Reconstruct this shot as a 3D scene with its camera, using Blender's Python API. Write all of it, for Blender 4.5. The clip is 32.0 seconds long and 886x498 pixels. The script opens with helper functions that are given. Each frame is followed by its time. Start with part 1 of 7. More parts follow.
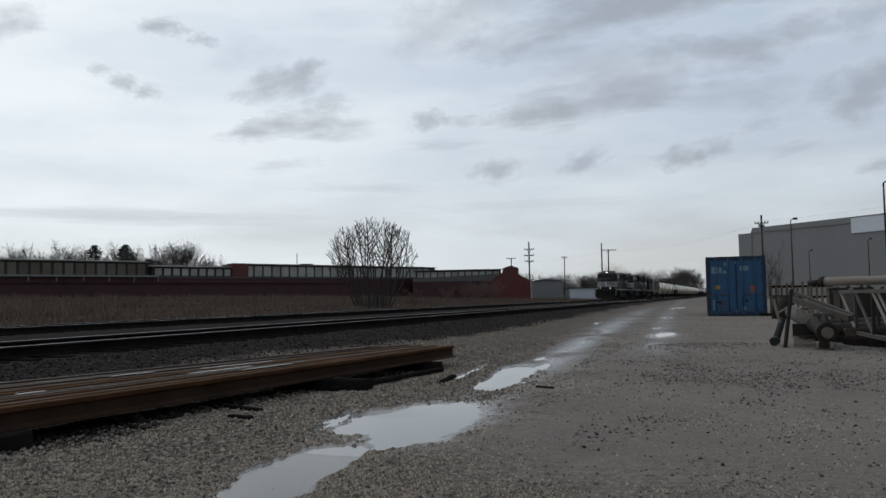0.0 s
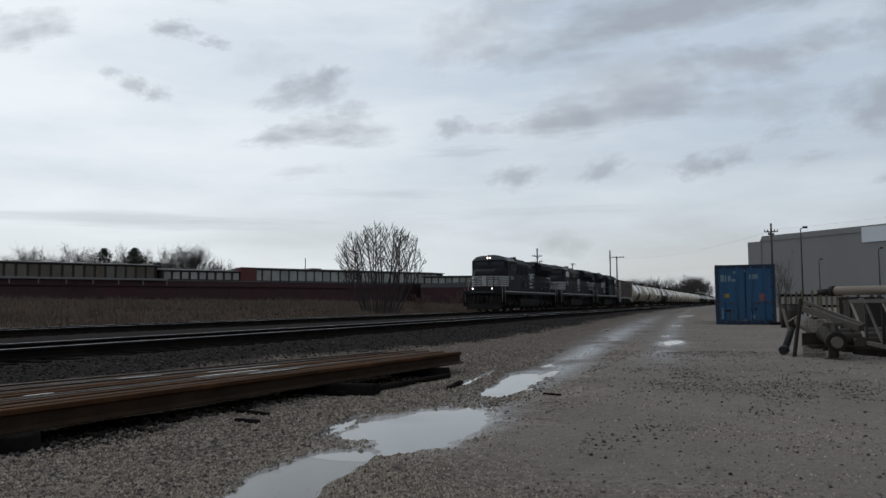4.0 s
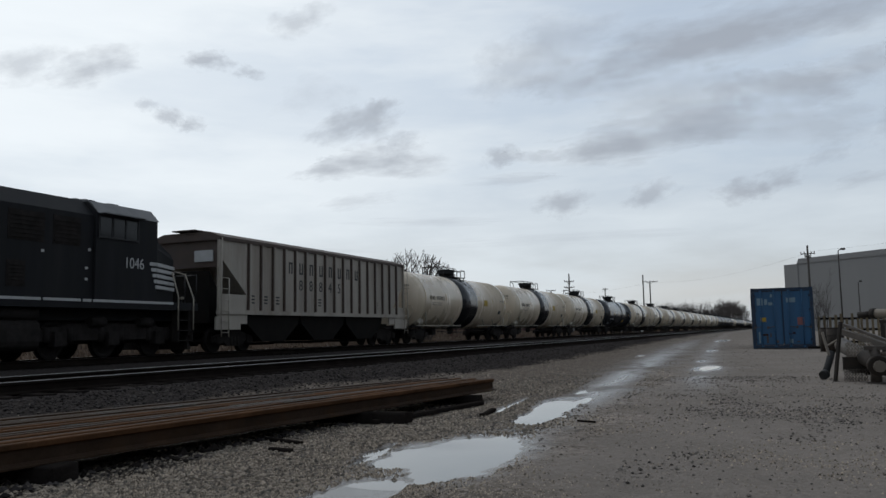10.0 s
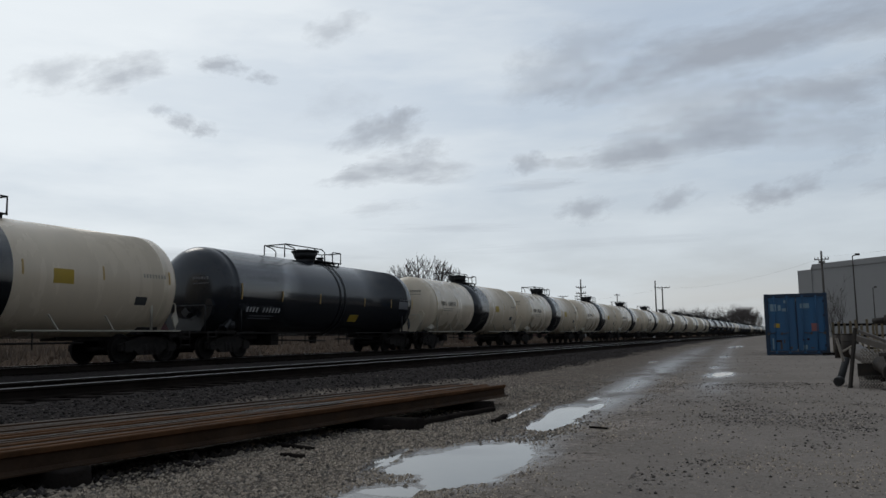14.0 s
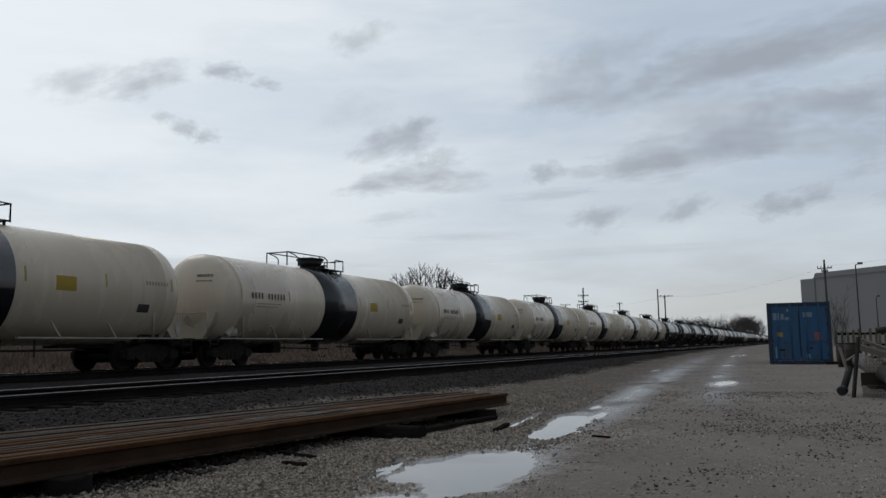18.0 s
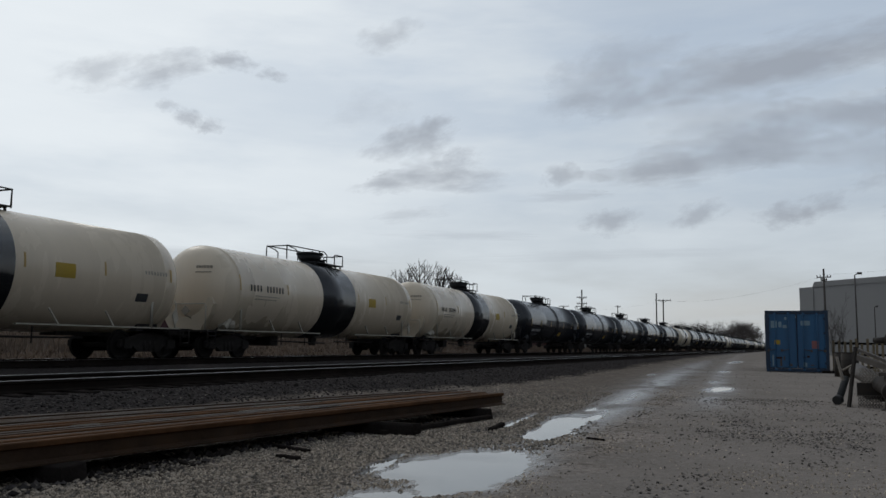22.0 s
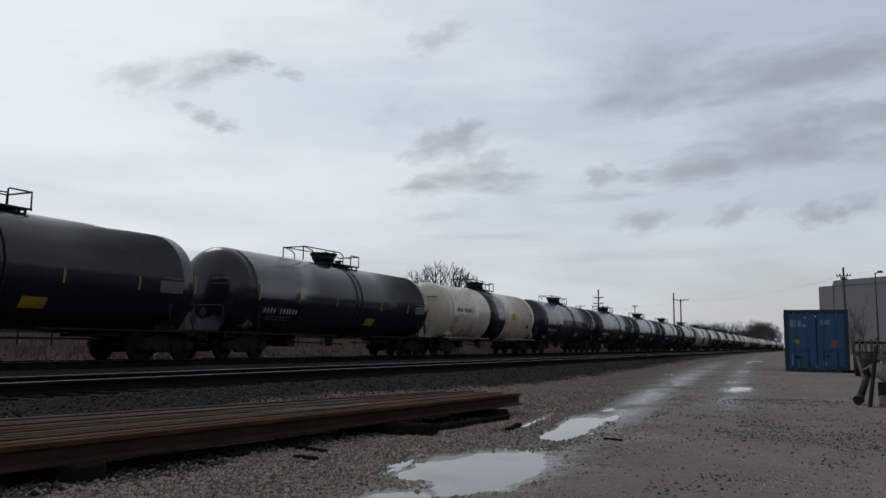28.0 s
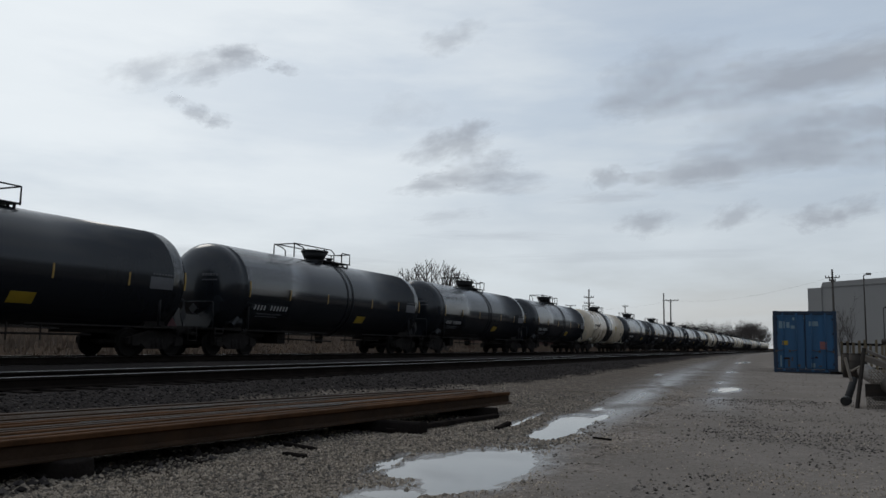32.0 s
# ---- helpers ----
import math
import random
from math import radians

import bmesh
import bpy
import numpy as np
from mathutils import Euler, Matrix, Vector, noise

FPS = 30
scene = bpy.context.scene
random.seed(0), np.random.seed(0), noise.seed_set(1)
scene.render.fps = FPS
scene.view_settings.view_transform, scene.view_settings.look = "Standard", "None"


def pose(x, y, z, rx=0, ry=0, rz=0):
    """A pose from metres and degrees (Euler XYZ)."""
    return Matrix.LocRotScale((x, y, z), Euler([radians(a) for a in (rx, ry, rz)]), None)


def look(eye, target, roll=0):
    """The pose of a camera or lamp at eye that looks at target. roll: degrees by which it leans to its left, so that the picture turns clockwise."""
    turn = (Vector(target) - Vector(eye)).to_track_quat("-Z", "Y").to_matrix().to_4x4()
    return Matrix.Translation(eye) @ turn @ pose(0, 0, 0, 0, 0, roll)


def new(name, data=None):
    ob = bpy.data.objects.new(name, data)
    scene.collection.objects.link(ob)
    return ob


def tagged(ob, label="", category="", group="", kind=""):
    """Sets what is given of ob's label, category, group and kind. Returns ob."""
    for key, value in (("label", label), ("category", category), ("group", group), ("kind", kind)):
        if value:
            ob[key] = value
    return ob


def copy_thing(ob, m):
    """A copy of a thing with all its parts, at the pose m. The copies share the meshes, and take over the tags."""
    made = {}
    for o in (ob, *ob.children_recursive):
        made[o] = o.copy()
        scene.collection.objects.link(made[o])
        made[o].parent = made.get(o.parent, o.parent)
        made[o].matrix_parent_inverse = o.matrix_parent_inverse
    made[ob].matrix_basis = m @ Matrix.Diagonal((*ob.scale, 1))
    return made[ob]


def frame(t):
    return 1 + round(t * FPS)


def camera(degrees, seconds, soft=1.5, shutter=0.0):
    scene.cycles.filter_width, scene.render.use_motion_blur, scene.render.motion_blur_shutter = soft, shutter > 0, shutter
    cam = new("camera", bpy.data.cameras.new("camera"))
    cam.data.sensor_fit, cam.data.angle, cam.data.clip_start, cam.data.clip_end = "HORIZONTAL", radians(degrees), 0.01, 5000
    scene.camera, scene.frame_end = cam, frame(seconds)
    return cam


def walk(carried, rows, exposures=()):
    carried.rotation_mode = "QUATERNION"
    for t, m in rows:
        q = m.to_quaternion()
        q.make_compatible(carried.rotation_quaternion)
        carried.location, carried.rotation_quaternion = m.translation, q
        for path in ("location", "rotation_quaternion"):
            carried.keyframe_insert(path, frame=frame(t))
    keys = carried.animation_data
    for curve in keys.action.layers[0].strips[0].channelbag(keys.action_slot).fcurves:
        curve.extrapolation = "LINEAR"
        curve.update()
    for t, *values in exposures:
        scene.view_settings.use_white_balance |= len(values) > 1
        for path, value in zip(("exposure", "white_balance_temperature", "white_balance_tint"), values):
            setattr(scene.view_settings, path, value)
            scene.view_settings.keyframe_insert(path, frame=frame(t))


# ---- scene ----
cam = camera(58.0, 32.0, soft=1.5)
HEIGHT = 0.97
TURNS = (
    (0, 20.079, 3.559, 1.000), (0.5, 20.038, 3.607, 0.763), (1, 20.209, 3.626, 0.830), (1.5, 20.226, 3.618, 0.655),
    (2, 20.403, 3.695, 0.322), (2.5, 20.511, 3.814, 0.507), (3, 20.600, 3.939, 0.347), (3.5, 20.633, 3.939, 0.501),
    (5.5, 20.665, 4.478, -0.321), (6, 20.850, 4.667, -1.269), (6.5, 21.006, 4.956, -1.450), (7, 21.261, 5.140, -0.964),
    (7.5, 21.598, 5.128, -0.601), (8, 21.755, 5.213, 0.306), (8.5, 22.256, 5.487, 1.056), (9, 22.557, 5.693, 1.131),
    (9.5, 22.660, 5.920, 0.862), (10, 22.905, 5.931, 1.031), (10.5, 22.923, 6.088, 0.952), (11, 23.086, 6.217, 0.638),
    (11.5, 23.315, 6.186, 0.737), (12, 23.468, 6.200, 0.729), (12.5, 23.583, 6.253, 0.560), (13, 23.592, 6.313, 0.776),
    (13.5, 23.663, 6.260, 0.398), (14, 23.723, 6.358, 0.981), (14.5, 23.840, 6.425, 0.536), (16.5, 24.061, 6.678, 0.663),
    (17, 23.897, 6.813, 0.784), (17.5, 23.867, 6.882, 0.776), (18, 23.876, 6.933, 0.839), (18.5, 23.806, 6.936, 0.243),
    (19, 23.815, 6.995, -0.175), (19.5, 23.851, 6.879, -0.607), (20, 23.998, 6.818, -0.217), (20.5, 24.095, 6.808, -0.370),
    (21, 23.866, 6.759, -0.334), (21.5, 23.639, 6.759, -0.852), (22, 23.677, 6.791, -0.799), (22.5, 23.786, 6.897, -0.715),
    (23, 23.947, 7.094, -0.683), (23.5, 24.150, 7.428, -1.125), (24, 24.315, 7.558, -0.853), (24.5, 24.599, 7.360, -0.619),
    (25, 24.631, 7.096, -0.191), (25.5, 24.564, 6.898, -0.278), (27.5, 24.684, 6.737, -0.284), (28, 24.840, 6.800, -0.652),
    (28.5, 24.919, 6.799, -0.659), (29, 24.838, 6.955, -0.575), (29.5, 24.779, 6.994, -0.760), (30, 24.711, 7.007, -0.908),
    (30.5, 24.819, 7.114, -0.765), (31, 24.857, 7.178, -0.383), (31.5, 24.568, 7.001, -0.461), (32, 24.155, 6.696, -1.097),
)  # seconds, yaw, pitch, roll
walk(cam, [(t, pose(0, 0, HEIGHT, 90 + p, r, y)) for t, y, p, r in TURNS], exposures=((0, 0.06), (6, 0.03), (9, 0.10), (12, -0.01), (18, -0.04), (24, -0.08), (32, -0.04)))

# ---- world, sun ----
SUN_TO = Vector((-0.62, 0.30, 0.72)).normalized()
world = bpy.data.worlds.new("overcast_sky")
scene.world = world
world.use_nodes = True
wt = world.node_tree
wt.nodes.clear()


def nd(tree, kind, **sets):
    n = tree.nodes.new("ShaderNode" + kind)
    for k, v in sets.items():
        if k == "op":
            n.operation = v
        elif k == "ins":
            for i, val in v.items():
                if hasattr(val, "is_output"):
                    tree.links.new(val, n.inputs[i])
                else:
                    n.inputs[i].default_value = val
    return n


def ramp(tree, fac, stops):
    n = tree.nodes.new("ShaderNodeValToRGB")
    els = n.color_ramp.elements
    for i, (p, c) in enumerate(stops):
        e = els[i] if i < 2 else els.new(p)
        e.position = p
        e.color = (*c, 1) if len(c) == 3 else c
    tree.links.new(fac, n.inputs[0])
    return n.outputs[0]


def mixc(tree, fac, a, b, mode="MIX"):
    n = tree.nodes.new("ShaderNodeMix")
    n.data_type, n.blend_type = "RGBA", mode
    for i, v in ((0, fac), (6, a), (7, b)):
        if hasattr(v, "is_output"):
            tree.links.new(v, n.inputs[i])
        else:
            n.inputs[i].default_value = (*v, 1) if isinstance(v, tuple) and len(v) == 3 else v
    return n.outputs[2]


sky = wt.nodes.new("ShaderNodeTexSky")
sky.sky_type, sky.sun_disc = "NISHITA", False
sky.sun_elevation = math.asin(SUN_TO.z)
sky.sun_rotation = math.atan2(SUN_TO.x, SUN_TO.y)
bg1 = nd(wt, "Background", ins={0: sky.outputs[0], 1: 0.05})
wtc = wt.nodes.new("ShaderNodeTexCoord")
sep = nd(wt, "SeparateXYZ", ins={0: wtc.outputs["Generated"]})
base = ramp(wt, sep.outputs[2], [(0.0, (0.50, 0.51, 0.51)), (1.0, (0.34, 0.42, 0.54)), (0.045, (0.61, 0.62, 0.615)), (0.08, (0.55, 0.585, 0.605)), (0.12, (0.585, 0.645, 0.70)), (0.2, (0.545, 0.635, 0.735)), (0.32, (0.53, 0.625, 0.74)), (0.5, (0.46, 0.545, 0.67))])
stretch = nd(wt, "Mapping", ins={0: wtc.outputs["Generated"]})
stretch.inputs["Scale"].default_value = (1.6, 1.6, 7.0)
wn1 = nd(wt, "TexNoise", ins={0: stretch.outputs[0], 2: 1.7, 3: 5.0, 4: 0.55})
veil = ramp(wt, wn1.outputs[0], [(0.40, (0, 0, 0)), (0.62, (1, 1, 1))])
streaks = nd(wt, "Mapping", ins={0: wtc.outputs["Generated"]})
streaks.inputs["Scale"].default_value = (2.2, 2.2, 11.0)
wn2 = nd(wt, "TexNoise", ins={0: streaks.outputs[0], 2: 1.9, 3: 6.0, 4: 0.6})
thin = ramp(wt, wn2.outputs[0], [(0.38, (0.25, 0.25, 0.25)), (0.64, (1, 1, 1))])
veil = mixc(wt, 0.3, veil, thin)
veiled = mixc(wt, veil, mixc(wt, 1.0, base, (0.95, 0.955, 0.965), "MULTIPLY"), (0.70, 0.765, 0.82))
dotn = nd(wt, "VectorMath", op="DOT_PRODUCT", ins={0: wtc.outputs["Generated"], 1: (-0.71, 0.58, 0.40)})
glow = ramp(wt, dotn.outputs["Value"], [(0.78, (0, 0, 0)), (1.0, (0.95, 0.95, 0.95))])
glow = mixc(wt, 0.45, glow, veil, "MULTIPLY")
lit = mixc(wt, glow, veiled, (0.93, 0.985, 1.02))
away = ramp(wt, nd(wt, "MapRange", ins={0: dotn.outputs["Value"], 1: -1.0, 2: 1.0, 3: 0.0, 4: 1.0}).outputs[0], [(0.30, (0.66, 0.67, 0.69)), (0.84, (1, 1, 1)), (0.62, (0.70, 0.71, 0.73)), (0.77, (0.95, 0.955, 0.96))])
lit = mixc(wt, 1.0, lit, away, "MULTIPLY")
bg2 = nd(wt, "Background", ins={0: lit, 1: 1.0})
wmix = nd(wt, "MixShader", ins={0: 0.88, 1: bg1.outputs[0], 2: bg2.outputs[0]})
nd(wt, "OutputWorld", ins={0: wmix.outputs[0]})

sun = new("sun", bpy.data.lights.new("sun", "SUN"))
sun.data.energy, sun.data.angle, sun.data.color = 0.5, radians(20), (1.0, 0.96, 0.9)
sun.matrix_world = look(SUN_TO * 50, (0, 0, 0))


# ---- materials ----
def pbr(name, col, rough=0.6, metal=0.0, var=0.3, scale=2.0, dirt=None, amount=0.5, bump=0.0, fine=40.0, streak=False, rvar=0.15, spec=0.5):
    """Principled surface with large stains, fine grain, dirt of its own colour and relief."""
    m = bpy.data.materials.new(name)
    m.use_nodes = True
    t = m.node_tree
    b = t.nodes["Principled BSDF"]
    tc = t.nodes.new("ShaderNodeTexCoord")
    src = tc.outputs["Object"]
    if streak:
        mp = nd(t, "Mapping", ins={0: src})
        mp.inputs["Scale"].default_value = (1.0, 1.0, 0.12)
        src = mp.outputs[0]
    big = nd(t, "TexNoise", ins={0: src, 2: scale, 3: 4.0, 4: 0.6})
    small = nd(t, "TexNoise", ins={0: tc.outputs["Object"], 2: fine, 3: 3.0, 4: 0.6})
    lo, hi = tuple(c * (1 - var) for c in col), tuple(min(1.0, c * (1 + var)) for c in col)
    c1 = ramp(t, big.outputs[0], [(0.3, lo), (0.7, hi)])
    c2 = mixc(t, 0.35, c1, mixc(t, small.outputs[0], lo, hi))
    if dirt:
        other = nd(t, "TexNoise", ins={0: src, 2: scale * 0.7, 3: 6.0, 4: 0.7})
        mask = ramp(t, other.outputs[0], [(0.48, (0, 0, 0)), (0.72, (amount,) * 3)])
        c2 = mixc(t, mask, c2, dirt)
    t.links.new(c2, b.inputs["Base Color"])
    r = nd(t, "MapRange", ins={0: big.outputs[0], 1: 0.3, 2: 0.7, 3: max(0.02, rough - rvar), 4: min(1.0, rough + rvar)})
    t.links.new(r.outputs[0], b.inputs["Roughness"])
    b.inputs["Metallic"].default_value = metal
    b.inputs["Specular IOR Level"].default_value = spec
    if bump:
        bp = nd(t, "Bump", ins={"Height": small.outputs[0], "Strength": bump})
        bp.inputs["Distance"].default_value = 0.02
        t.links.new(bp.outputs[0], b.inputs["Normal"])
    return m


def glowing(name, col, power):
    m = bpy.data.materials.new(name)
    m.use_nodes = True
    b = m.node_tree.nodes["Principled BSDF"]
    b.inputs["Base Color"].default_value = (*col, 1)
    b.inputs["Emission Color"].default_value = (*col, 1)
    b.inputs["Emission Strength"].default_value = power
    return m


M_LOCO = pbr("black_loco_paint", (0.023, 0.0235, 0.025), 0.58, var=0.3, scale=1.2, dirt=(0.036, 0.034, 0.031), amount=0.5, streak=True, rvar=0.08, spec=0.05)
M_LOCOROOF = pbr("weathered_roof_paint", (0.02, 0.02, 0.02), 0.6, var=0.4, dirt=(0.06, 0.058, 0.052), amount=0.7)
M_CABROOF = pbr("pale_dusty_cab_roof", (0.12, 0.12, 0.12), 0.6, var=0.3, dirt=(0.05, 0.05, 0.05), amount=0.5)
M_RUN = pbr("greasy_running_gear", (0.027, 0.024, 0.0225), 0.8, var=0.5, scale=4, dirt=(0.02, 0.017, 0.014), amount=0.6, spec=0.04)
M_WHEEL = pbr("worn_steel_wheel", (0.018, 0.016, 0.015), 0.7, 0.0, var=0.4, spec=0.05)
M_PAINTW = pbr("white_marking_paint", (0.42, 0.42, 0.41), 0.6, var=0.15, dirt=(0.3, 0.29, 0.27), amount=0.5)
M_CREAM = pbr("cream_tank_paint", (0.58, 0.485, 0.363), 0.26, var=0.06, scale=0.8, dirt=(0.42, 0.36, 0.27), amount=0.35, streak=True)
# dusty cream, its base also darkened for the shade below the tank head
M_CREAM2 = pbr("cream_tank_paint_dusty_shaded", (0.44, 0.37, 0.275), 0.5, var=0.08, scale=0.8, dirt=(0.36, 0.30, 0.22), amount=0.5, streak=True)
M_BLACK = pbr("black_tank_paint", (0.0115, 0.0135, 0.0170), 0.19, var=0.08, scale=0.8, dirt=(0.019, 0.0185, 0.018), amount=0.25, streak=True, rvar=0.008, spec=0.5)
M_BAND = pbr("black_band_paint", (0.0065, 0.0075, 0.0095), 0.22, var=0.2, rvar=0.04, spec=0.6)
M_PLATE = pbr("faded_grey_data_plate", (0.11, 0.11, 0.115), 0.7, var=0.25, scale=6)
M_YELLOW = pbr("yellow_panel_paint", (0.34, 0.225, 0.016), 0.6, var=0.2)
M_AMBER = pbr("amber_reflective_strip", (0.36, 0.23, 0.06), 0.5, var=0.1)
M_HAND = pbr("dark_handrail_steel", (0.012, 0.012, 0.013), 0.55, 0.2, var=0.3)
M_PALEBAR = pbr("pale_handrail_paint", (0.34, 0.31, 0.25), 0.55, var=0.2, dirt=(0.12, 0.09, 0.07))
M_HOPPER = pbr("weathered_grey_hopper_paint", (0.36, 0.325, 0.275), 0.7, var=0.25, scale=1.2, dirt=(0.13, 0.09, 0.064), amount=0.7, streak=True)
M_HOPDARK = pbr("dark_hopper_underside", (0.014, 0.013, 0.012), 0.85, var=0.4, dirt=(0.022, 0.017, 0.014), spec=0.03)
M_RUSTROOF = pbr("rusted_hopper_roof", (0.07, 0.05, 0.04), 0.8, var=0.4)
M_MARK = pbr("faded_black_marking", (0.035, 0.035, 0.035), 0.7, var=0.2)
M_FAINT = pbr("faded_stencil_paint", (0.25, 0.225, 0.185), 0.7, var=0.25)
M_GLASS = pbr("cab_window_glass", (0.012, 0.014, 0.016), 0.08, var=0.1, rvar=0.02, spec=0.35)
M_LAMP = glowing("lit_headlight", (1.0, 0.80, 0.70), 5.0)
M_RUST = pbr("rusted_rail_steel", (0.088, 0.044, 0.022), 0.7, 0.0, var=0.6, scale=1.3, dirt=(0.034, 0.021, 0.013), amount=0.9, bump=0.25, fine=60, spec=0.025)
M_RUSTDK = pbr("dark_rusted_steel", (0.040, 0.026, 0.018), 0.5, 0.0, var=0.5, scale=2.5, dirt=(0.065, 0.034, 0.016), amount=0.6, bump=0.25, spec=0.03)
M_RAILTOP = pbr("polished_rail_head", (0.24, 0.235, 0.235), 0.38, 1.0, var=0.15, rvar=0.06)
M_RAILSIDE = pbr("rail_web_rust", (0.018, 0.0145, 0.0125), 0.8, 0.0, var=0.4, spec=0.0)
M_TIE = pbr("creosoted_timber", (0.02, 0.017, 0.0155), 0.85, var=0.5, scale=5, dirt=(0.022, 0.018, 0.016), amount=0.5, bump=0.5, spec=0.0)
M_TIMBER = pbr("weathered_black_timber", (0.019, 0.016, 0.0145), 0.85, var=0.5, scale=4, dirt=(0.03, 0.025, 0.02), amount=0.5, bump=0.6, spec=0.0)
M_BLUE = pbr("faded_blue_container_paint", (0.014, 0.078, 0.17), 0.55, var=0.22, scale=1.5, dirt=(0.035, 0.06, 0.09), amount=0.5, streak=True)
M_BLUEDK = pbr("dark_blue_frame_paint", (0.007, 0.025, 0.055), 0.6, var=0.3, dirt=(0.03, 0.02, 0.015), amount=0.6)
M_SIDING = pbr("grey_metal_siding", (0.20, 0.196, 0.19), 0.6, var=0.08, scale=0.15, dirt=(0.15, 0.15, 0.15), amount=0.3, streak=True)
M_SIDINGLT = pbr("pale_translucent_panel", (0.62, 0.64, 0.67), 0.5, var=0.06, scale=0.2)
M_BRICK = pbr("dark_red_brick", (0.058, 0.024, 0.026), 0.9, var=0.35, scale=0.6, dirt=(0.034, 0.018, 0.020), amount=0.8)
M_BRICKLT = pbr("red_gable_brick", (0.115, 0.032, 0.026), 0.85, var=0.25, scale=0.8, dirt=(0.075, 0.026, 0.024), amount=0.6)
M_PANE = pbr("dusty_window_pane", (0.34, 0.335, 0.30), 0.45, var=0.3, scale=0.3, dirt=(0.17, 0.15, 0.11), amount=0.7)
M_PANETAN = pbr("grimy_tan_window_pane", (0.115, 0.102, 0.078), 0.6, var=0.45, scale=0.3, dirt=(0.075, 0.05, 0.03), amount=0.7)
def per_piece(m, colours):
    """Tints alike pieces one by one."""
    t2 = m.node_tree
    b2 = t2.nodes["Principled BSDF"]
    src = b2.inputs["Base Color"].links[0].from_socket
    pick = t2.nodes.new("ShaderNodeObjectInfo").outputs["Random"]
    t2.links.new(mixc(t2, 1.0, src, ramp(t2, pick, colours), "MULTIPLY"), b2.inputs["Base Color"])


per_piece(M_PANETAN, [(0.0, (0.55, 0.45, 0.36)), (0.45, (0.95, 0.88, 0.8)), (1.0, (1.35, 1.4, 1.4))])
per_piece(M_PANE, [(0.0, (0.7, 0.7, 0.68)), (1.0, (1.15, 1.15, 1.15))])
M_MULL = pbr("rusty_mullion_steel", (0.03, 0.024, 0.02), 0.8, var=0.4)
M_PALETRIM = pbr("white_gutter_paint", (0.18, 0.17, 0.16), 0.6, var=0.15)
M_ROOF = pbr("grey_felt_roof", (0.10, 0.097, 0.093), 0.85, var=0.3, scale=0.4)
M_POLE = pbr("weathered_wood_pole", (0.055, 0.047, 0.04), 0.85, var=0.3, bump=0.3)
M_WIRE = pbr("black_cable", (0.02, 0.02, 0.02), 0.6, var=0.1)
M_BARK = pbr("bare_grey_bark", (0.04, 0.033, 0.029), 0.85, var=0.35, scale=3)
M_BARKFAR = pbr("far_bare_twigs", (0.066, 0.054, 0.05), 0.9, var=0.3, scale=0.3)
M_CONIFER = pbr("dark_conifer_needles", (0.022, 0.032, 0.022), 0.8, var=0.4, scale=1.0)
M_GRASS = pbr("dry_brown_grass", (0.128, 0.092, 0.066), 0.9, var=0.45, scale=0.35, dirt=(0.06, 0.040, 0.029), amount=0.6)
M_PIPE = pbr("pale_galvanised_pipe", (0.18, 0.155, 0.124), 0.65, 0.0, var=0.2, scale=1.5, dirt=(0.15, 0.11, 0.08), amount=0.6)
M_GREYSTEEL = pbr("weathered_grey_steel", (0.062, 0.051, 0.041), 0.7, 0.0, var=0.5, scale=3.5, dirt=(0.028, 0.019, 0.013), amount=0.85, bump=0.2)
M_RUBBER = pbr("black_rubber", (0.015, 0.015, 0.015), 0.8, var=0.3)
M_PALLET = pbr("yellow_weathered_wood", (0.17, 0.13, 0.075), 0.8, var=0.35, scale=3, dirt=(0.12, 0.09, 0.06))
M_SCRAP = pbr("dark_scrap_steel", (0.030, 0.025, 0.021), 0.7, 0.0, var=0.4, scale=3, dirt=(0.055, 0.032, 0.02), amount=0.6, spec=0.2)
M_STICKER = pbr("faded_sticker", (0.15, 0.225, 0.26), 0.6, var=0.25, dirt=(0.06, 0.11, 0.16), amount=0.7)
M_STONE = pbr("grey_tan_pebble", (0.215, 0.195, 0.165), 0.75, var=0.45, scale=9, bump=0.2)
M_BALLAST = pbr("sooty_ballast_stone", (0.040, 0.039, 0.042), 0.7, var=0.6, scale=8, bump=0.3, spec=0.0)
M_WATER = bpy.data.materials.new("rain_water")
M_WATER.use_nodes = True
wb = M_WATER.node_tree.nodes["Principled BSDF"]
wb.inputs["Base Color"].default_value = (0.12, 0.115, 0.105, 1)
wb.inputs["Roughness"].default_value = 0.03
wb.inputs["IOR"].default_value = 1.37


M_FILM = M_WATER.copy()
M_FILM.name = "thin_muddy_water_film"
fb = M_FILM.node_tree.nodes["Principled BSDF"]
fb.inputs["Base Color"].default_value = (0.13, 0.125, 0.115, 1)
fb.inputs["Roughness"].default_value = 0.16
fb.inputs["IOR"].default_value = 1.28


# ---- geometry helpers ----
def bx(bm, x0, x1, y0, y1, z0, z1):
    vs = [bm.verts.new(p) for p in ((x0, y0, z0), (x1, y0, z0), (x1, y1, z0), (x0, y1, z0), (x0, y0, z1), (x1, y0, z1), (x1, y1, z1), (x0, y1, z1))]
    for f in ((3, 2, 1, 0), (4, 5, 6, 7), (0, 1, 5, 4), (1, 2, 6, 5), (2, 3, 7, 6), (3, 0, 4, 7)):
        bm.faces.new([vs[i] for i in f])
    return vs


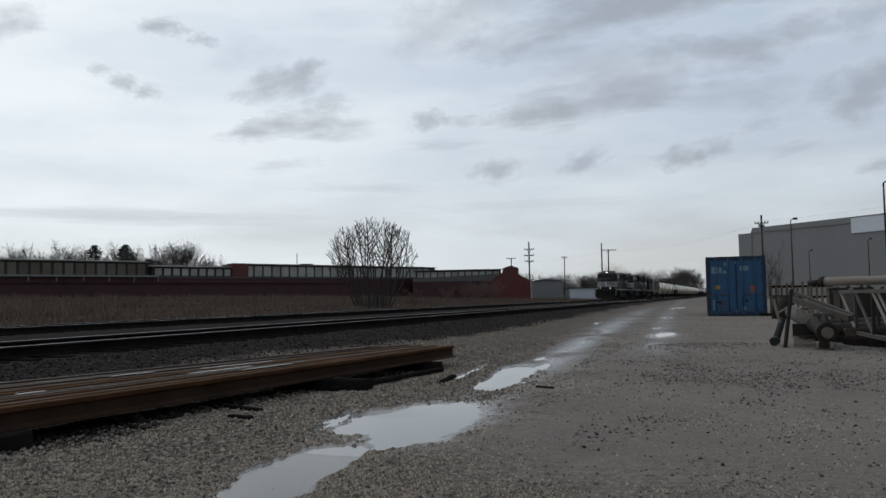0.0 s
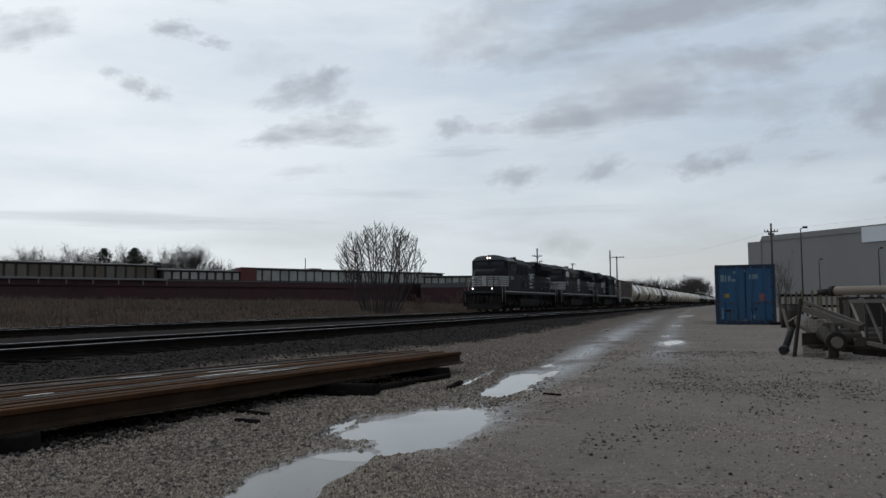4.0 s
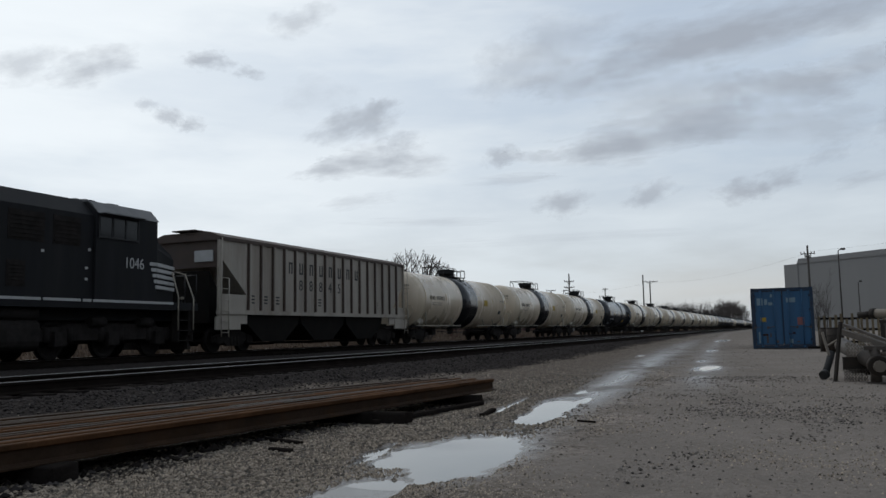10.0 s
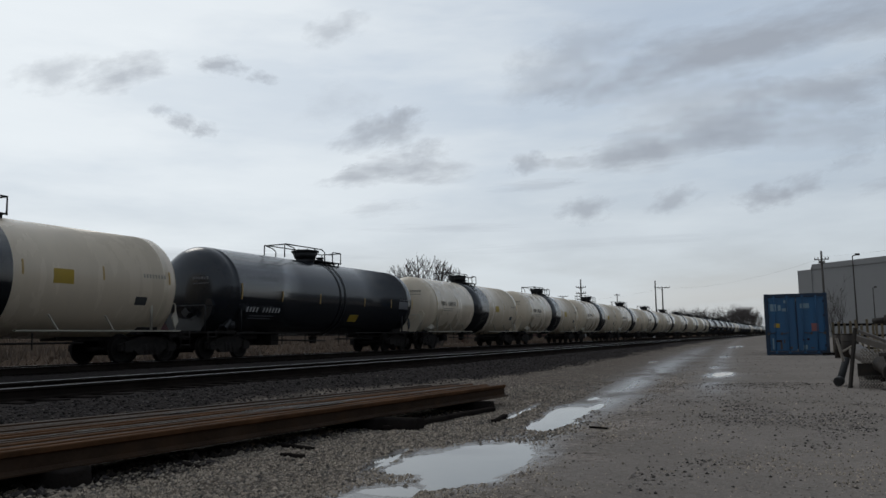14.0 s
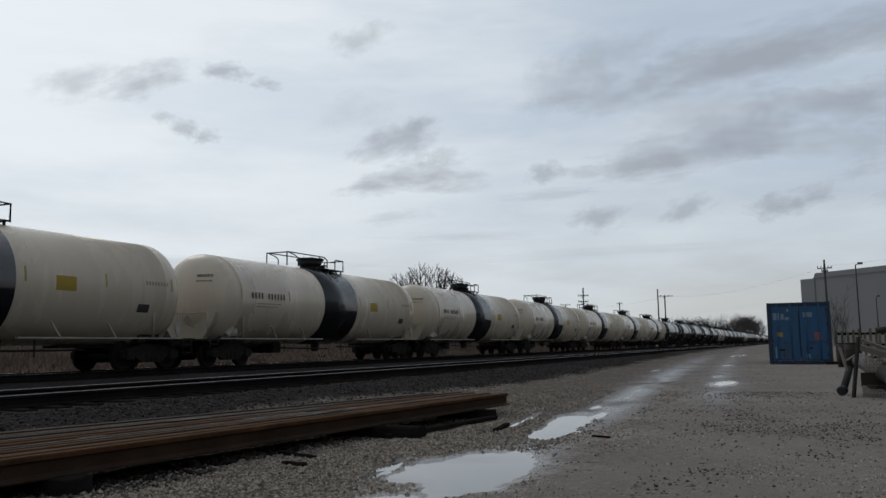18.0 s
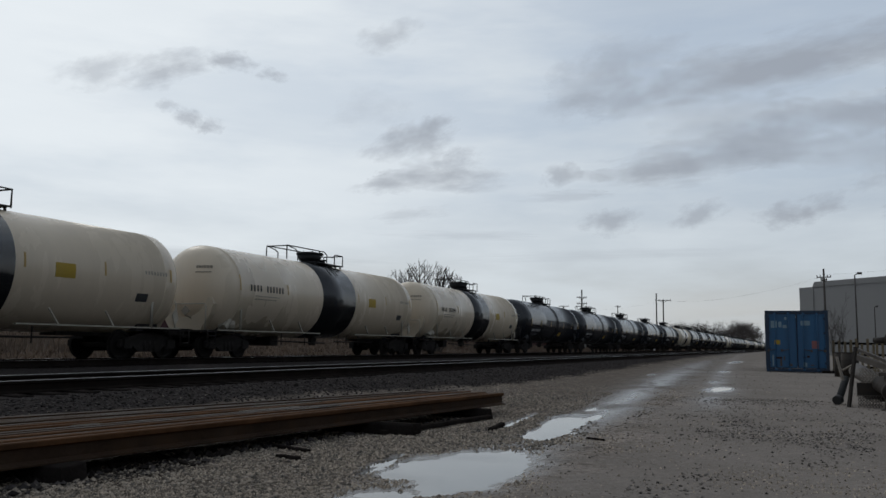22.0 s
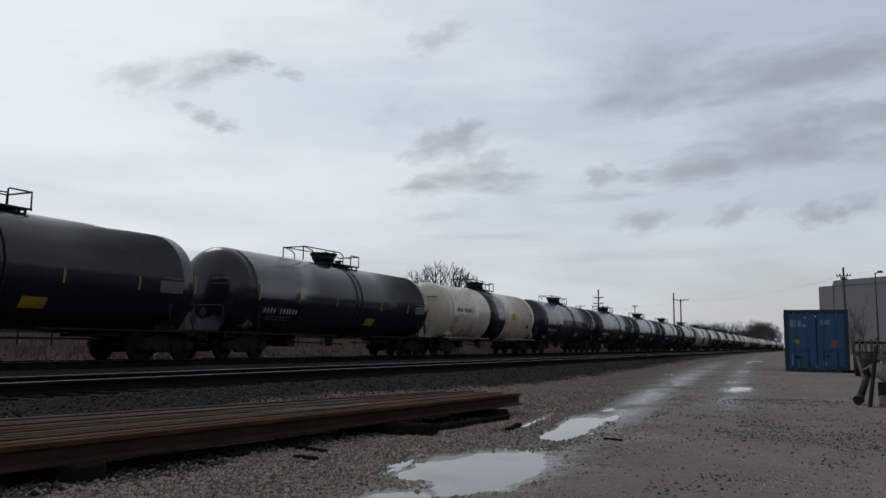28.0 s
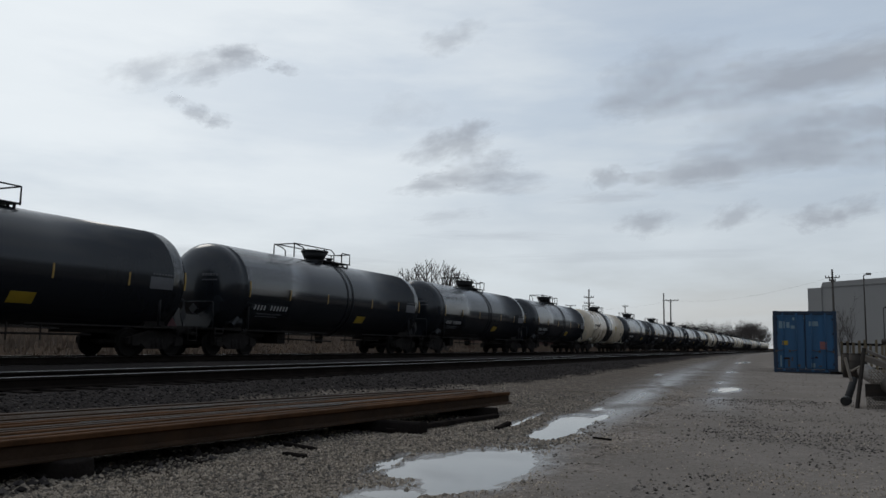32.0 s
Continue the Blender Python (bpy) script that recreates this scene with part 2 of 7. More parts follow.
def prism(bm, outline, x0, x1):
    """Extrudes an outline of (y, z) from x0 to x1."""
    a = [bm.verts.new((x0, p[0], p[1])) for p in outline]
    b = [bm.verts.new((x1, p[0], p[1])) for p in outline]
    n = len(outline)
    bm.faces.new(a)
    bm.faces.new(b[::-1])
    for i in range(n):
        bm.faces.new((a[i], b[i], b[(i + 1) % n], a[(i + 1) % n]))


def extrude_y(bm, outline, y0, y1):
    """Extrudes an outline of (x, z) from y0 to y1."""
    a = [bm.verts.new((p[0], y0, p[1])) for p in outline]
    b = [bm.verts.new((p[0], y1, p[1])) for p in outline]
    n = len(outline)
    bm.faces.new(a)
    bm.faces.new(b[::-1])
    for i in range(n):
        bm.faces.new((a[i], b[i], b[(i + 1) % n], a[(i + 1) % n]))


def rod(bm, p, q, r, r2=None, seg=6, smooth=True):
    p, q = Vector(p), Vector(q)
    r2 = r if r2 is None else r2
    ax = (q - p).normalized()
    u = ax.orthogonal().normalized()
    w = ax.cross(u)
    a, b = [], []
    for i in range(seg):
        d = u * math.cos(math.tau * i / seg) + w * math.sin(math.tau * i / seg)
        a.append(bm.verts.new(p + d * r))
        b.append(bm.verts.new(q + d * r2))
    for i in range(seg):
        f = bm.faces.new((a[i], a[(i + 1) % seg], b[(i + 1) % seg], b[i]))
        f.smooth = smooth and seg > 6
    bm.faces.new(a[::-1])
    bm.faces.new(b)


def tube(bm, pts, r, seg=6):
    """One bent bar through the points."""
    ps = [Vector(p) for p in pts]
    rings = []
    u = None
    for i, p in enumerate(ps):
        ax = (ps[min(i + 1, len(ps) - 1)] - ps[max(i - 1, 0)]).normalized()
        u = ax.orthogonal() if u is None else u - ax * u.dot(ax)
        if u.length < 1e-4:
            u = ax.orthogonal()
        u.normalize()
        w = ax.cross(u)
        rings.append([bm.verts.new(p + (u * math.cos(math.tau * k / seg) + w * math.sin(math.tau * k / seg)) * r) for k in range(seg)])
    for a, b in zip(rings, rings[1:]):
        for k in range(seg):
            bm.faces.new((a[k], a[(k + 1) % seg], b[(k + 1) % seg], b[k])).smooth = True
    bm.faces.new(rings[0][::-1])
    bm.faces.new(rings[-1])


def lathe(bm, prof, cx, cz, seg=40):
    """Turns a profile of (y, r) round the line x = cx, z = cz."""
    rings = []
    for y, r in prof:
        rings.append([bm.verts.new((cx + r * math.sin(math.tau * i / seg), y, cz + r * math.cos(math.tau * i / seg))) for i in range(seg)])
    for a, b in zip(rings, rings[1:]):
        for i in range(seg):
            f = bm.faces.new((a[i], a[(i + 1) % seg], b[(i + 1) % seg], b[i]))
            f.smooth = True
    bm.faces.new(rings[0])
    bm.faces.new(rings[-1][::-1])


def mesh_of(name, bm, m):
    bmesh.ops.recalc_face_normals(bm, faces=bm.faces)
    me = bpy.data.meshes.new(name)
    bm.to_mesh(me)
    bm.free()
    me.materials.append(m)
    return me


def part(name, bm, m, parent=None, label=""):
    ob = new(name, mesh_of(name, bm, m))
    if parent is not None:
        ob.parent = parent
    return tagged(ob, label) if label else ob


def pieces(name, bm, m, parent, label=""):
    """Links each separate piece of a bmesh as a part of its own."""
    left = set(bm.verts)
    while left:
        seed = left.pop()
        group, todo = {seed}, [seed]
        while todo:
            for e in todo.pop().link_edges:
                for v in e.verts:
                    if v in left:
                        left.discard(v)
                        group.add(v)
                        todo.append(v)
        b2, made = bmesh.new(), {}
        for v in group:
            made[v] = b2.verts.new(v.co)
        for f in {f for v in group for f in v.link_faces}:
            b2.faces.new([made[v] for v in f.verts])
        part(name, b2, m, parent, label)
    bm.free()


def shared(name, me, parent, m):
    ob = new(name, me)
    ob.parent = parent
    ob.matrix_local = m
    return ob


def thing(name, label, category, group="", kind="", at=None):
    ob = new(name)
    if at is not None:
        ob.matrix_world = at
    return tagged(ob, label, category, group, kind)


def lettering(name, body, size, m, parent, at, label=""):
    """Raised characters of the built-in font as a mesh; at: pose of the line's left end."""
    cu = bpy.data.curves.new(name, "FONT")
    cu.body, cu.size, cu.extrude = body, size, 0.004
    tmp = bpy.data.objects.new(name, cu)
    scene.collection.objects.link(tmp)
    me = bpy.data.meshes.new_from_object(tmp.evaluated_get(bpy.context.evaluated_depsgraph_get()))
    bpy.data.objects.remove(tmp)
    me.materials.clear()
    me.materials.append(m)
    ob = new(name, me)
    ob.parent = parent
    ob.matrix_local = at
    return tagged(ob, label) if label else ob
# ---- ground ----
TRACK_FAR, TRACK_NEAR, RAIL_TOP = -19.4, -10.6, 0.39
PUDDLES = ((-2.44, 6.08, 0.455, 0.93, 0.12), (-2.16, 6.0, 0.20, 0.62, 0.0), (-2.74, 5.62, 0.20, 0.34, 0.3), (-2.42, 4.08, 0.22, 0.72, 0.12), (-2.62, 8.95, 0.17, 0.58, 0.1), (-2.77, 10.35, 0.22, 0.80, 0.12), (-2.60, 11.0, 0.09, 0.55, 0.05), (-3.345, 10.0, 0.055, 0.82, 0.1), (-3.17, 6.05, 0.05, 0.34, 0.1), (-3.04, 5.62, 0.035, 0.3, 0.1), (-1.70, 20.3, 0.25, 0.95, 0.0), (-2.2, 24.3, 0.09, 0.5, 0.0), (-2.7, 35.0, 0.17, 0.8, 0.0), (-3.9, 60.0, 0.30, 3.5, 0.0), (-6.7, 8.4, 0.09, 0.5, 0.05), (-2.98, 12.6, 0.06, 0.3, 0.1), (-4.75, 29.4, 0.10, 0.8, 0.1))
WATER_Z = -0.016
rng = np.random.default_rng(7)


def lattice(seed, n=256):
    return np.random.default_rng(seed).random((n, n))


def vnoise(x, y, seed):
    """Smooth value noise over arrays of places."""
    g = lattice(seed)
    xi, yi = np.floor(x).astype(int), np.floor(y).astype(int)
    fx, fy = x - xi, y - yi
    fx, fy = fx * fx * (3 - 2 * fx), fy * fy * (3 - 2 * fy)
    a, b = g[xi % 256, yi % 256], g[(xi + 1) % 256, yi % 256]
    c, d = g[xi % 256, (yi + 1) % 256], g[(xi + 1) % 256, (yi + 1) % 256]
    return (a * (1 - fx) + b * fx) * (1 - fy) + (c * (1 - fx) + d * fx) * fy - 0.5


def puddle_mask(x, y):
    out = np.full(np.shape(x), 9.0)
    wob = vnoise(x * 1.9, y * 1.9, 3) * 0.45 + vnoise(x * 6, y * 4, 4) * 0.40 + vnoise(x * 19, y * 13, 6) * 0.25
    for px, py, rx, ry, a in PUDDLES:
        dx, dy = x - px, y - py
        u, v = (dx * math.cos(a) + dy * math.sin(a)) / rx, (-dx * math.sin(a) + dy * math.cos(a)) / ry
        out = np.minimum(out, np.sqrt(u * u + v * v) + wob * 0.75)
    return out


def rut_x(y):
    return np.interp(y, [0, 4, 8.6, 11.2, 16.8, 26.5, 40, 61, 114, 300], [-2.4, -2.45, -2.45, -2.58, -3.07, -3.79, -4.69, -5.9, -8.2, -15])


PROF_X = [-2500, -300, -90, -60, -40, -26, -23.5, -22.4, -21.3, -17.5, -16.6, -15.8, -14.2, -13.4, -12.5, -8.75, -7.2, -6.7, 2500]
PROF_Z = [0.6, 1.2, 2.3, 1.5, 0.7, 0.25, 0.05, 0.08, 0.195, 0.195, 0.10, 0.06, 0.06, 0.10, 0.195, 0.195, 0.03, 0.0, 0.0]


def ground_z(x, y):
    x, y = np.asarray(x, float), np.asarray(y, float)
    z = np.interp(x, PROF_X, PROF_Z)
    near = np.clip(1.3 - np.hypot(x, y) / 60, 0.12, 1)
    z = z + near * (vnoise(x * 0.7, y * 0.7, 1) * 0.03 + vnoise(x * 3.1, y * 3.1, 2) * 0.016 + vnoise(x * 9, y * 9, 5) * 0.010)
    ramp_in = np.clip((1.4 - puddle_mask(x, y)) / 0.8, 0, 1)
    rut = np.exp(-((x - rut_x(y)) / 0.35) ** 2) * np.clip(1 - y / 120, 0, 1)
    return z - ramp_in * 0.040 - rut * 0.008


def spaced(parts):
    out = []
    for a, b, n in parts:
        out += list(np.linspace(a, b, n, endpoint=False))
    return np.array(out + [parts[-1][1]])


gx = spaced([(-2500, -300, 8), (-300, -60, 12), (-60, -24, 24), (-24, -9.5, 70), (-9.5, -5, 70), (-5, 2.5, 190), (2.5, 12, 50), (12, 60, 20), (60, 2500, 10)])
gy = spaced([(-400, -20, 8), (-20, 2.2, 20), (2.2, 13, 270), (13, 40, 200), (40, 120, 110), (120, 400, 50), (400, 3500, 14)])
GX, GY = np.meshgrid(gx, gy)
GZ = ground_z(GX, GY)
nxg, nyg = len(gx), len(gy)
idx = np.arange(nxg * nyg).reshape(nyg, nxg)
quads = np.stack([idx[:-1, :-1], idx[:-1, 1:], idx[1:, 1:], idx[1:, :-1]], -1).reshape(-1, 4)
gme = bpy.data.meshes.new("ground")
gme.from_pydata(np.stack([GX, GY, GZ], -1).reshape(-1, 3).tolist(), [], quads.tolist())
edge = vnoise(GX * 0.9, GY * 0.9, 11) * 0.9 + vnoise(GX * 4, GY * 4, 12) * 0.5
trail = np.clip(1.0 + 1.0 * vnoise(GX * 1.3, GY * 0.5, 61) + 0.8 * vnoise(GX * 5, GY * 1.6, 62), 0, 1) * np.clip(1.25 - GY / 70, 0.15, 1)
side_x = np.interp(GY, [10, 14, 20.8, 36, 120], [-1.25, -1.4, -1.74, -2.9, -7.5])
zones = {
    "ballast": np.clip((np.interp(GY, [8, 13, 17, 23, 34, 44, 58, 83], [-7.4, -7.3, -6.8, -6.5, -6.85, -7.3, -7.6, -8.1]) - GX + edge * 0.8) / 0.45, 0, 1) * np.clip((GX + 23.3 + edge) / 0.6, 0, 1),
    "coarse": np.clip(np.clip((-2.2 - GX + edge * 1.2) / 1.2, 0.0, 1) + np.clip((5.5 - GY) / 3.0, 0, 0.5) + edge * 0.5 + 0.42, 0.2, 1),
    # ragged strip along the front edge of the stacked rails
    "stack_strip": np.clip(1.2 - np.abs(GX + 4.05 + 0.115 * (11.0 - GY) - 0.05) / (0.25 + 0.36 * (GY < 5.4)) + edge * 1.5, 0, 1) * np.clip((9.0 - GY) / 1.5, 0, 1),
    "grass": np.clip((-22.9 - GX + edge * 1.2) / 0.8, 0, 1),
    "wet": np.clip(np.clip((1.7 - puddle_mask(GX, GY)) / 0.6, 0, 1) + trail * np.exp(-((GX - rut_x(GY) - 0.15 * edge) / np.clip(0.30 + 0.012 * GY + 0.16 * edge, 0.16, 0.8)) ** 2) + 0.8 * trail * np.exp(-((GX - side_x + edge * 0.3) / 0.34) ** 2) * np.clip((GY - 12) / 4, 0, 1), 0, 1),
    "fines": np.clip((GX - rut_x(GY) - 0.55 + edge * 0.7) / 0.6, 0, 1) * np.clip((GY - 3.0 + edge) / 1.5, 0.25, 1),
}
for key, arr in zones.items():
    at = gme.attributes.new(key, "FLOAT", "POINT")
    at.data.foreach_set("value", arr.reshape(-1).astype(np.float32))
gme.polygons.foreach_set("use_smooth", np.ones(len(gme.polygons), bool))

M_GROUND = bpy.data.materials.new("gravel_yard")
M_GROUND.use_nodes = True
t = M_GROUND.node_tree
gb = t.nodes["Principled BSDF"]
tc = t.nodes.new("ShaderNodeTexCoord").outputs["Object"]
n_big = nd(t, "TexNoise", ins={0: tc, 2: 0.45, 3: 6.0, 4: 0.6}).outputs[0]
n_mid = nd(t, "TexNoise", ins={0: tc, 2: 3.5, 3: 5.0, 4: 0.65}).outputs[0]
n_spk = nd(t, "TexNoise", ins={0: tc, 2: 13.0, 3: 5.0, 4: 0.75}).outputs[0]
n_patch = nd(t, "TexNoise", ins={0: tc, 2: 2.1, 3: 7.0, 4: 0.8}).outputs[0]
n_fine = nd(t, "TexNoise", ins={0: tc, 2: 38.0, 3: 4.0, 4: 0.7}).outputs[0]
vor = nd(t, "TexVoronoi", ins={0: tc, 2: 34.0})
grav = mixc(t, n_fine, (0.24, 0.208, 0.180), (0.485, 0.425, 0.372))


def attr(key):
    n = t.nodes.new("ShaderNodeAttribute")
    n.attribute_name = key
    return n.outputs["Fac"]


rough_area = attr("coarse")
soft_grav = mixc(t, n_mid, (0.335, 0.292, 0.254), (0.515, 0.45, 0.397))
pebbly = mixc(t, ramp(t, vor.outputs["Color"], [(0.25, (0, 0, 0)), (0.9, (0.6,) * 3)]), grav, (0.283, 0.236, 0.193))
gaps = ramp(t, vor.outputs["Distance"], [(0.28, (0, 0, 0)), (0.6, (0.85,) * 3)])
pebbly = mixc(t, gaps, pebbly, (0.039, 0.031, 0.024))
pebbly = mixc(t, 0.30, pebbly, (0.044, 0.035, 0.028))
grav = mixc(t, 0.45, grav, soft_grav)
grav = mixc(t, rough_area, grav, pebbly)
grav = mixc(t, ramp(t, n_big, [(0.38, (0.6,) * 3), (0.62, (0, 0, 0))]), grav, (0.161, 0.131, 0.106))
grav = mixc(t, ramp(t, n_mid, [(0.35, (0.45,) * 3), (0.55, (0, 0, 0))]), grav, (0.127, 0.104, 0.087))
grav = mixc(t, ramp(t, n_spk, [(0.38, (0.72,) * 3), (0.5, (0, 0, 0))]), grav, (0.068, 0.058, 0.050))
grav = mixc(t, ramp(t, n_spk, [(0.53, (0, 0, 0)), (0.66, (0.5,) * 3)]), grav, (0.50, 0.45, 0.40))
n_clod = nd(t, "TexNoise", ins={0: tc, 2: 7.0, 3: 6.0, 4: 0.85}).outputs[0]
grav = mixc(t, ramp(t, n_clod, [(0.37, (0.6,) * 3), (0.47, (0, 0, 0))]), grav, (0.085, 0.073, 0.062))
grav = mixc(t, ramp(t, n_patch, [(0.36, (0.35,) * 3), (0.50, (0, 0, 0))]), grav, (0.093, 0.079, 0.067))
grav = mixc(t, ramp(t, n_patch, [(0.54, (0, 0, 0)), (0.68, (0.28,) * 3)]), grav, (0.390, 0.335, 0.284))
smooth_fines = mixc(t, n_big, (0.172, 0.152, 0.134), (0.296, 0.263, 0.233))
smooth_fines = mixc(t, ramp(t, n_fine, [(0.35, (0.30,) * 3), (0.6, (0, 0, 0))]), smooth_fines, (0.11, 0.096, 0.083))
smooth_fines = mixc(t, ramp(t, n_patch, [(0.56, (0, 0, 0)), (0.72, (0.35,) * 3)]), smooth_fines, (0.32, 0.29, 0.26))
grav = mixc(t, nd(t, "Math", op="MULTIPLY", ins={0: attr("fines"), 1: 0.80}).outputs[0], grav, smooth_fines)
ball = mixc(t, vor.outputs["Color"], (0.021, 0.0185, 0.0172), (0.066, 0.058, 0.054))
gras = mixc(t, n_mid, (0.045, 0.032, 0.024), (0.10, 0.073, 0.054))
wetness = attr("wet")
col = mixc(t, nd(t, "Math", op="MULTIPLY", ins={0: wetness, 1: 0.55}).outputs[0], grav, (0.073, 0.065, 0.058))
# ground colour turned darker beside the stacked rails
col = mixc(t, attr("stack_strip"), col, mixc(t, n_spk, (0.018, 0.015, 0.013), (0.06, 0.05, 0.042)))
col = mixc(t, attr("ballast"), col, ball)
col = mixc(t, attr("grass"), col, gras)
t.links.new(col, gb.inputs["Base Color"])
t.links.new(nd(t, "MapRange", ins={0: wetness, 1: 0.0, 2: 1.0, 3: 0.85, 4: 0.26}).outputs[0], gb.inputs["Roughness"])
relief = nd(t, "Math", op="MULTIPLY", ins={0: vor.outputs["Distance"], 1: rough_area}).outputs[0]
hgt = nd(t, "Math", op="ADD", ins={0: relief, 1: n_fine}).outputs[0]
bp = nd(t, "Bump", ins={"Height": hgt, "Strength": nd(t, "MapRange", ins={0: wetness, 1: 0.0, 2: 1.0, 3: 0.9, 4: 0.22}).outputs[0]})
bp.inputs["Distance"].default_value = 0.018
t.links.new(bp.outputs[0], gb.inputs["Normal"])
t.links.new(nd(t, "MapRange", ins={0: wetness, 1: 0.0, 2: 1.0, 3: 0.0, 4: 0.5}).outputs[0], gb.inputs["Specular IOR Level"])
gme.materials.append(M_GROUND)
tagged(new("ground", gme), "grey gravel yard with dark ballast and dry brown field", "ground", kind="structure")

for k, (px, py, rx, ry, a) in enumerate(PUDDLES):
    bm = bmesh.new()
    n = 36
    ring = [bm.verts.new((px + 2.0 * rx * math.cos(math.tau * i / n) - 0.0, py + 1.6 * ry * math.sin(math.tau * i / n), WATER_Z - 0.0002 * k)) for i in range(n)]
    bm.faces.new(ring)
    pud = part("puddle", bm, M_FILM if py < 5 else M_WATER)
    tagged(pud, "shallow rain puddle mirroring the pale sky on gravel", "puddle", "puddles on the gravel", "structure")


# ---- loose stones ----
def stones(name, m, spots, sizes, label, squash=0.65):
    """Many small broken stones in one mesh."""
    vs, fs = [], []
    ico = [(0, 0, 1), (0.9, 0, 0.1), (0.25, 0.85, 0.15), (-0.75, 0.5, 0.0), (-0.7, -0.55, 0.1), (0.3, -0.85, 0.0), (0, 0, -0.8)]
    tri = [(0, 1, 2), (0, 2, 3), (0, 3, 4), (0, 4, 5), (0, 5, 1), (6, 2, 1), (6, 3, 2), (6, 4, 3), (6, 5, 4), (6, 1, 5)]
    ico = np.array(ico, float)
    for (x, y, z), s in zip(spots, sizes):
        a = rng.random() * math.tau
        jit = ico * (0.7 + 0.6 * rng.random((7, 1))) * s
        jit[:, 2] *= squash
        c, d = math.cos(a), math.sin(a)
        b0 = len(vs)
        for p in jit:
            vs.append((x + p[0] * c - p[1] * d, y + p[0] * d + p[1] * c, z + p[2] + s * squash * 0.35))
        fs += [(b0 + i, b0 + j, b0 + k2) for i, j, k2 in tri]
    me = bpy.data.meshes.new(name)
    me.from_pydata(vs, [], fs)
    me.materials.append(m)
    return tagged(new(name, me), label, "stones", kind="stuff")


def scatter(n, x0, x1, y0, y1, power=1.0):
    x = x0 + (x1 - x0) * rng.random(n)
    y = y0 + (y1 - y0) * rng.random(n) ** power
    return x, y


def island(m, lo, hi):
    """Varies a joined heap stone by stone."""
    t2 = m.node_tree
    b2 = t2.nodes["Principled BSDF"]
    geo = t2.nodes.new("ShaderNodeNewGeometry")
    t2.links.new(ramp(t2, geo.outputs["Random Per Island"], [(0.0, lo), (1.0, hi)]), b2.inputs["Base Color"])


island(M_STONE, (0.03, 0.025, 0.019), (0.33, 0.27, 0.205))
M_DARKPEB = pbr("dark_grey_pebble", (0.1, 0.085, 0.07), 0.8, var=0.4, spec=0.1)
island(M_DARKPEB, (0.03, 0.026, 0.023), (0.29, 0.255, 0.225))
island(M_BALLAST, (0.014, 0.0125, 0.0125), (0.085, 0.075, 0.070))
x, y = scatter(150000, -5.4, 3.6, 2.6, 17, 1.35)
keep = (x > -4.9) & (puddle_mask(x, y) > 1.35) & ((np.abs(x - rut_x(y)) > 0.45) | (y < 10.5)) & (rng.random(len(x)) < np.where(x > -2.0, np.clip(-0.04 + 1.4 * vnoise(x * 1.1, y * 0.5, 21) + 1.0 * vnoise(x * 4, y * 2, 22), 0.04, 0.7), np.clip(0.15 + 1.7 * vnoise(x * 1.1, y * 0.7, 21) + 0.9 * vnoise(x * 4, y * 3, 22) + 0.8 * np.clip((-2.0 - x), 0, 1) + 0.25 * (y < 5), 0.10, 1)))
x, y = x[keep], y[keep]
right = x > -2.1
stones("dark_pebbles", M_DARKPEB, np.stack([x[right], y[right], ground_z(x[right], y[right])], -1), 0.0045 + 0.0150 * rng.random(int(right.sum())) ** 2.6, "small dark grey pebbles scattered over the gravel yard")
x, y = x[~right], y[~right]
stones("gravel_stones", M_STONE, np.stack([x, y, ground_z(x, y)], -1), 0.0055 + 0.017 * rng.random(len(x)) ** 3.0, "loose grey and tan pebbles scattered over the gravel yard")
x, y = scatter(8000, -6.4, 5.0, 13, 48, 1.25)
keep = (puddle_mask(x, y) > 1.3) & (np.abs(x - rut_x(y)) > 0.55) & (rng.random(len(x)) < np.clip(0.5 + 1.6 * vnoise(x * 0.8, y * 0.8, 31), 0.05, 1))
x, y = x[keep], y[keep]
stones("far_pebbles", M_DARKPEB, np.stack([x, y, ground_z(x, y)], -1), 0.006 + 0.018 * rng.random(len(x)) ** 3.0, "dark grey stones scattered farther along the gravel yard")
x, y = scatter(9, -2.75, -2.2, 3.2, 4.4)
stones("dark_stones", M_BALLAST, np.stack([x, y, np.maximum(ground_z(x, y), WATER_Z - 0.01)], -1), 0.008 + 0.012 * rng.random(len(x)), "dark wet stones lying in and beside the puddles")
x, y = scatter(15000, -9.1, -6.3, 4.0, 60, 1.5)
keep = rng.random(len(x)) < np.clip((np.interp(y, [8, 13, 17, 23, 34, 44, 58], [-7.2, -7.1, -6.6, -6.3, -6.7, -7.1, -7.4]) - x) * 1.5, 0.02, 1)
x, y = x[keep], y[keep]
stones("ballast_stones", M_BALLAST, np.stack([x, y, ground_z(x, y)], -1), 0.014 + 0.020 * rng.random(len(x)), "dark sooty ballast stones on the shoulder of the track")
x, y = scatter(220, -8.6, -6.7, 4.0, 16, 1.2)
stones("pale_ballast_stones", M_STONE, np.stack([x, y, ground_z(x, y) + 0.002], -1), 0.006 + 0.010 * rng.random(len(x)), "paler broken stones mixed into the ballast shoulder")


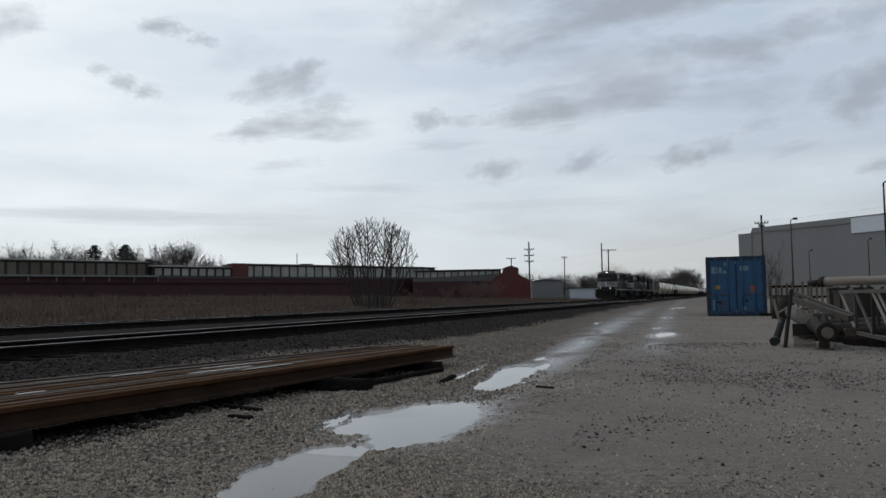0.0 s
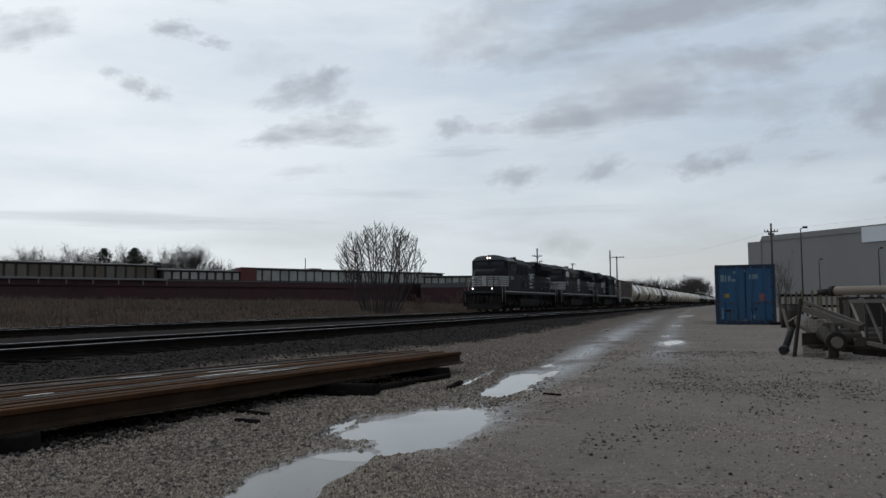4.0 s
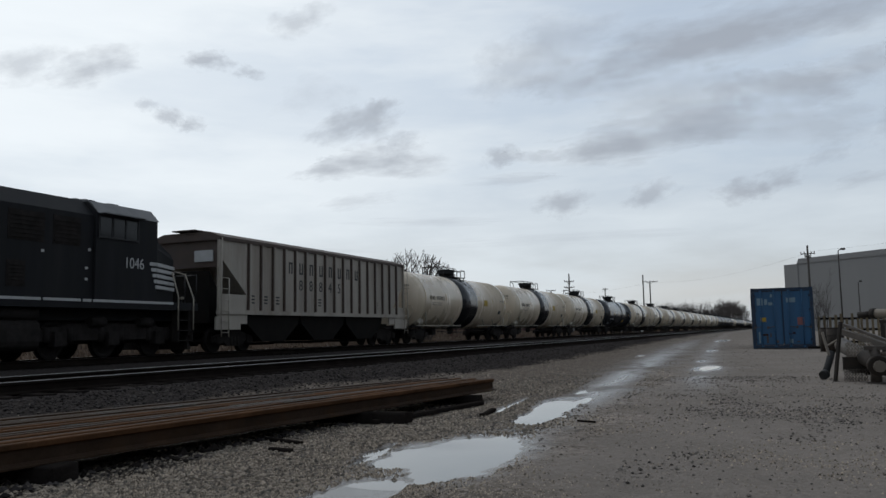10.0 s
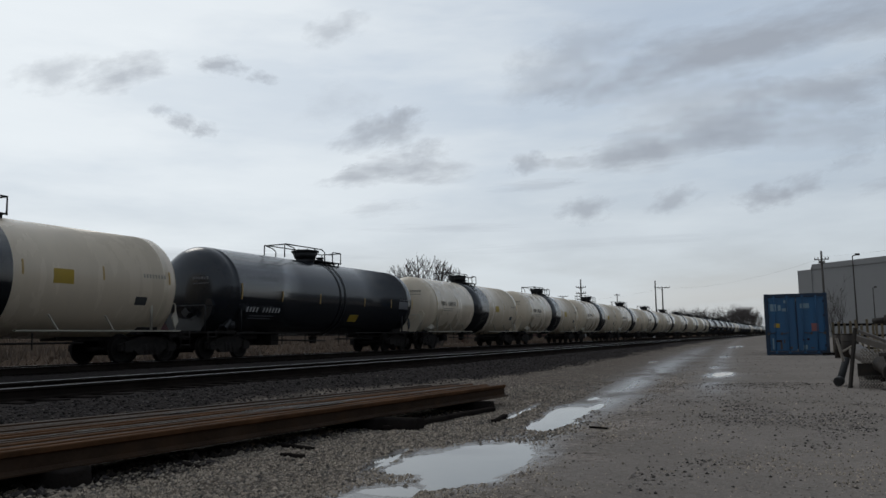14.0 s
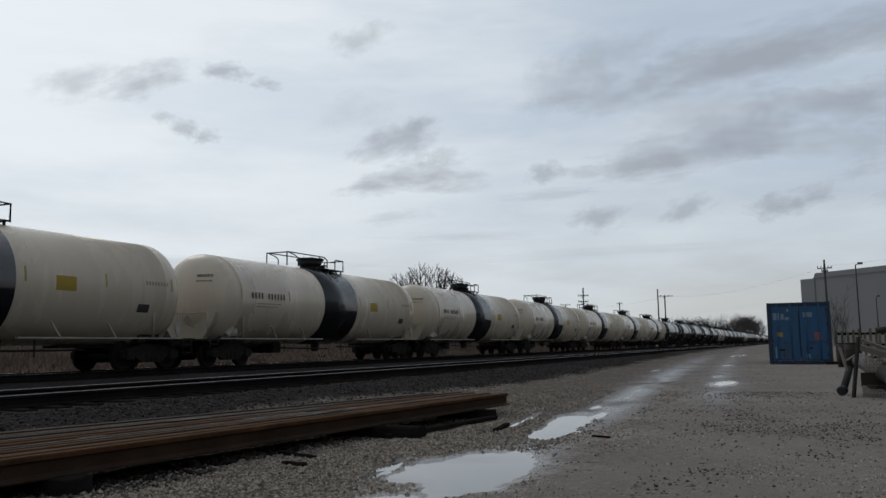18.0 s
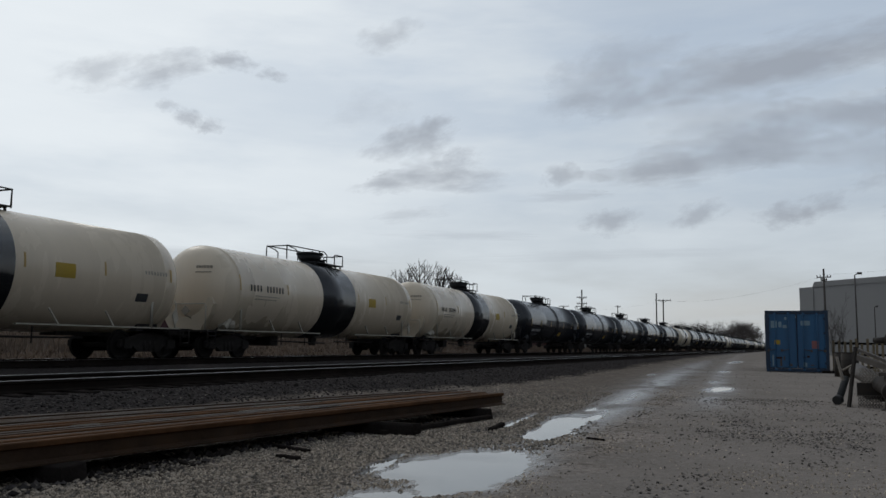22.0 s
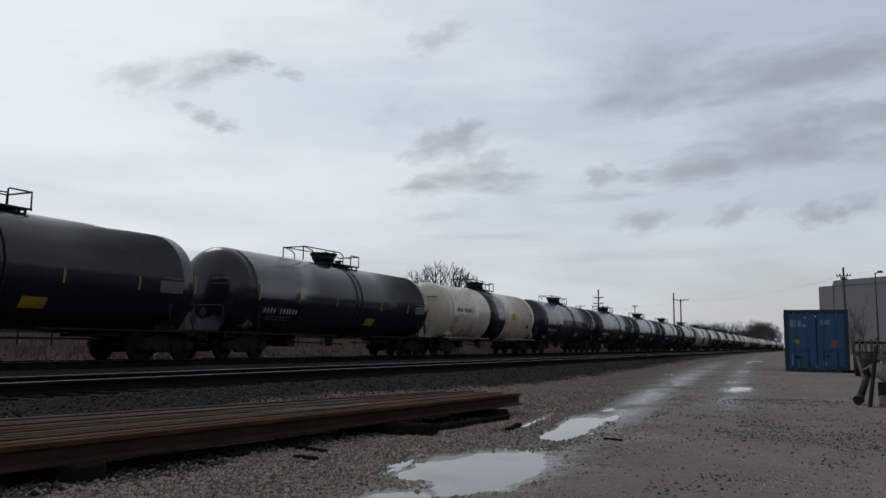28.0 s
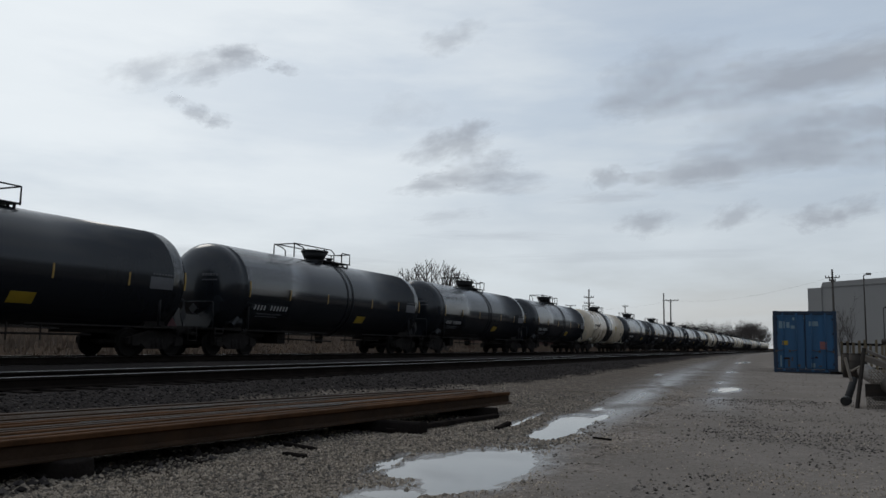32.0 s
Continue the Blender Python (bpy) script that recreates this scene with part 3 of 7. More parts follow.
def grit(name, m, n, label):
    """Fine sharp grit, thinning out with distance from the road's near end, in one mesh."""
    d = 1 / (1 / 24 + (1 / 2.9 - 1 / 24) * rng.random(n))
    a = np.radians(-57 + 72 * rng.random(n))
    x, y = d * np.sin(a), d * np.cos(a)
    patch = 0.30 + 1.5 * vnoise(x * 0.9, y * 0.6, 51) + 1.0 * vnoise(x * 3.1, y * 2.2, 52) + 0.55 * np.clip(-1.9 - x, 0, 1) + 0.2 * (d < 5)
    patch = patch - 1.6 * np.exp(-((x - rut_x(y)) / 0.42) ** 2) * (y > 10)
    fines = np.clip((x - rut_x(y) - 0.4 + 0.5 * vnoise(x * 0.9, y * 0.9, 54)) / 0.6, 0, 1) * np.clip((y - 3.2) / 1.2, 0.3, 1)
    patch = patch * (1 - np.where(d < 8, 0.70, 0.86) * fines)
    rim = x + 4.05 + 0.115 * (11.0 - y) + 0.35 * vnoise(x * 2.2, y * 2.2, 53)
    patch = np.where((rim < np.where(y < 5.4, 0.42, 0.12)) & (x > -7), patch * 0.12, patch)
    ok = (puddle_mask(x, y) > 1.22) & (x > -6.8) & (y > 2.0) & (rng.random(n) < np.clip(patch, 0.02, 1))
    x, y, d = x[ok], y[ok], d[ok]
    k = len(x)
    size = (0.0036 + 0.0075 * rng.random(k) ** 2.5) * np.sqrt(d / 4)
    turn = rng.random(k) * math.tau
    z = ground_z(x, y)
    base = np.array([(1, 0), (0.15, 0.9), (-1, 0.1), (-0.1, -0.95)])
    vs = np.empty((k, 5, 3))
    c, w = np.cos(turn), np.sin(turn)
    for i, (u, v) in enumerate(base):
        u2, v2 = u * (0.7 + 0.6 * rng.random(k)), v * (0.7 + 0.6 * rng.random(k))
        vs[:, i, 0], vs[:, i, 1], vs[:, i, 2] = x + size * (u2 * c - v2 * w), y + size * (u2 * w + v2 * c), z - 0.002
    vs[:, 4, 0] = x + size * 0.6 * (rng.random(k) - 0.5)
    vs[:, 4, 1] = y + size * 0.6 * (rng.random(k) - 0.5)
    vs[:, 4, 2] = z + size * (0.6 + 0.8 * rng.random(k))
    tri = np.array([(0, 1, 4), (1, 2, 4), (2, 3, 4), (3, 0, 4)])
    fs = (tri[None] + 5 * np.arange(k)[:, None, None]).reshape(-1)
    me = bpy.data.meshes.new(name)
    me.vertices.add(5 * k)
    me.vertices.foreach_set("co", vs.reshape(-1).astype(np.float32))
    me.loops.add(len(fs))
    me.loops.foreach_set("vertex_index", fs.astype(np.int32))
    me.polygons.add(len(fs) // 3)
    me.polygons.foreach_set("loop_start", np.arange(0, len(fs), 3, dtype=np.int32))
    me.update()
    me.validate()
    me.materials.append(m)
    return tagged(new(name, me), label, "gravel", kind="stuff")


M_GRIT = pbr("grey_tan_grit", (0.3, 0.26, 0.22), 0.85, var=0.3, spec=0.1)
island(M_GRIT, (0.045, 0.037, 0.029), (0.40, 0.335, 0.262))
grit("gravel_grit", M_GRIT, 330000, "fine grey and tan grit covering the gravel yard")

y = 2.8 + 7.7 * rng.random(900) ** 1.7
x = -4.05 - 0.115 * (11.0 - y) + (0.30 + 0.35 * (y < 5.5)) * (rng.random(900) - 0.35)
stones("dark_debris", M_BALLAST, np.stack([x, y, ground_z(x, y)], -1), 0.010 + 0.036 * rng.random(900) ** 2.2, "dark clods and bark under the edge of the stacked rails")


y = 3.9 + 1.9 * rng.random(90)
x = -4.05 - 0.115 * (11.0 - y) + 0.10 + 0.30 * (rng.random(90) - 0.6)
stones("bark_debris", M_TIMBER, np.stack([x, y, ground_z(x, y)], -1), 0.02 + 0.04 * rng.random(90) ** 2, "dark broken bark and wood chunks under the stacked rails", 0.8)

# ---- tracks ----
RAIL_OUT = ((-0.07, 0.0), (0.07, 0.0), (0.07, 0.012), (0.014, 0.035), (0.010, 0.115), (0.035, 0.128), (0.036, 0.158), (0.030, 0.166), (-0.030, 0.166), (-0.036, 0.158), (-0.035, 0.128), (-0.010, 0.115), (-0.014, 0.035), (-0.07, 0.012))
RAIL_H = 0.17
tie_bm = bmesh.new()
bx(tie_bm, -1.3, 1.3, -0.11, 0.11, -0.16, 0.0)
TIE_ME = mesh_of("tie", tie_bm, M_TIE)
for nm, cx, y0, n in (("track_1", TRACK_NEAR, 2, 110), ("track_2", TRACK_FAR, 6, 110)):
    tr = thing(nm, "steel rails on dark creosoted ties in sooty ballast", "railway track", kind="structure")
    for s in (-0.7525, 0.7525):
        bm = bmesh.new()
        extrude_y(bm, [(cx + s + p[0], RAIL_TOP - RAIL_H + p[1]) for p in RAIL_OUT[:12]] + [(cx + s + p[0], RAIL_TOP - RAIL_H + p[1]) for p in RAIL_OUT[12:]], -90, 1300)
        rl = part("rail", bm, M_RAILSIDE, tr)
        bm = bmesh.new()
        extrude_y(bm, [(cx + s - 0.030, RAIL_TOP - 0.006), (cx + s + 0.030, RAIL_TOP - 0.006), (cx + s + 0.024, RAIL_TOP), (cx + s - 0.024, RAIL_TOP)], -90, 1300)
        part("rail_head", bm, M_RAILTOP, rl, "polished rail head")
    for i in range(n):
        shared("tie", TIE_ME, tr, pose(cx, y0 + i * 0.56, RAIL_TOP - RAIL_H, 0, 0, math.sin(i * 7.3) * 1.2))
# ---- trains ----
def truck_mesh():
    """Meshes of a freight truck, its middle at the origin."""
    out = {}
    bm = bmesh.new()
    prism(bm, [(-1.15, 0.36), (-1.15, 0.56), (-0.75, 0.66), (-0.3, 0.78), (0.3, 0.78), (0.75, 0.66), (1.15, 0.56), (1.15, 0.36), (0.7, 0.42), (0.42, 0.22), (-0.42, 0.22), (-0.7, 0.42)], -0.08, 0.08)
    for s in (-1, 1):
        bx(bm, -0.12, 0.13, s * 0.89 - 0.16, s * 0.89 + 0.16, 0.32, 0.60)
    for k in range(3):
        rod(bm, (0.03, -0.2 + 0.2 * k, 0.26), (0.03, -0.2 + 0.2 * k, 0.56), 0.075, seg=8)
    out["side_frame"] = mesh_of("side_frame", bm, M_RUN)
    bm = bmesh.new()
    for s in (-1, 1):
        x = s * 0.78
        prof = [(x - s * 0.06, 0.06), (x - s * 0.06, 0.40), (x - s * 0.075, 0.455), (x - s * 0.045, 0.46), (x - s * 0.04, 0.425), (x + s * 0.06, 0.42), (x + s * 0.06, 0.36), (x + s * 0.02, 0.33), (x + s * 0.02, 0.10), (x + s * 0.06, 0.09)]
        seg = 22
        rings = [[bm.verts.new((px, r * math.cos(math.tau * i / seg), 0.42 + r * math.sin(math.tau * i / seg))) for i in range(seg)] for px, r in prof]
        for a, b in zip(rings, rings[1:]):
            for i in range(seg):
                bm.faces.new((a[i], a[(i + 1) % seg], b[(i + 1) % seg], b[i]))
        bm.faces.new(rings[0])
        bm.faces.new(rings[-1])
    rod(bm, (-1.0, 0, 0.42), (1.0, 0, 0.42), 0.08, seg=10)
    out["wheelset"] = mesh_of("wheelset", bm, M_WHEEL)
    bm = bmesh.new()
    bx(bm, -0.95, 0.95, -0.2, 0.2, 0.42, 0.72)
    for q in (-0.42, 0.42):
        bx(bm, -0.8, 0.8, q - 0.06, q + 0.06, 0.3, 0.46)
    rod(bm, (0, 0, 0.7), (0, 0, 0.84), 0.25, seg=12)
    out["bolster"] = mesh_of("bolster", bm, M_RUN)
    bm = bmesh.new()
    bx(bm, -0.16, 0.16, -0.62, 0.05, 0.72, 0.98)
    bx(bm, -0.13, 0.13, 0.0, 0.5, 0.76, 0.96)
    out["coupler"] = mesh_of("coupler", bm, M_RUN)
    return out


TRK = truck_mesh()


def add_truck(car, y, axles=(-0.89, 0.89)):
    bo = shared("truck", TRK["bolster"], car, pose(0, y, 0))
    for s in (-1, 1):
        shared("side_frame", TRK["side_frame"], bo, pose(s * 1.0, 0, 0, 0, 0, 0 if s > 0 else 180))
    for a in axles:
        shared("wheelset", TRK["wheelset"], bo, pose(0, a, 0))
    return bo


TEXT_TURN = (90, 0, 90)


def bars(bm, x, y, z, widths, gap, h, d=0.004):
    """A line of upright bars that stands for characters on the side x."""
    for w in widths:
        if w > 0:
            bx(bm, x, x + d, y, y + w, z, z + h)
        y += abs(w) + gap


TANK_L, TANK_R, TANK_Z = 17.0, 1.61, 2.37


def on_shell(angle, off=0.0):
    """Place on the tank's shell at that angle up from level, on the side +x."""
    a = radians(angle)
    return (TANK_R + off) * math.cos(a), TANK_Z + (TANK_R + off) * math.sin(a)


def shell_patch(bm, y0, y1, a0, a1, off=0.006, steps=4):
    ps = [on_shell(a0 + (a1 - a0) * i / steps, off) for i in range(steps + 1)]
    qs = [on_shell(a0 + (a1 - a0) * i / steps, -0.01) for i in range(steps + 1)]
    for (x0, z0), (x1, z1), (u0, w0), (u1, w1) in zip(ps, ps[1:], qs, qs[1:]):
        v = [bm.verts.new(p) for p in ((x0, y0, z0), (x0, y1, z0), (x1, y1, z1), (x1, y0, z1), (u0, y0, w0), (u0, y1, w0), (u1, y1, w1), (u1, y0, w1))]
        bm.faces.new(v[:4])
        bm.faces.new((v[0], v[4], v[5], v[1]))
        bm.faces.new((v[2], v[6], v[7], v[3]))
        bm.faces.new((v[1], v[5], v[6], v[2]))
        bm.faces.new((v[0], v[3], v[7], v[4]))


def tank_car(white):
    paint = M_CREAM if white else M_BLACK
    trim = M_PALEBAR if white else M_HAND
    car = thing("tank_car", "cream railway tank car with a black middle band" if white else "black railway tank car with yellow side panel", "tank car", "tank cars of the train")
    bm = bmesh.new()
    y0, dep = 0.82, 0.80
    prof = [(y0 + dep - dep * math.cos(a), TANK_R * math.sin(a) ** 0.86) for a in [math.pi / 2 * k / 10 for k in range(1, 11)]]
    prof = [(y0, 0.12)] + prof
    prof += [(y0 + dep + 0.25, TANK_R), (y0 + dep + 0.25, TANK_R + 0.004), (y0 + dep + 0.33, TANK_R + 0.004), (y0 + dep + 0.33, TANK_R)]
    full = prof + [(6.0, TANK_R), (11.0, TANK_R)] + [(TANK_L + 0.12 - a, r) for a, r in prof[::-1]]
    lathe(bm, full, 0, TANK_Z, 48)
    part("tank", bm, paint, car)
    if white:
        bm = bmesh.new()
        lathe(bm, [(7.28, TANK_R - 0.05), (7.28, TANK_R + 0.008), (9.95, TANK_R + 0.008), (9.95, TANK_R - 0.05)], 0, TANK_Z, 48)
        part("band", bm, M_BAND, car, "black painted band")
    # ladder and pipe runs over the middle of the shell
    for yy in (8.5, 9.0) if white else (8.7, 9.1):
        bm = bmesh.new()
        pts = []
        for a in range(42 if white else -80, 91, 8):
            r = TANK_R + 0.03
            pts.append((r * math.cos(radians(a)), yy, TANK_Z + r * math.sin(radians(a))))
        tube(bm, pts, 0.014 if white else 0.02, 5)
        part("side_ladder", bm, M_HAND, car)
    # platform, hatch and rails on top
    tz = TANK_Z + TANK_R
    bm = bmesh.new()
    bx(bm, -0.55, 0.55, 8.2, 10.55, tz + 0.04, tz + 0.07)
    for xx in (-0.5, -0.2, 0.2, 0.45):
        for yy in (8.3, 9.3, 10.4):
            bx(bm, xx, xx + 0.05, yy - 0.03, yy + 0.03, tz - 0.2, tz + 0.04)
    part("platform", bm, M_HAND, car)
    bm = bmesh.new()
    yc = 8.6 if white else 8.4
    rod(bm, (0, yc, tz - 0.1), (0, yc, tz + 0.12), 0.40, 0.40, seg=18)
    rod(bm, (0, yc, tz + 0.12), (0, yc, tz + 0.40), 0.44, 0.56, seg=18)
    rod(bm, (0, yc, tz + 0.40), (0, yc, tz + 0.47), 0.60, 0.60, seg=18)
    rod(bm, (0, yc, tz + 0.47), (0, yc, tz + 0.52), 0.42, 0.30, seg=18)
    for k in range(8):
        a = math.tau * k / 8
        rod(bm, (0.5 * math.cos(a), yc + 0.5 * math.sin(a), tz + 0.36), (0.5 * math.cos(a), yc + 0.5 * math.sin(a), tz + 0.53), 0.03, seg=5)
    part("hatch", bm, M_HAND, car, "black domed valve housing")
    bm = bmesh.new()
    rod(bm, (0.1, 9.45, tz - 0.05), (0.1, 9.45, tz + 0.22), 0.17, 0.13, seg=10)
    rod(bm, (0.1, 9.45, tz + 0.22), (0.1, 9.45, tz + 0.26), 0.2, seg=10)
    part("valve", bm, M_HAND, car)
    top = tz + 0.54
    for s in (-1, 1):
        bm = bmesh.new()
        x = s * 0.5
        tube(bm, [(x, 6.15, tz - 0.02), (x, 6.15, top - 0.05), (x, 6.22, top), (x, 8.95, top + 0.02), (x, 9.2, top - 0.10), (x, 9.2, tz + 0.06)], 0.026)
        tube(bm, [(x, 6.15, top), (x, 6.75, top - 0.10), (x, 6.95, top - 0.20), (x, 6.95, tz - 0.02)], 0.024)
        tube(bm, [(x, 9.85, tz + 0.06), (x, 9.85, top - 0.05), (x, 9.9, top - 0.02), (x, 10.55, top - 0.02), (x, 10.55, tz + 0.02)], 0.026)
        tube(bm, [(x, 9.2, top - 0.18), (x, 9.85, top - 0.14)], 0.020)
        part("platform_rail", bm, M_HAND, car)
    for yy in (6.15, 10.55):
        bm = bmesh.new()
        tube(bm, [(-0.5, yy, top - 0.02), (0.5, yy, top - 0.02)], 0.024)
        part("end_rail", bm, M_HAND, car)
    # underframe
    bm = bmesh.new()
    for a, b in ((0.55, 4.6), (TANK_L - 4.6, TANK_L - 0.55)):
        bx(bm, -0.32, 0.32, a, b, 0.68, 0.98)
    for yy in (2.0, TANK_L - 1.8):
        prism(bm, [(yy - 0.45, 0.85), (yy + 0.45, 0.85), (yy + 0.35, 1.45), (yy - 0.35, 1.45)], -0.95, 0.95)
    pieces("sill", bm, M_RUN, car)
    for s in (-1, 1):
        bm = bmesh.new()
        for a, b in ((1.0 if white else 1.9, 7.35), (10.2, TANK_L - 0.9)):
            bx(bm, s * 1.42 - 0.05, s * 1.42 + 0.05, a, b, 0.93 if white else 0.86, 0.97 if white else 0.905)
        for yy in (4.2, 6.1, 11.5, 13.4) if white else ():
            rod(bm, (s * 1.42, yy, 0.96), (s * 1.42, yy - 0.32, 1.38), 0.03, seg=5)
        part("side_running_board", bm, trim if white else M_RUN, car)
    bm = bmesh.new()
    rod(bm, (0, 9.0, 0.75), (0, 9.0, 0.45), 0.2, 0.14, seg=10)
    bx(bm, -0.7, 0.4, 5.4, 5.9, 0.42, 0.85)
    rod(bm, (-0.5, 4.6, 0.7), (-0.5, 5.4, 0.7), 0.2, seg=10)
    for yy in (5.0, 6.6, 7.2, 9.2, 9.9, 10.9):
        rod(bm, (1.2, yy, 0.9), (1.2, yy, 0.45), 0.02, seg=4)
    tube(bm, [(1.15, 4.4, 0.62), (1.15, 8.2, 0.55)], 0.03)
    tube(bm, [(0.9, 9.4, 0.62), (0.9, 12.8, 0.62)], 0.03)
    part("brake_gear", bm, M_RUN, car)
    for end in (0, 1):
        f = (lambda v: v) if end == 0 else (lambda v: TANK_L - v)
        bm = bmesh.new()
        prism(bm, [(f(0.55), 0.88), (f(0.55), 0.94), (f(1.95), 0.94), (f(1.95), 0.88)], -1.36, 1.36)
        part("end_platform", bm, M_RUN, car)
        for s in (-1, 1):
            bm = bmesh.new()
            x = s * 1.44
            xg = s * 1.08
            tube(bm, [(xg, f(0.72), 0.92), (xg, f(0.72), 1.78), (xg - s * 0.06, f(0.72), 1.84), (0, f(0.72), 1.84)], 0.022)
            part("corner_grab_iron", bm, trim, car)
            bm = bmesh.new()
            tube(bm, [(x, f(2.15), 0.95), (x, f(2.15), 1.72), (x - s * 0.06, f(1.95), 1.86)], 0.042)
            part("grab_post", bm, trim, car)
            bm = bmesh.new()
            for zz in (0.5, 0.75):
                tube(bm, [(x, f(0.45), zz), (x, f(0.85), zz)], 0.02)
            tube(bm, [(x, f(0.45), 0.45), (x, f(0.45), 0.95)], 0.02)
            tube(bm, [(x, f(0.85), 0.45), (x, f(0.85), 0.95)], 0.02)
            part("sill_step", bm, M_RUN, car)
        bm = bmesh.new()
        extrude_y(bm, [(-1.10, 2.06), (1.10, 2.06), (1.20, 1.85), (1.08, 1.5), (0.80, 1.15), (0.66, 0.95), (-0.66, 0.95), (-0.80, 1.15), (-1.08, 1.5), (-1.20, 1.85)], min(f(0.96), f(1.25)), max(f(0.96), f(1.25)))
        # on cream cars this paint holds both grime and painted-in shade
        part("head_shield", bm, M_CREAM2 if white else paint, car, "grimy plate before the lower head")
        bm = bmesh.new()
        extrude_y(bm, [(-1.0, 1.75), (1.0, 1.75), (0.8, 0.99), (-0.8, 0.99)], min(f(1.6), f(2.4)), max(f(1.6), f(2.4)))
        # on cream cars the dark colour stands in for shade under the tank
        part("saddle", bm, M_RUN if white else paint, car)
        shared("coupler", TRK["coupler"], car, pose(0, f(0.55), 0, 0, 0, 180 if end == 0 else 0))
    bm = bmesh.new()
    rod(bm, (0.9, 1.6, 1.15), (1.3, 2.0, 1.15), 0.16, seg=10)
    rod(bm, (1.2, 1.55, 1.05), (1.2, 1.85, 1.3), 0.12, seg=8)
    pieces("brake_cylinder", bm, trim, car)
    bm = bmesh.new()
    extrude_y(bm, [(0.28, 1.42), (0.46, 1.60), (0.28, 1.78), (0.10, 1.60)], 0.62, 0.64)
    rod(bm, (0.28, 0.64, 1.45), (0.28, 0.96, 1.35), 0.015, seg=4)
    rod(bm, (0.28, 0.64, 1.60), (0.28, 0.98, 1.60), 0.015, seg=4)
    part("placard_holder", bm, M_FAINT if white else M_MARK, car, "faded diamond placard holder")
    bm = bmesh.new()
    prism(bm, [(TANK_L - 0.86, 1.05), (TANK_L - 0.70, 1.25), (TANK_L - 0.82, 1.62), (TANK_L - 0.98, 1.40)], 1.16, 1.20)
    part("tag_plate", bm, trim, car)
    for yy in (2.0, TANK_L - 1.8):
        add_truck(car, yy)
    # markings
    bm = bmesh.new()
    shell_patch(bm, *((11.15, 11.8, -6, 8) if white else (9.75, 10.5, -38, -26)))
    part("placard", bm, M_YELLOW, car, "yellow warning panel")
    for yy in (1.85, 4.75, 10.2, 12.8, 15.4) if white else (2.0, 4.45, 7.1, 10.8, 13.4, 15.7):
        bm = bmesh.new()
        lift = 0 if white else -11
        shell_patch(bm, yy, yy + 0.055, lift, lift + (20 if yy < 2.1 or yy > 15.5 else 14))
        part("reflector", bm, M_AMBER, car)
    bm = bmesh.new()
    if white:
        shell_patch(bm, 14.1, 14.55, -24, -15)
    else:
        shell_patch(bm, 14.25, 15.2, -12, 1)
    part("data_plate", bm, M_MARK if white else M_PLATE, car)
    bm = bmesh.new()
    x, z = on_shell(-4, 0.008)
    for row, (n, w, h) in enumerate(((10, 0.1, 0.05), (9, 0.1, 0.05))):
        for i in range(n):
            a = (-6.0 if white else -33.0) - row * 4
            shell_patch(bm, 2.75 + i * 0.15, 2.75 + i * 0.15 + w, a, a + (1.1 if white else 0.8), steps=1)
    for i in range(8):
        shell_patch(bm, 14.35 + i * 0.12, 14.41 + i * 0.12, 6 if white else 3, 10 if white else 5, steps=1)
    tagged(part("stencil", bm, M_FAINT if white else M_PLATE, car), kind="stuff")
    return car


MARK_AT = {True: (0.5, 8.5), False: (-27.0, -20.5)}


def mark_bars(bm, white, y, count):
    """A run of upright bars that stands for characters on the shell."""
    lo, hi = MARK_AT[white]
    for i in range(count):
        shell_patch(bm, y + i * 0.19, y + 0.075 + i * 0.19, lo, hi, steps=2)


def head_bars(car, white):
    """Small stencil lines on the tank's front head."""
    bm = bmesh.new()
    for row in range(2):
        for i in range(6):
            x = 0.42 + i * 0.10
            z = TANK_Z + 0.72 - row * 0.16 + (0.0 if white else -0.35)
            r = math.hypot(x, z - TANK_Z) / TANK_R
            y = 0.82 + 0.80 - 0.80 * math.cos(math.asin(min(0.99, r ** (1 / 0.86)))) - 0.012
            bx(bm, x, x + 0.065, y, y + 0.05, z, z + (0.09 if row == 0 else 0.04))
    return tagged(part("head_stencil", bm, M_FAINT if white else M_PLATE, car), kind="stuff")


def number_bars(car, white):
    bm = bmesh.new()
    mark_bars(bm, white, 2.45, 4)
    mark_bars(bm, white, 3.42, 6)
    return tagged(part("car_mark", bm, M_MARK if white else M_PAINTW, car), kind="stuff")


def number_text(car, digits, white):
    bm = bmesh.new()
    mark_bars(bm, white, 2.45, 4)
    tagged(part("car_mark", bm, M_MARK if white else M_PAINTW, car), kind="stuff")
    x, z = on_shell(0.5 if white else -26, 0.012)
    lettering("car_number", digits, 0.32, M_MARK if white else M_PAINTW, car, pose(x, 3.40, z, 86 if white else 113, 0, 90))


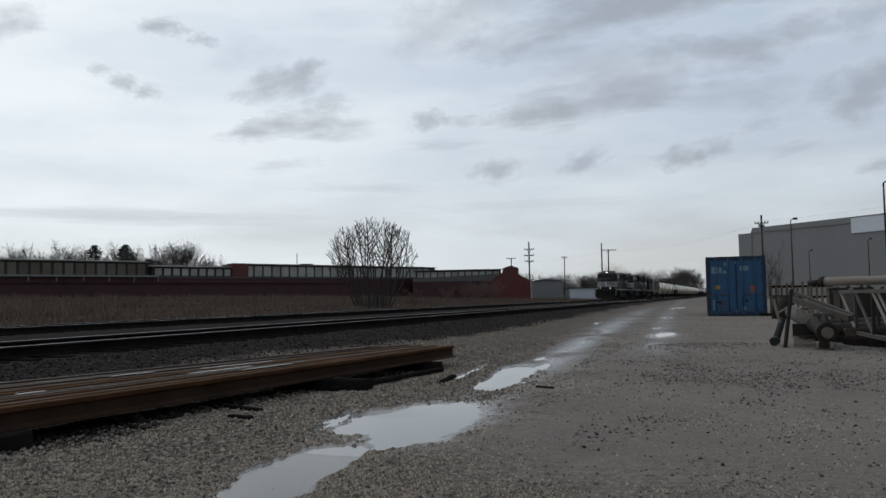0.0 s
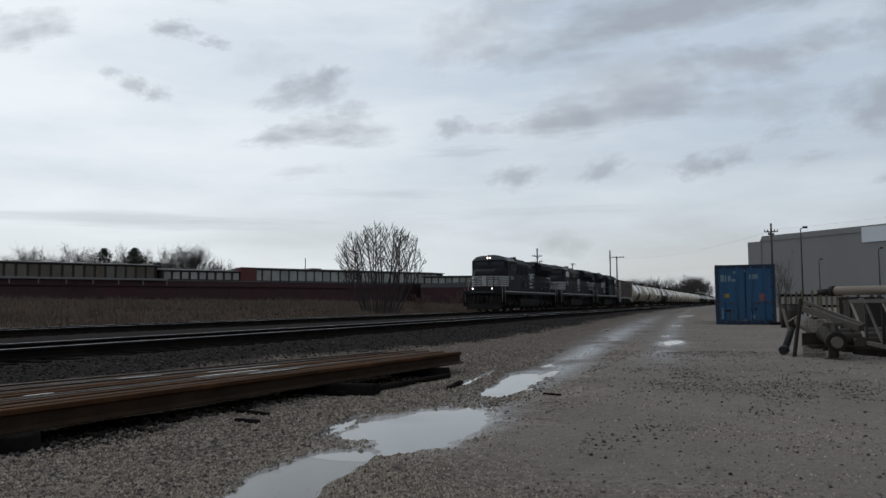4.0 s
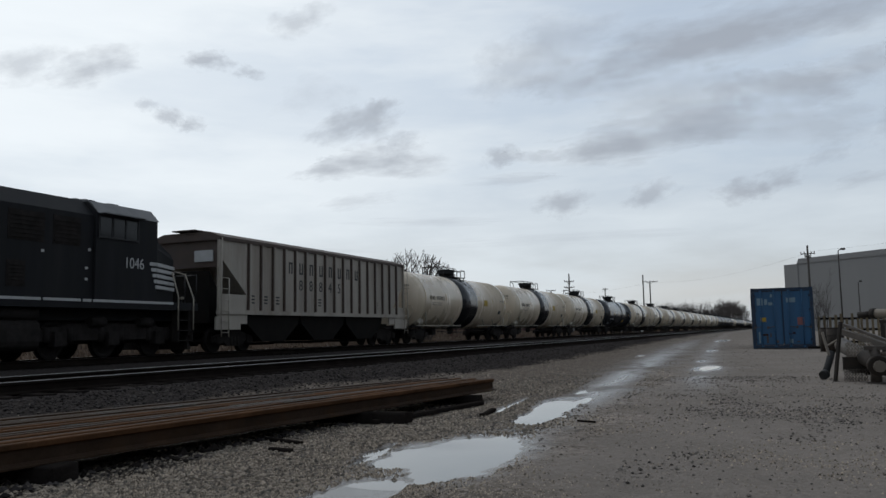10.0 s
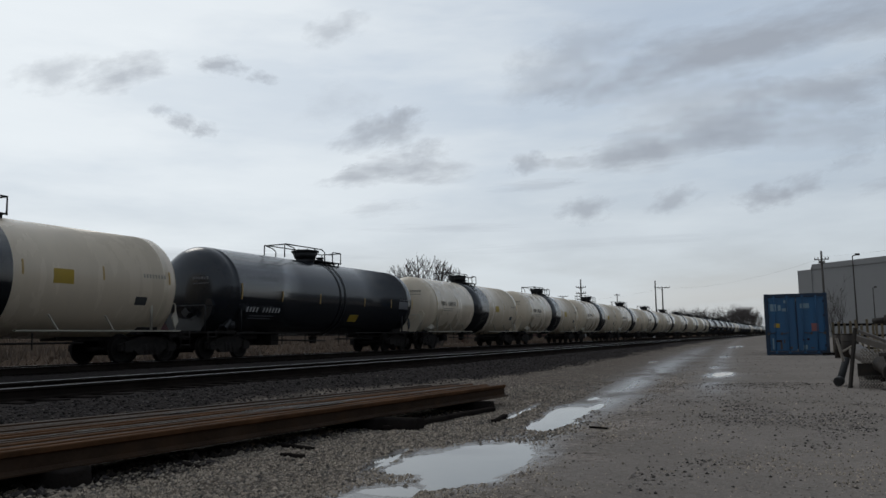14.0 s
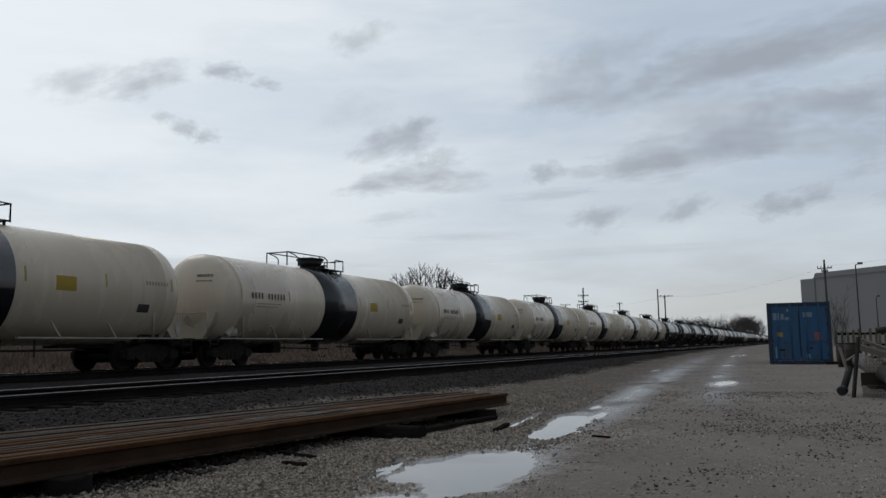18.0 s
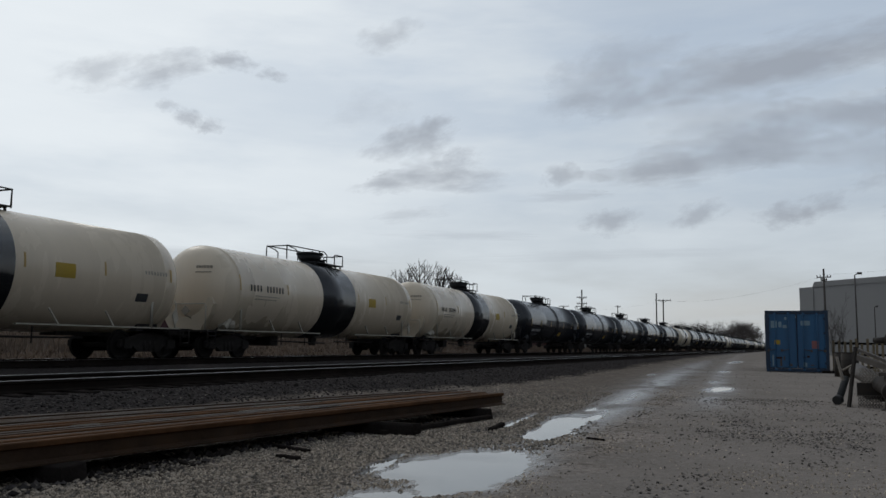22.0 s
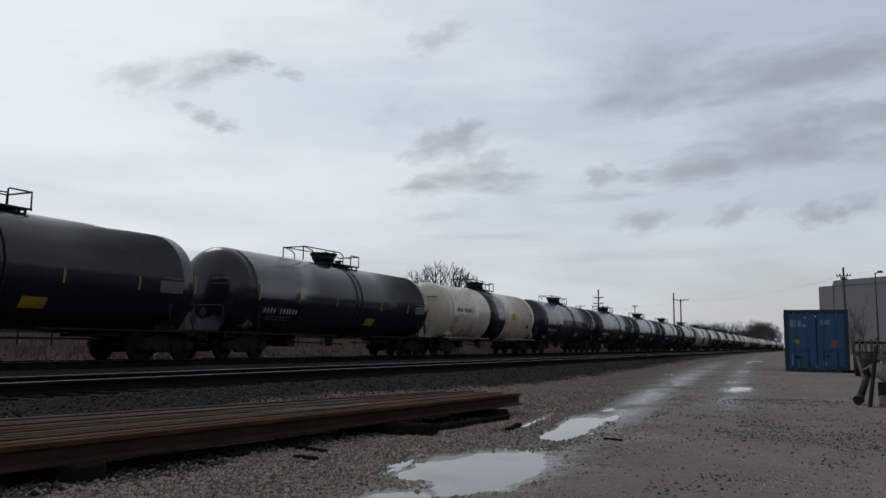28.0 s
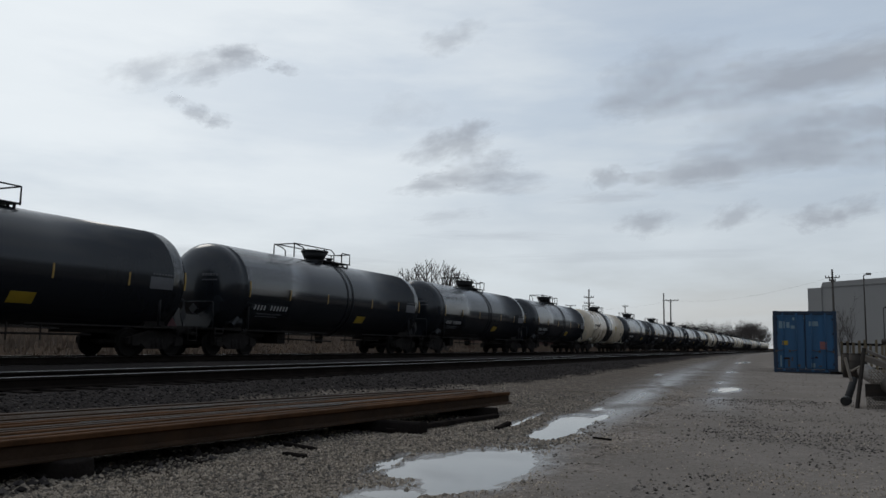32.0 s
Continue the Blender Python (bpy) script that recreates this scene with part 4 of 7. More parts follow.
def hopper_car():
    L = 17.0
    car = thing("covered_hopper_car", "weathered grey ribbed hopper car with dark hopper bays", "hopper car")
    bm = bmesh.new()
    prism(bm, [(2.45, 1.45), (L - 2.6, 1.45), (L - 1.0, 2.9), (L - 1.0, 3.98), (0.9, 3.98), (0.9, 3.3), (2.45, 2.02)], -1.46, 1.46)
    part("body", bm, M_HOPPER, car)
    for s in (-1, 1):
        for y0, y1 in ((0.82, 2.45), (L - 2.6, L - 0.85)):
            bm = bmesh.new()
            bx(bm, s * 1.43 - 0.03, s * 1.43 + 0.03, y0, y1, 1.0, 2.05 if y0 < 5 else 1.85)
            part("end_gusset", bm, M_HOPPER, car)
    bm = bmesh.new()
    bx(bm, -1.35, 1.35, 0.86, 0.93, 3.0, 3.96)
    part("end_sheet", bm, M_RUSTROOF, car, "rust-brown end sheet")
    bm = bmesh.new()
    extrude_y(bm, [(-1.52, 3.94), (1.52, 3.94), (1.52, 4.06), (1.0, 4.25), (-1.0, 4.25), (-1.52, 4.06)], 0.75, L - 0.85)
    part("roof", bm, M_RUSTROOF, car, "rust-brown roof with eave beam")
    bm = bmesh.new()
    bx(bm, -0.5, 0.5, 0.6, L - 0.6, 4.30, 4.34)
    for k in range(9):
        bx(bm, -0.45, 0.45, 1.0 + k * 1.85, 1.06 + k * 1.85, 4.2, 4.30)
    part("roof_walk", bm, M_RUSTROOF, car)
    bm = bmesh.new()
    for k in range(17):
        yy = 2.55 + k * 0.795
        bx(bm, 1.46, 1.56, yy - 0.06, yy + 0.03, 1.5, 3.94)
        bx(bm, -1.56, -1.46, yy - 0.06, yy + 0.03, 1.5, 3.94)
    pieces("rib", bm, M_HOPPER, car)
    # narrow dark brown strip along one side of each rib
    bm = bmesh.new()
    for k in range(17):
        yy = 2.55 + k * 0.795
        bx(bm, 1.46, 1.545, yy - 0.125, yy - 0.06, 1.5, 3.94)
    pieces("rust_seam", bm, M_RUSTROOF, car)
    bm = bmesh.new()
    for s in (-1, 1):
        bx(bm, s * 1.46 - 0.06, s * 1.46 + 0.06, 0.7, L - 0.8, 1.34, 1.46)
        for yy in (0.75, L - 0.95):
            bx(bm, s * 1.44 - 0.05, s * 1.44 + 0.05, yy, yy + 0.12, 0.9, 4.0)
        bx(bm, s * 1.46 - 0.04, s * 1.46 + 0.04, 0.6, 2.0, 0.8, 1.25)
        bx(bm, s * 1.46 - 0.04, s * 1.46 + 0.04, L - 2.0, L - 0.6, 0.8, 1.25)
    pieces("side_sill", bm, M_HOPPER, car)
    # bays and centre sill take a far darker colour than the body
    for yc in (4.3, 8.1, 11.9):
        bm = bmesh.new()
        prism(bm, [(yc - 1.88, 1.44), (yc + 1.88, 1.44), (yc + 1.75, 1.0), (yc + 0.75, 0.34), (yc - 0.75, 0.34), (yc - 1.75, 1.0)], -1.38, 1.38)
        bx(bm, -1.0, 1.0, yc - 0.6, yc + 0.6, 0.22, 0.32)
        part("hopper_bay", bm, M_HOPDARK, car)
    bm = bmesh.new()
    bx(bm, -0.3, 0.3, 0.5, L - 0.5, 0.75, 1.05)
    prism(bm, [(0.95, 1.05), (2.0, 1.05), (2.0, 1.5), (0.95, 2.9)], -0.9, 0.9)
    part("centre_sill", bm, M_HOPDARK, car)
    for yy in (0.8, L - 1.0):
        for s in (-1, 1):
            bm = bmesh.new()
            x = s * 1.56
            for o in (0, 0.42):
                tube(bm, [(x, yy + o, 0.55), (x, yy + o, 4.0 if yy + o < 1 or yy > 5 else 2.6)], 0.020)
            for k in range(6):
                tube(bm, [(x, yy, 0.7 + k * 0.38), (x, yy + 0.42, 0.7 + k * 0.38)], 0.014)
            part("ladder", bm, M_HOPPER, car)
    bm = bmesh.new()
    bx(bm, 0.35, 1.15, 0.80, 0.86, 3.2, 3.6)
    part("end_plate", bm, M_PAINTW, car)
    bm = bmesh.new()
    for i in range(8):
        yy = 5.36 + i * 0.795
        for a, b, c, d in ((-0.13, -0.06, 3.0, 3.46), (0.06, 0.13, 3.0, 3.46), (-0.06, 0.06, 3.0 if i % 2 else 3.39, 3.07 if i % 2 else 3.46)):
            bx(bm, 1.462, 1.474, yy + a, yy + b, c, d)
    pieces("name_bar", bm, M_MARK, car)
    for i, ch in enumerate("88845"):
        lettering("digit", ch, 0.60, M_MARK, car, pose(1.468, 5.98 + i * 0.795, 2.36, *TEXT_TURN))
    bm = bmesh.new()
    for i, yy in enumerate((2.75, 3.6, 4.4, 7.6, 13.0)):
        for k in range(3):
            bx(bm, 1.462, 1.47, yy - 0.15, yy + 0.15, 1.75 + k * 0.12, 1.81 + k * 0.12)
    pieces("stencil_bar", bm, M_MARK, car)
    for yy in (2.2, L - 2.3):
        add_truck(car, yy)
    for end in (0, 1):
        shared("coupler", TRK["coupler"], car, pose(0, 0.55 if end == 0 else L - 0.55, 0, 0, 0, 180 if end == 0 else 0))
    return car
def loco(length, number, label, back=False, lamps=False, boxy=False):
    """A six-axle road locomotive; back: it runs with its long hood ahead. boxy: the taller, plainer hood."""
    L = length
    car = thing("locomotive", label, "locomotive", "locomotives at the head of the train")

    def Y(v):
        return L - v if back else v

    def ob(bm, a, b, z0, z1, x0, x1):
        bx(bm, x0, x1, min(Y(a), Y(b)), max(Y(a), Y(b)), z0, z1)

    def ex(bm, outline, a, b):
        extrude_y(bm, outline, min(Y(a), Y(b)), max(Y(a), Y(b)))

    def pr(bm, outline, x0, x1):
        prism(bm, [(Y(p), z) for p, z in outline], x0, x1)

    def side_text(body, size, y, z, x, width):
        lettering("road_number", body, size, M_PAINTW, car, pose(x, Y(y) - (width if back else 0), z, *TEXT_TURN))

    bm = bmesh.new()
    ob(bm, 0.75, L - 0.75, 1.36, 1.6, -1.53, 1.53)
    ob(bm, 1.2, L - 1.2, 1.05, 1.36, -0.9, 0.9)
    part("frame", bm, M_LOCO, car)
    cuts = [2.0, 5.6, 6.0] + [6.0 + 1.42 * k for k in range(1, int((L - 9) / 1.42) + 1)] + [L - 1.9]
    bm = bmesh.new()
    for a, b in zip(cuts, cuts[1:]):
        ob(bm, a + 0.03, b - 0.05, 1.53, 1.60, 1.53, 1.545)
        ob(bm, a + 0.03, b - 0.05, 1.53, 1.60, -1.545, -1.53)
    pieces("sill_stripe", bm, M_PAINTW, car, "white stripe along the frame")
    # nose and cab
    cf, cr = (3.3, 5.95) if boxy else (2.85, 5.5)
    nf = cf - 1.7
    bm = bmesh.new()
    nt = 3.42
    rows = [[(-1.53, cf + 0.1, z), (-0.8 * k, y, z2), (0.8 * k, y, z2), (1.53, cf + 0.1, z)] for z, z2, y, k in ((1.6, 1.6, nf, 1), (2.95, 2.95, nf, 1), (3.2, 3.14, nf + 0.12, 0.97), (nt, 3.28, nf + 0.45, 0.9))]
    rows = [[bm.verts.new((a, Y(b), c)) for a, b, c in r] for r in rows]
    for r, q in zip(rows, rows[1:]):
        for i in range(4):
            bm.faces.new((r[i], r[(i + 1) % 4], q[(i + 1) % 4], q[i]))
    bm.faces.new(rows[-1])
    bm.faces.new(rows[0])
    part("nose", bm, M_LOCO, car)
    bm = bmesh.new()
    ex(bm, [(-1.53, 1.6), (1.53, 1.6), (1.53, 3.98), (1.15, 4.30), (-1.15, 4.30), (-1.53, 3.98)], cf, cr)
    pr(bm, [(cf + 0.02, 3.3), (cf + 0.02, 4.15), (cf - 0.02, 4.15), (cf - 0.35, 3.3)], -1.3, 1.3)
    part("cab", bm, M_LOCO, car)
    bm = bmesh.new()
    ex(bm, [(-1.55, 3.97), (1.55, 3.97), (1.2, 4.32), (0.6, 4.44), (-0.6, 4.44), (-1.2, 4.32)], cf - 0.05, cr - 0.05)
    ex(bm, [(-1.2, 4.08), (1.2, 4.08), (1.0, 4.34), (0.55, 4.43), (-0.55, 4.43), (-1.0, 4.34)], cf - 0.26, cf - 0.04)
    part("cab_roof", bm, M_CABROOF, car, "pale dusty cab roof")
    bm = bmesh.new()
    pr(bm, [(cf - 0.13, 4.05), (cf - 0.06, 4.05), (cf - 0.02, 4.16), (cf - 0.16, 4.16)], -1.32, 1.32)
    part("window_header", bm, M_PALEBAR, car, "pale strip over the windshield")
    bm = bmesh.new()
    for yy in (cf + 0.5, cf + 1.5):
        ob(bm, yy, yy + 0.45, 4.4, 4.52, -0.35, 0.35)
    pieces("roof_box", bm, M_CABROOF, car)
    bm = bmesh.new()
    pr(bm, [(cf + 0.8, 3.97), (cr - 0.1, 3.97), (cr - 0.1, 3.94), (cf + 0.8, 3.94)], 1.53, 1.78)
    part("sun_visor", bm, M_CABROOF, car)
    wo = -0.4 if boxy else 0.0
    for k, (a, b) in enumerate(((cf + 0.95 + wo, cf + 1.4 + wo), (cf + 1.5 + wo, cf + 1.95 + wo), (cf + 2.05 + wo, cf + 2.5 + wo))):
        bm = bmesh.new()
        ob(bm, a, b, 3.32, 3.86, 1.53, 1.545)
        ob(bm, a, b, 3.32, 3.86, -1.545, -1.53)
        pieces("side_window", bm, M_GLASS, car)
    bm = bmesh.new()
    for a in (cf + 0.87 + wo, cf + 1.43 + wo, cf + 1.99 + wo, cf + 2.53 + wo):
        ob(bm, a, a + 0.05, 3.27, 3.9, 1.54, 1.56)
    ob(bm, cf + 0.87 + wo, cf + 2.58 + wo, 3.29, 3.34, 1.54, 1.57)
    pieces("window_frame", bm, M_PALEBAR if boxy else M_HAND, car)
    for s in (-1, 1):
        bm = bmesh.new()
        p = [(s * 0.12, Y(cf - 0.26), 3.5), (s * 1.22, Y(cf - 0.26), 3.5), (s * 1.22, Y(cf - 0.08), 4.06), (s * 0.12, Y(cf - 0.08), 4.06)]
        q = [(a, b + (0.08 if not back else -0.08), c) for a, b, c in p]
        vs = [bm.verts.new(v) for v in p + q]
        for f in ((0, 1, 2, 3), (7, 6, 5, 4), (0, 4, 5, 1), (1, 5, 6, 2), (2, 6, 7, 3), (3, 7, 4, 0)):
            bm.faces.new([vs[i] for i in f])
        part("windshield", bm, M_GLASS, car)
    bm = bmesh.new()
    for s in (-1, 1):
        rod(bm, (s * 0.11, Y(cf - 0.24), 4.25), (s * 0.11, Y(cf - 0.33), 4.25), 0.05, seg=12)
    pieces("headlight", bm, M_LAMP if lamps else M_PALEBAR, car)
    bm = bmesh.new()
    ob(bm, cf - 0.27, cf - 0.2, 4.16, 4.34, 0.35, 0.95)
    ob(bm, cf - 0.27, cf - 0.2, 4.16, 4.34, -0.95, -0.35)
    pieces("number_board", bm, M_CABROOF, car)
    # stripes on nose front and sides
    bm = bmesh.new()
    for k in range(5):
        z = 1.98 + k * 0.168
        ob(bm, nf - 0.03, nf, z, z + 0.10, -0.78, -0.25)
        ob(bm, nf - 0.03, nf, z, z + 0.10, 0.25, 0.78)
        for s in (-1, 1):
            near, deep = [(0.83, nf), (1.53, cf)], [(0.80, nf + 0.06), (1.50, cf + 0.06)]
            vs = [bm.verts.new((s * a, Y(b), zz)) for zz in (z, z + 0.10) for a, b in ((near[0][0] + 0.014, near[0][1] - 0.006), (near[1][0] + 0.014, near[1][1] - 0.006), deep[1], deep[0])]
            for f in ((0, 1, 2, 3), (7, 6, 5, 4), (0, 4, 5, 1), (1, 5, 6, 2), (2, 6, 7, 3), (3, 7, 4, 0)):
                bm.faces.new([vs[i] for i in f])
        w = 0.55 + 0.14 * k
        ob(bm, cf + 0.02, cf + 0.06 + 0.07 * k, z, z + 0.10, 1.53, 1.542)
    prism(bm, [(Y(nf - 0.03), 1.98), (Y(nf - 0.005), 1.98), (Y(nf - 0.005), 2.78), (Y(nf - 0.03), 2.78)], -0.2, 0.2)
    pieces("nose_stripe", bm, M_PAINTW, car, "white mane stripes")
    # hoods
    he = L - 1.6 if not boxy else L - 1.15
    ht = 4.34 if not boxy else 4.36
    bm = bmesh.new()
    e1 = 10.25 if not boxy else 11.1
    ex(bm, [(-1.42, 1.6), (1.42, 1.6), (1.42, ht - 0.45), (0.95, ht), (-0.95, ht), (-1.42, ht - 0.45)], cr, e1)
    part("equipment_cabinet", bm, M_LOCO, car)
    bm = bmesh.new()
    lo = 4.08 if not boxy else 4.34
    ex(bm, [(-0.98, 1.6), (0.98, 1.6), (0.98, lo - 0.35), (0.6, lo), (-0.6, lo), (-0.98, lo - 0.35)], e1, he)
    part("engine_hood", bm, M_LOCO, car)
    bm = bmesh.new()
    ex(bm, [(-0.7, ht - 0.03), (0.7, ht - 0.03), (0.55, ht + 0.06), (-0.55, ht + 0.06)], cr + 0.1, e1 - 0.1)
    ex(bm, [(-0.62, lo - 0.04), (0.62, lo - 0.04), (0.5, lo + 0.03), (-0.5, lo + 0.03)], e1 + 0.1, 14.0)
    part("hood_roof", bm, M_LOCOROOF, car)
    r0, r1 = (14.4, 19.7) if not boxy else (15.2, 22.1)
    bm = bmesh.new()
    ex(bm, [(-0.98, 3.15), (0.98, 3.15), (1.52, 3.68), (1.52, 4.05), (1.2, 4.33), (-1.2, 4.33), (-1.52, 4.05), (-1.52, 3.68)], r0 + 0.4, r1)
    pr(bm, [(r0 - 0.4, 4.0), (r0 + 0.4, 3.4), (r0 + 0.4, 4.30), (r0 + 0.1, 4.28)], -0.96, 0.96)
    rad = part("radiator", bm, M_LOCO, car)
    bm = bmesh.new()
    pr(bm, [(r0 + 0.4, 4.335), (r1, 4.335), (r1, 4.37), (r0 + 0.4, 4.37)], -1.15, 1.15)
    part("radiator_deck", bm, M_LOCOROOF, rad)
    for k in range(3):
        yy = r0 + 1.3 + k * 1.5
        bm = bmesh.new()
        rod(bm, (0, Y(yy), 4.36), (0, Y(yy), 4.46), 0.62, seg=18)
        part("radiator_fan", bm, M_LOCOROOF, rad)
    for s in (-1, 1):
        bm = bmesh.new()
        for k in range(18):
            yy = r0 + 0.6 + k * (r1 - r0 - 0.8) / 18
            bx(bm, s * 1.525 - 0.01, s * 1.525 + 0.01, min(Y(yy), Y(yy + 0.16)), max(Y(yy), Y(yy + 0.16)), 3.72, 4.02)
        pieces("radiator_slat", bm, M_LOCO, rad)
    bm = bmesh.new()
    yy = e1 - 0.25 if not boxy else 11.5
    rod(bm, (0, Y(yy), lo), (0, Y(yy), ht + 0.16), 0.05, seg=6)
    for dx in (-0.16, 0, 0.16):
        rod(bm, (dx, Y(yy - 0.25), ht + 0.22), (dx, Y(yy + 0.32), ht + 0.25), 0.05, 0.10, seg=8)
    part("horn", bm, M_RUN, car)
    bm = bmesh.new()
    ob(bm, 12.9, 13.9, lo, lo + 0.16, -0.45, 0.45)
    part("exhaust_stack", bm, M_LOCOROOF, car)
    # doors, louvres and vents on the hood sides
    for k in range(9):
        a = e1 + 0.2 + k * (he - e1 - 0.4) / 9
        b = a + (he - e1 - 0.4) / 9 - 0.06
        bm = bmesh.new()
        ob(bm, a, b, 1.75, 3.0, 0.98, 0.995)
        rod(bm, (0.99, Y(b - 0.08), 2.3), (1.02, Y(b - 0.08), 2.45), 0.02, seg=4)
        part("hood_door", bm, M_LOCO, car)
    for a, b, z0, z1 in ((cr + 0.5, cr + 1.5, 3.0, 3.75), (cr + 1.8, cr + 3.0, 3.0, 3.75), (cr + 3.3, e1 - 0.4, 3.0, 3.75), (cr + 2.4, cr + 3.0, 1.85, 2.5)):
        bm = bmesh.new()
        ob(bm, a, b, z0, z1, 1.42, 1.432)
        for k in range(6):
            z = z0 + 0.06 + k * (z1 - z0 - 0.1) / 6
            ob(bm, a + 0.04, b - 0.04, z, z + 0.05, 1.432, 1.45)
        part("intake_grille", bm, M_RUN, car)
    if boxy:
        bm = bmesh.new()
        for k in range(7):
            yy = cr + 0.4 + k * 0.72
            ob(bm, yy, yy + 0.06, 3.35, 3.88, 1.42, 1.46)
        pieces("intake_post", bm, M_PALEBAR, car)
    bm = bmesh.new()
    for yy, z in ((5.6, 2.9), (5.7, 2.4), (5.7, 2.1), (7.3, 2.75), (9.0, 2.2), (2.9, 1.85), (11.2, 1.85), (15.0, 2.05), (17.0, 1.95)):
        x = 1.43 if yy < e1 else 1.0
        ob(bm, yy, yy + 0.1, z, z + 0.07, x, x + 0.012)
    pieces("service_label", bm, M_PAINTW, car)
    # hood end
    bm = bmesh.new()
    for k in range(4):
        z = 2.2 + k * 0.25
        ob(bm, he - 0.2 - 0.34 * k * 0.6 - 0.9, he, z, z + 0.15, 0.98, 0.992)
        ob(bm, he, he + 0.012, z, z + 0.15, -0.9, -0.2)
        ob(bm, he, he + 0.012, z, z + 0.15, 0.3, 0.9)
    ob(bm, he - 0.05, he + 0.014, 2.15, 3.15, 0.84, 0.96)
    pieces("end_stripe", bm, M_PAINTW, car, "white end stripes")
    bm = bmesh.new()
    ob(bm, he, he + 0.05, 1.7, 3.4, -0.28, 0.28)
    part("end_door", bm, M_LOCO, car)
    # emblem: tapered bars and slanted plates, then two lines of bars
    ys, x = (10.4, 0.998) if not boxy else (11.5, 0.998)
    if back:
        ys = 10.6
    z0 = 2.58
    start = Y(ys) - (4.0 if back else 0)
    bm = bmesh.new()
    for k in range(5):
        z = z0 + k * 0.145
        bx(bm, x, x + 0.008, start + 0.1 * (4 - k) * 0.5, start + 1.45 + 0.09 * k, z, z + 0.095)
    pieces("mane_bar", bm, M_PAINTW, car)
    bm = bmesh.new()
    for a, b, c in ((1.85, 2.05, 0), (2.15, 2.35, 0), (2.45, 2.65, 0)):
        prism(bm, [(start + a, z0), (start + b, z0), (start + b + 0.2, z0 + 0.7), (start + a + 0.2, z0 + 0.7)], x, x + 0.008)
    for z in (z0, z0 + 0.28, z0 + 0.56):
        prism(bm, [(start + 2.85, z), (start + 3.45, z), (start + 3.5, z + 0.15), (start + 2.9, z + 0.15)], x, x + 0.008)
    pieces("emblem", bm, M_PAINTW, car, "white slanted emblem shapes")
    bm = bmesh.new()
    for z, n in ((z0 - 0.32, 7), (z0 - 0.62, 8)):
        bars(bm, x, start + 1.8, z, [0.15] * n, 0.06, 0.2)
    pieces("name_bar", bm, M_PAINTW, car)
    side_text(number, 0.44, cf + (0.85 if boxy else 0.45 if back else 0.85), 2.52, 1.535, 1.02)
    if back:
        side_text(number, 0.45, he - 0.6, 3.45, 0.985, 0.7)
    # underframe
    f0, f1 = 7.3, 14.3
    bm = bmesh.new()
    ex(bm, [(1.40 * math.copysign(abs(math.cos(a)) ** 0.35, math.cos(a)), 0.66 + 0.44 * math.copysign(abs(math.sin(a)) ** 0.5, math.sin(a))) for a in [math.tau * (k + 0.5) / 24 for k in range(24)]], f0, f1)
    part("fuel_tank", bm, M_RUN, car)
    for s in (-1, 1):
        bm = bmesh.new()
        rod(bm, (s * 1.2, Y(f0), 1.2), (s * 1.2, Y(f0 + 2.8), 1.2), 0.15, seg=10)
        rod(bm, (s * 1.2, Y(f0 + 3.2), 1.2), (s * 1.2, Y(f1), 1.2), 0.15, seg=10)
        part("air_reservoir", bm, M_RUN, car)
    for yc in (4.35, L - 4.55):
        bm = bmesh.new()
        bx(bm, -0.7, 0.7, Y(yc) - 2.5, Y(yc) + 2.5, 0.40, 1.05)
        tk = part("truck", bm, M_RUN, car)
        for s in (-1, 1):
            bm = bmesh.new()
            prism(bm, [(Y(yc) - 2.75, 0.5), (Y(yc) - 2.75, 0.8), (Y(yc) - 1.4, 0.95), (Y(yc) + 1.4, 0.95), (Y(yc) + 2.75, 0.8), (Y(yc) + 2.75, 0.5), (Y(yc) + 1.2, 0.50), (Y(yc) - 1.2, 0.50)], s * 1.02 - 0.09, s * 1.02 + 0.09)
            for k in (-1, 0, 1):
                bx(bm, s * 1.1 - 0.14, s * 1.1 + 0.14, Y(yc) + k * 2.07 - 0.22, Y(yc) + k * 2.07 + 0.22, 0.36, 0.74)
                for o in (-0.42, 0.42):
                    rod(bm, (s * 1.08, Y(yc) + k * 2.07 + o, 0.46), (s * 1.08, Y(yc) + k * 2.07 + o, 0.86), 0.11, seg=8)
            rod(bm, (s * 1.15, Y(yc) - 0.95, 1.0), (s * 1.15, Y(yc) - 0.35, 1.0), 0.14, seg=8)
            rod(bm, (s * 1.15, Y(yc) + 1.1, 1.0), (s * 1.15, Y(yc) + 1.7, 1.0), 0.14, seg=8)
            part("truck_side_frame", bm, M_RUN, tk)
        for k in (-1, 0, 1):
            shared("wheelset", TRK["wheelset"], tk, Matrix.Translation((0, Y(yc) + k * 2.07, 0)) @ Matrix.Diagonal((1, 1.2, 1.2, 1)))
    # ends: plow, steps, rails, coupler
    for end in (0, 1):
        g = (lambda v: Y(v)) if end == 0 else (lambda v: Y(L - v))
        bm = bmesh.new()
        prism(bm, [(g(0.95), 1.55), (g(1.2), 1.55), (g(1.2), 0.6), (g(0.95), 0.6)], -1.5, 1.5)
        v = [bm.verts.new(p) for p in ((-1.4, g(1.1), 0.62), (0, g(0.6), 0.62), (1.4, g(1.1), 0.62), (1.45, g(1.0), 0.16), (0, g(0.35), 0.16), (-1.45, g(1.0), 0.16), (-1.4, g(1.2), 0.62), (1.4, g(1.2), 0.62), (1.45, g(1.18), 0.16), (-1.45, g(1.18), 0.16))]
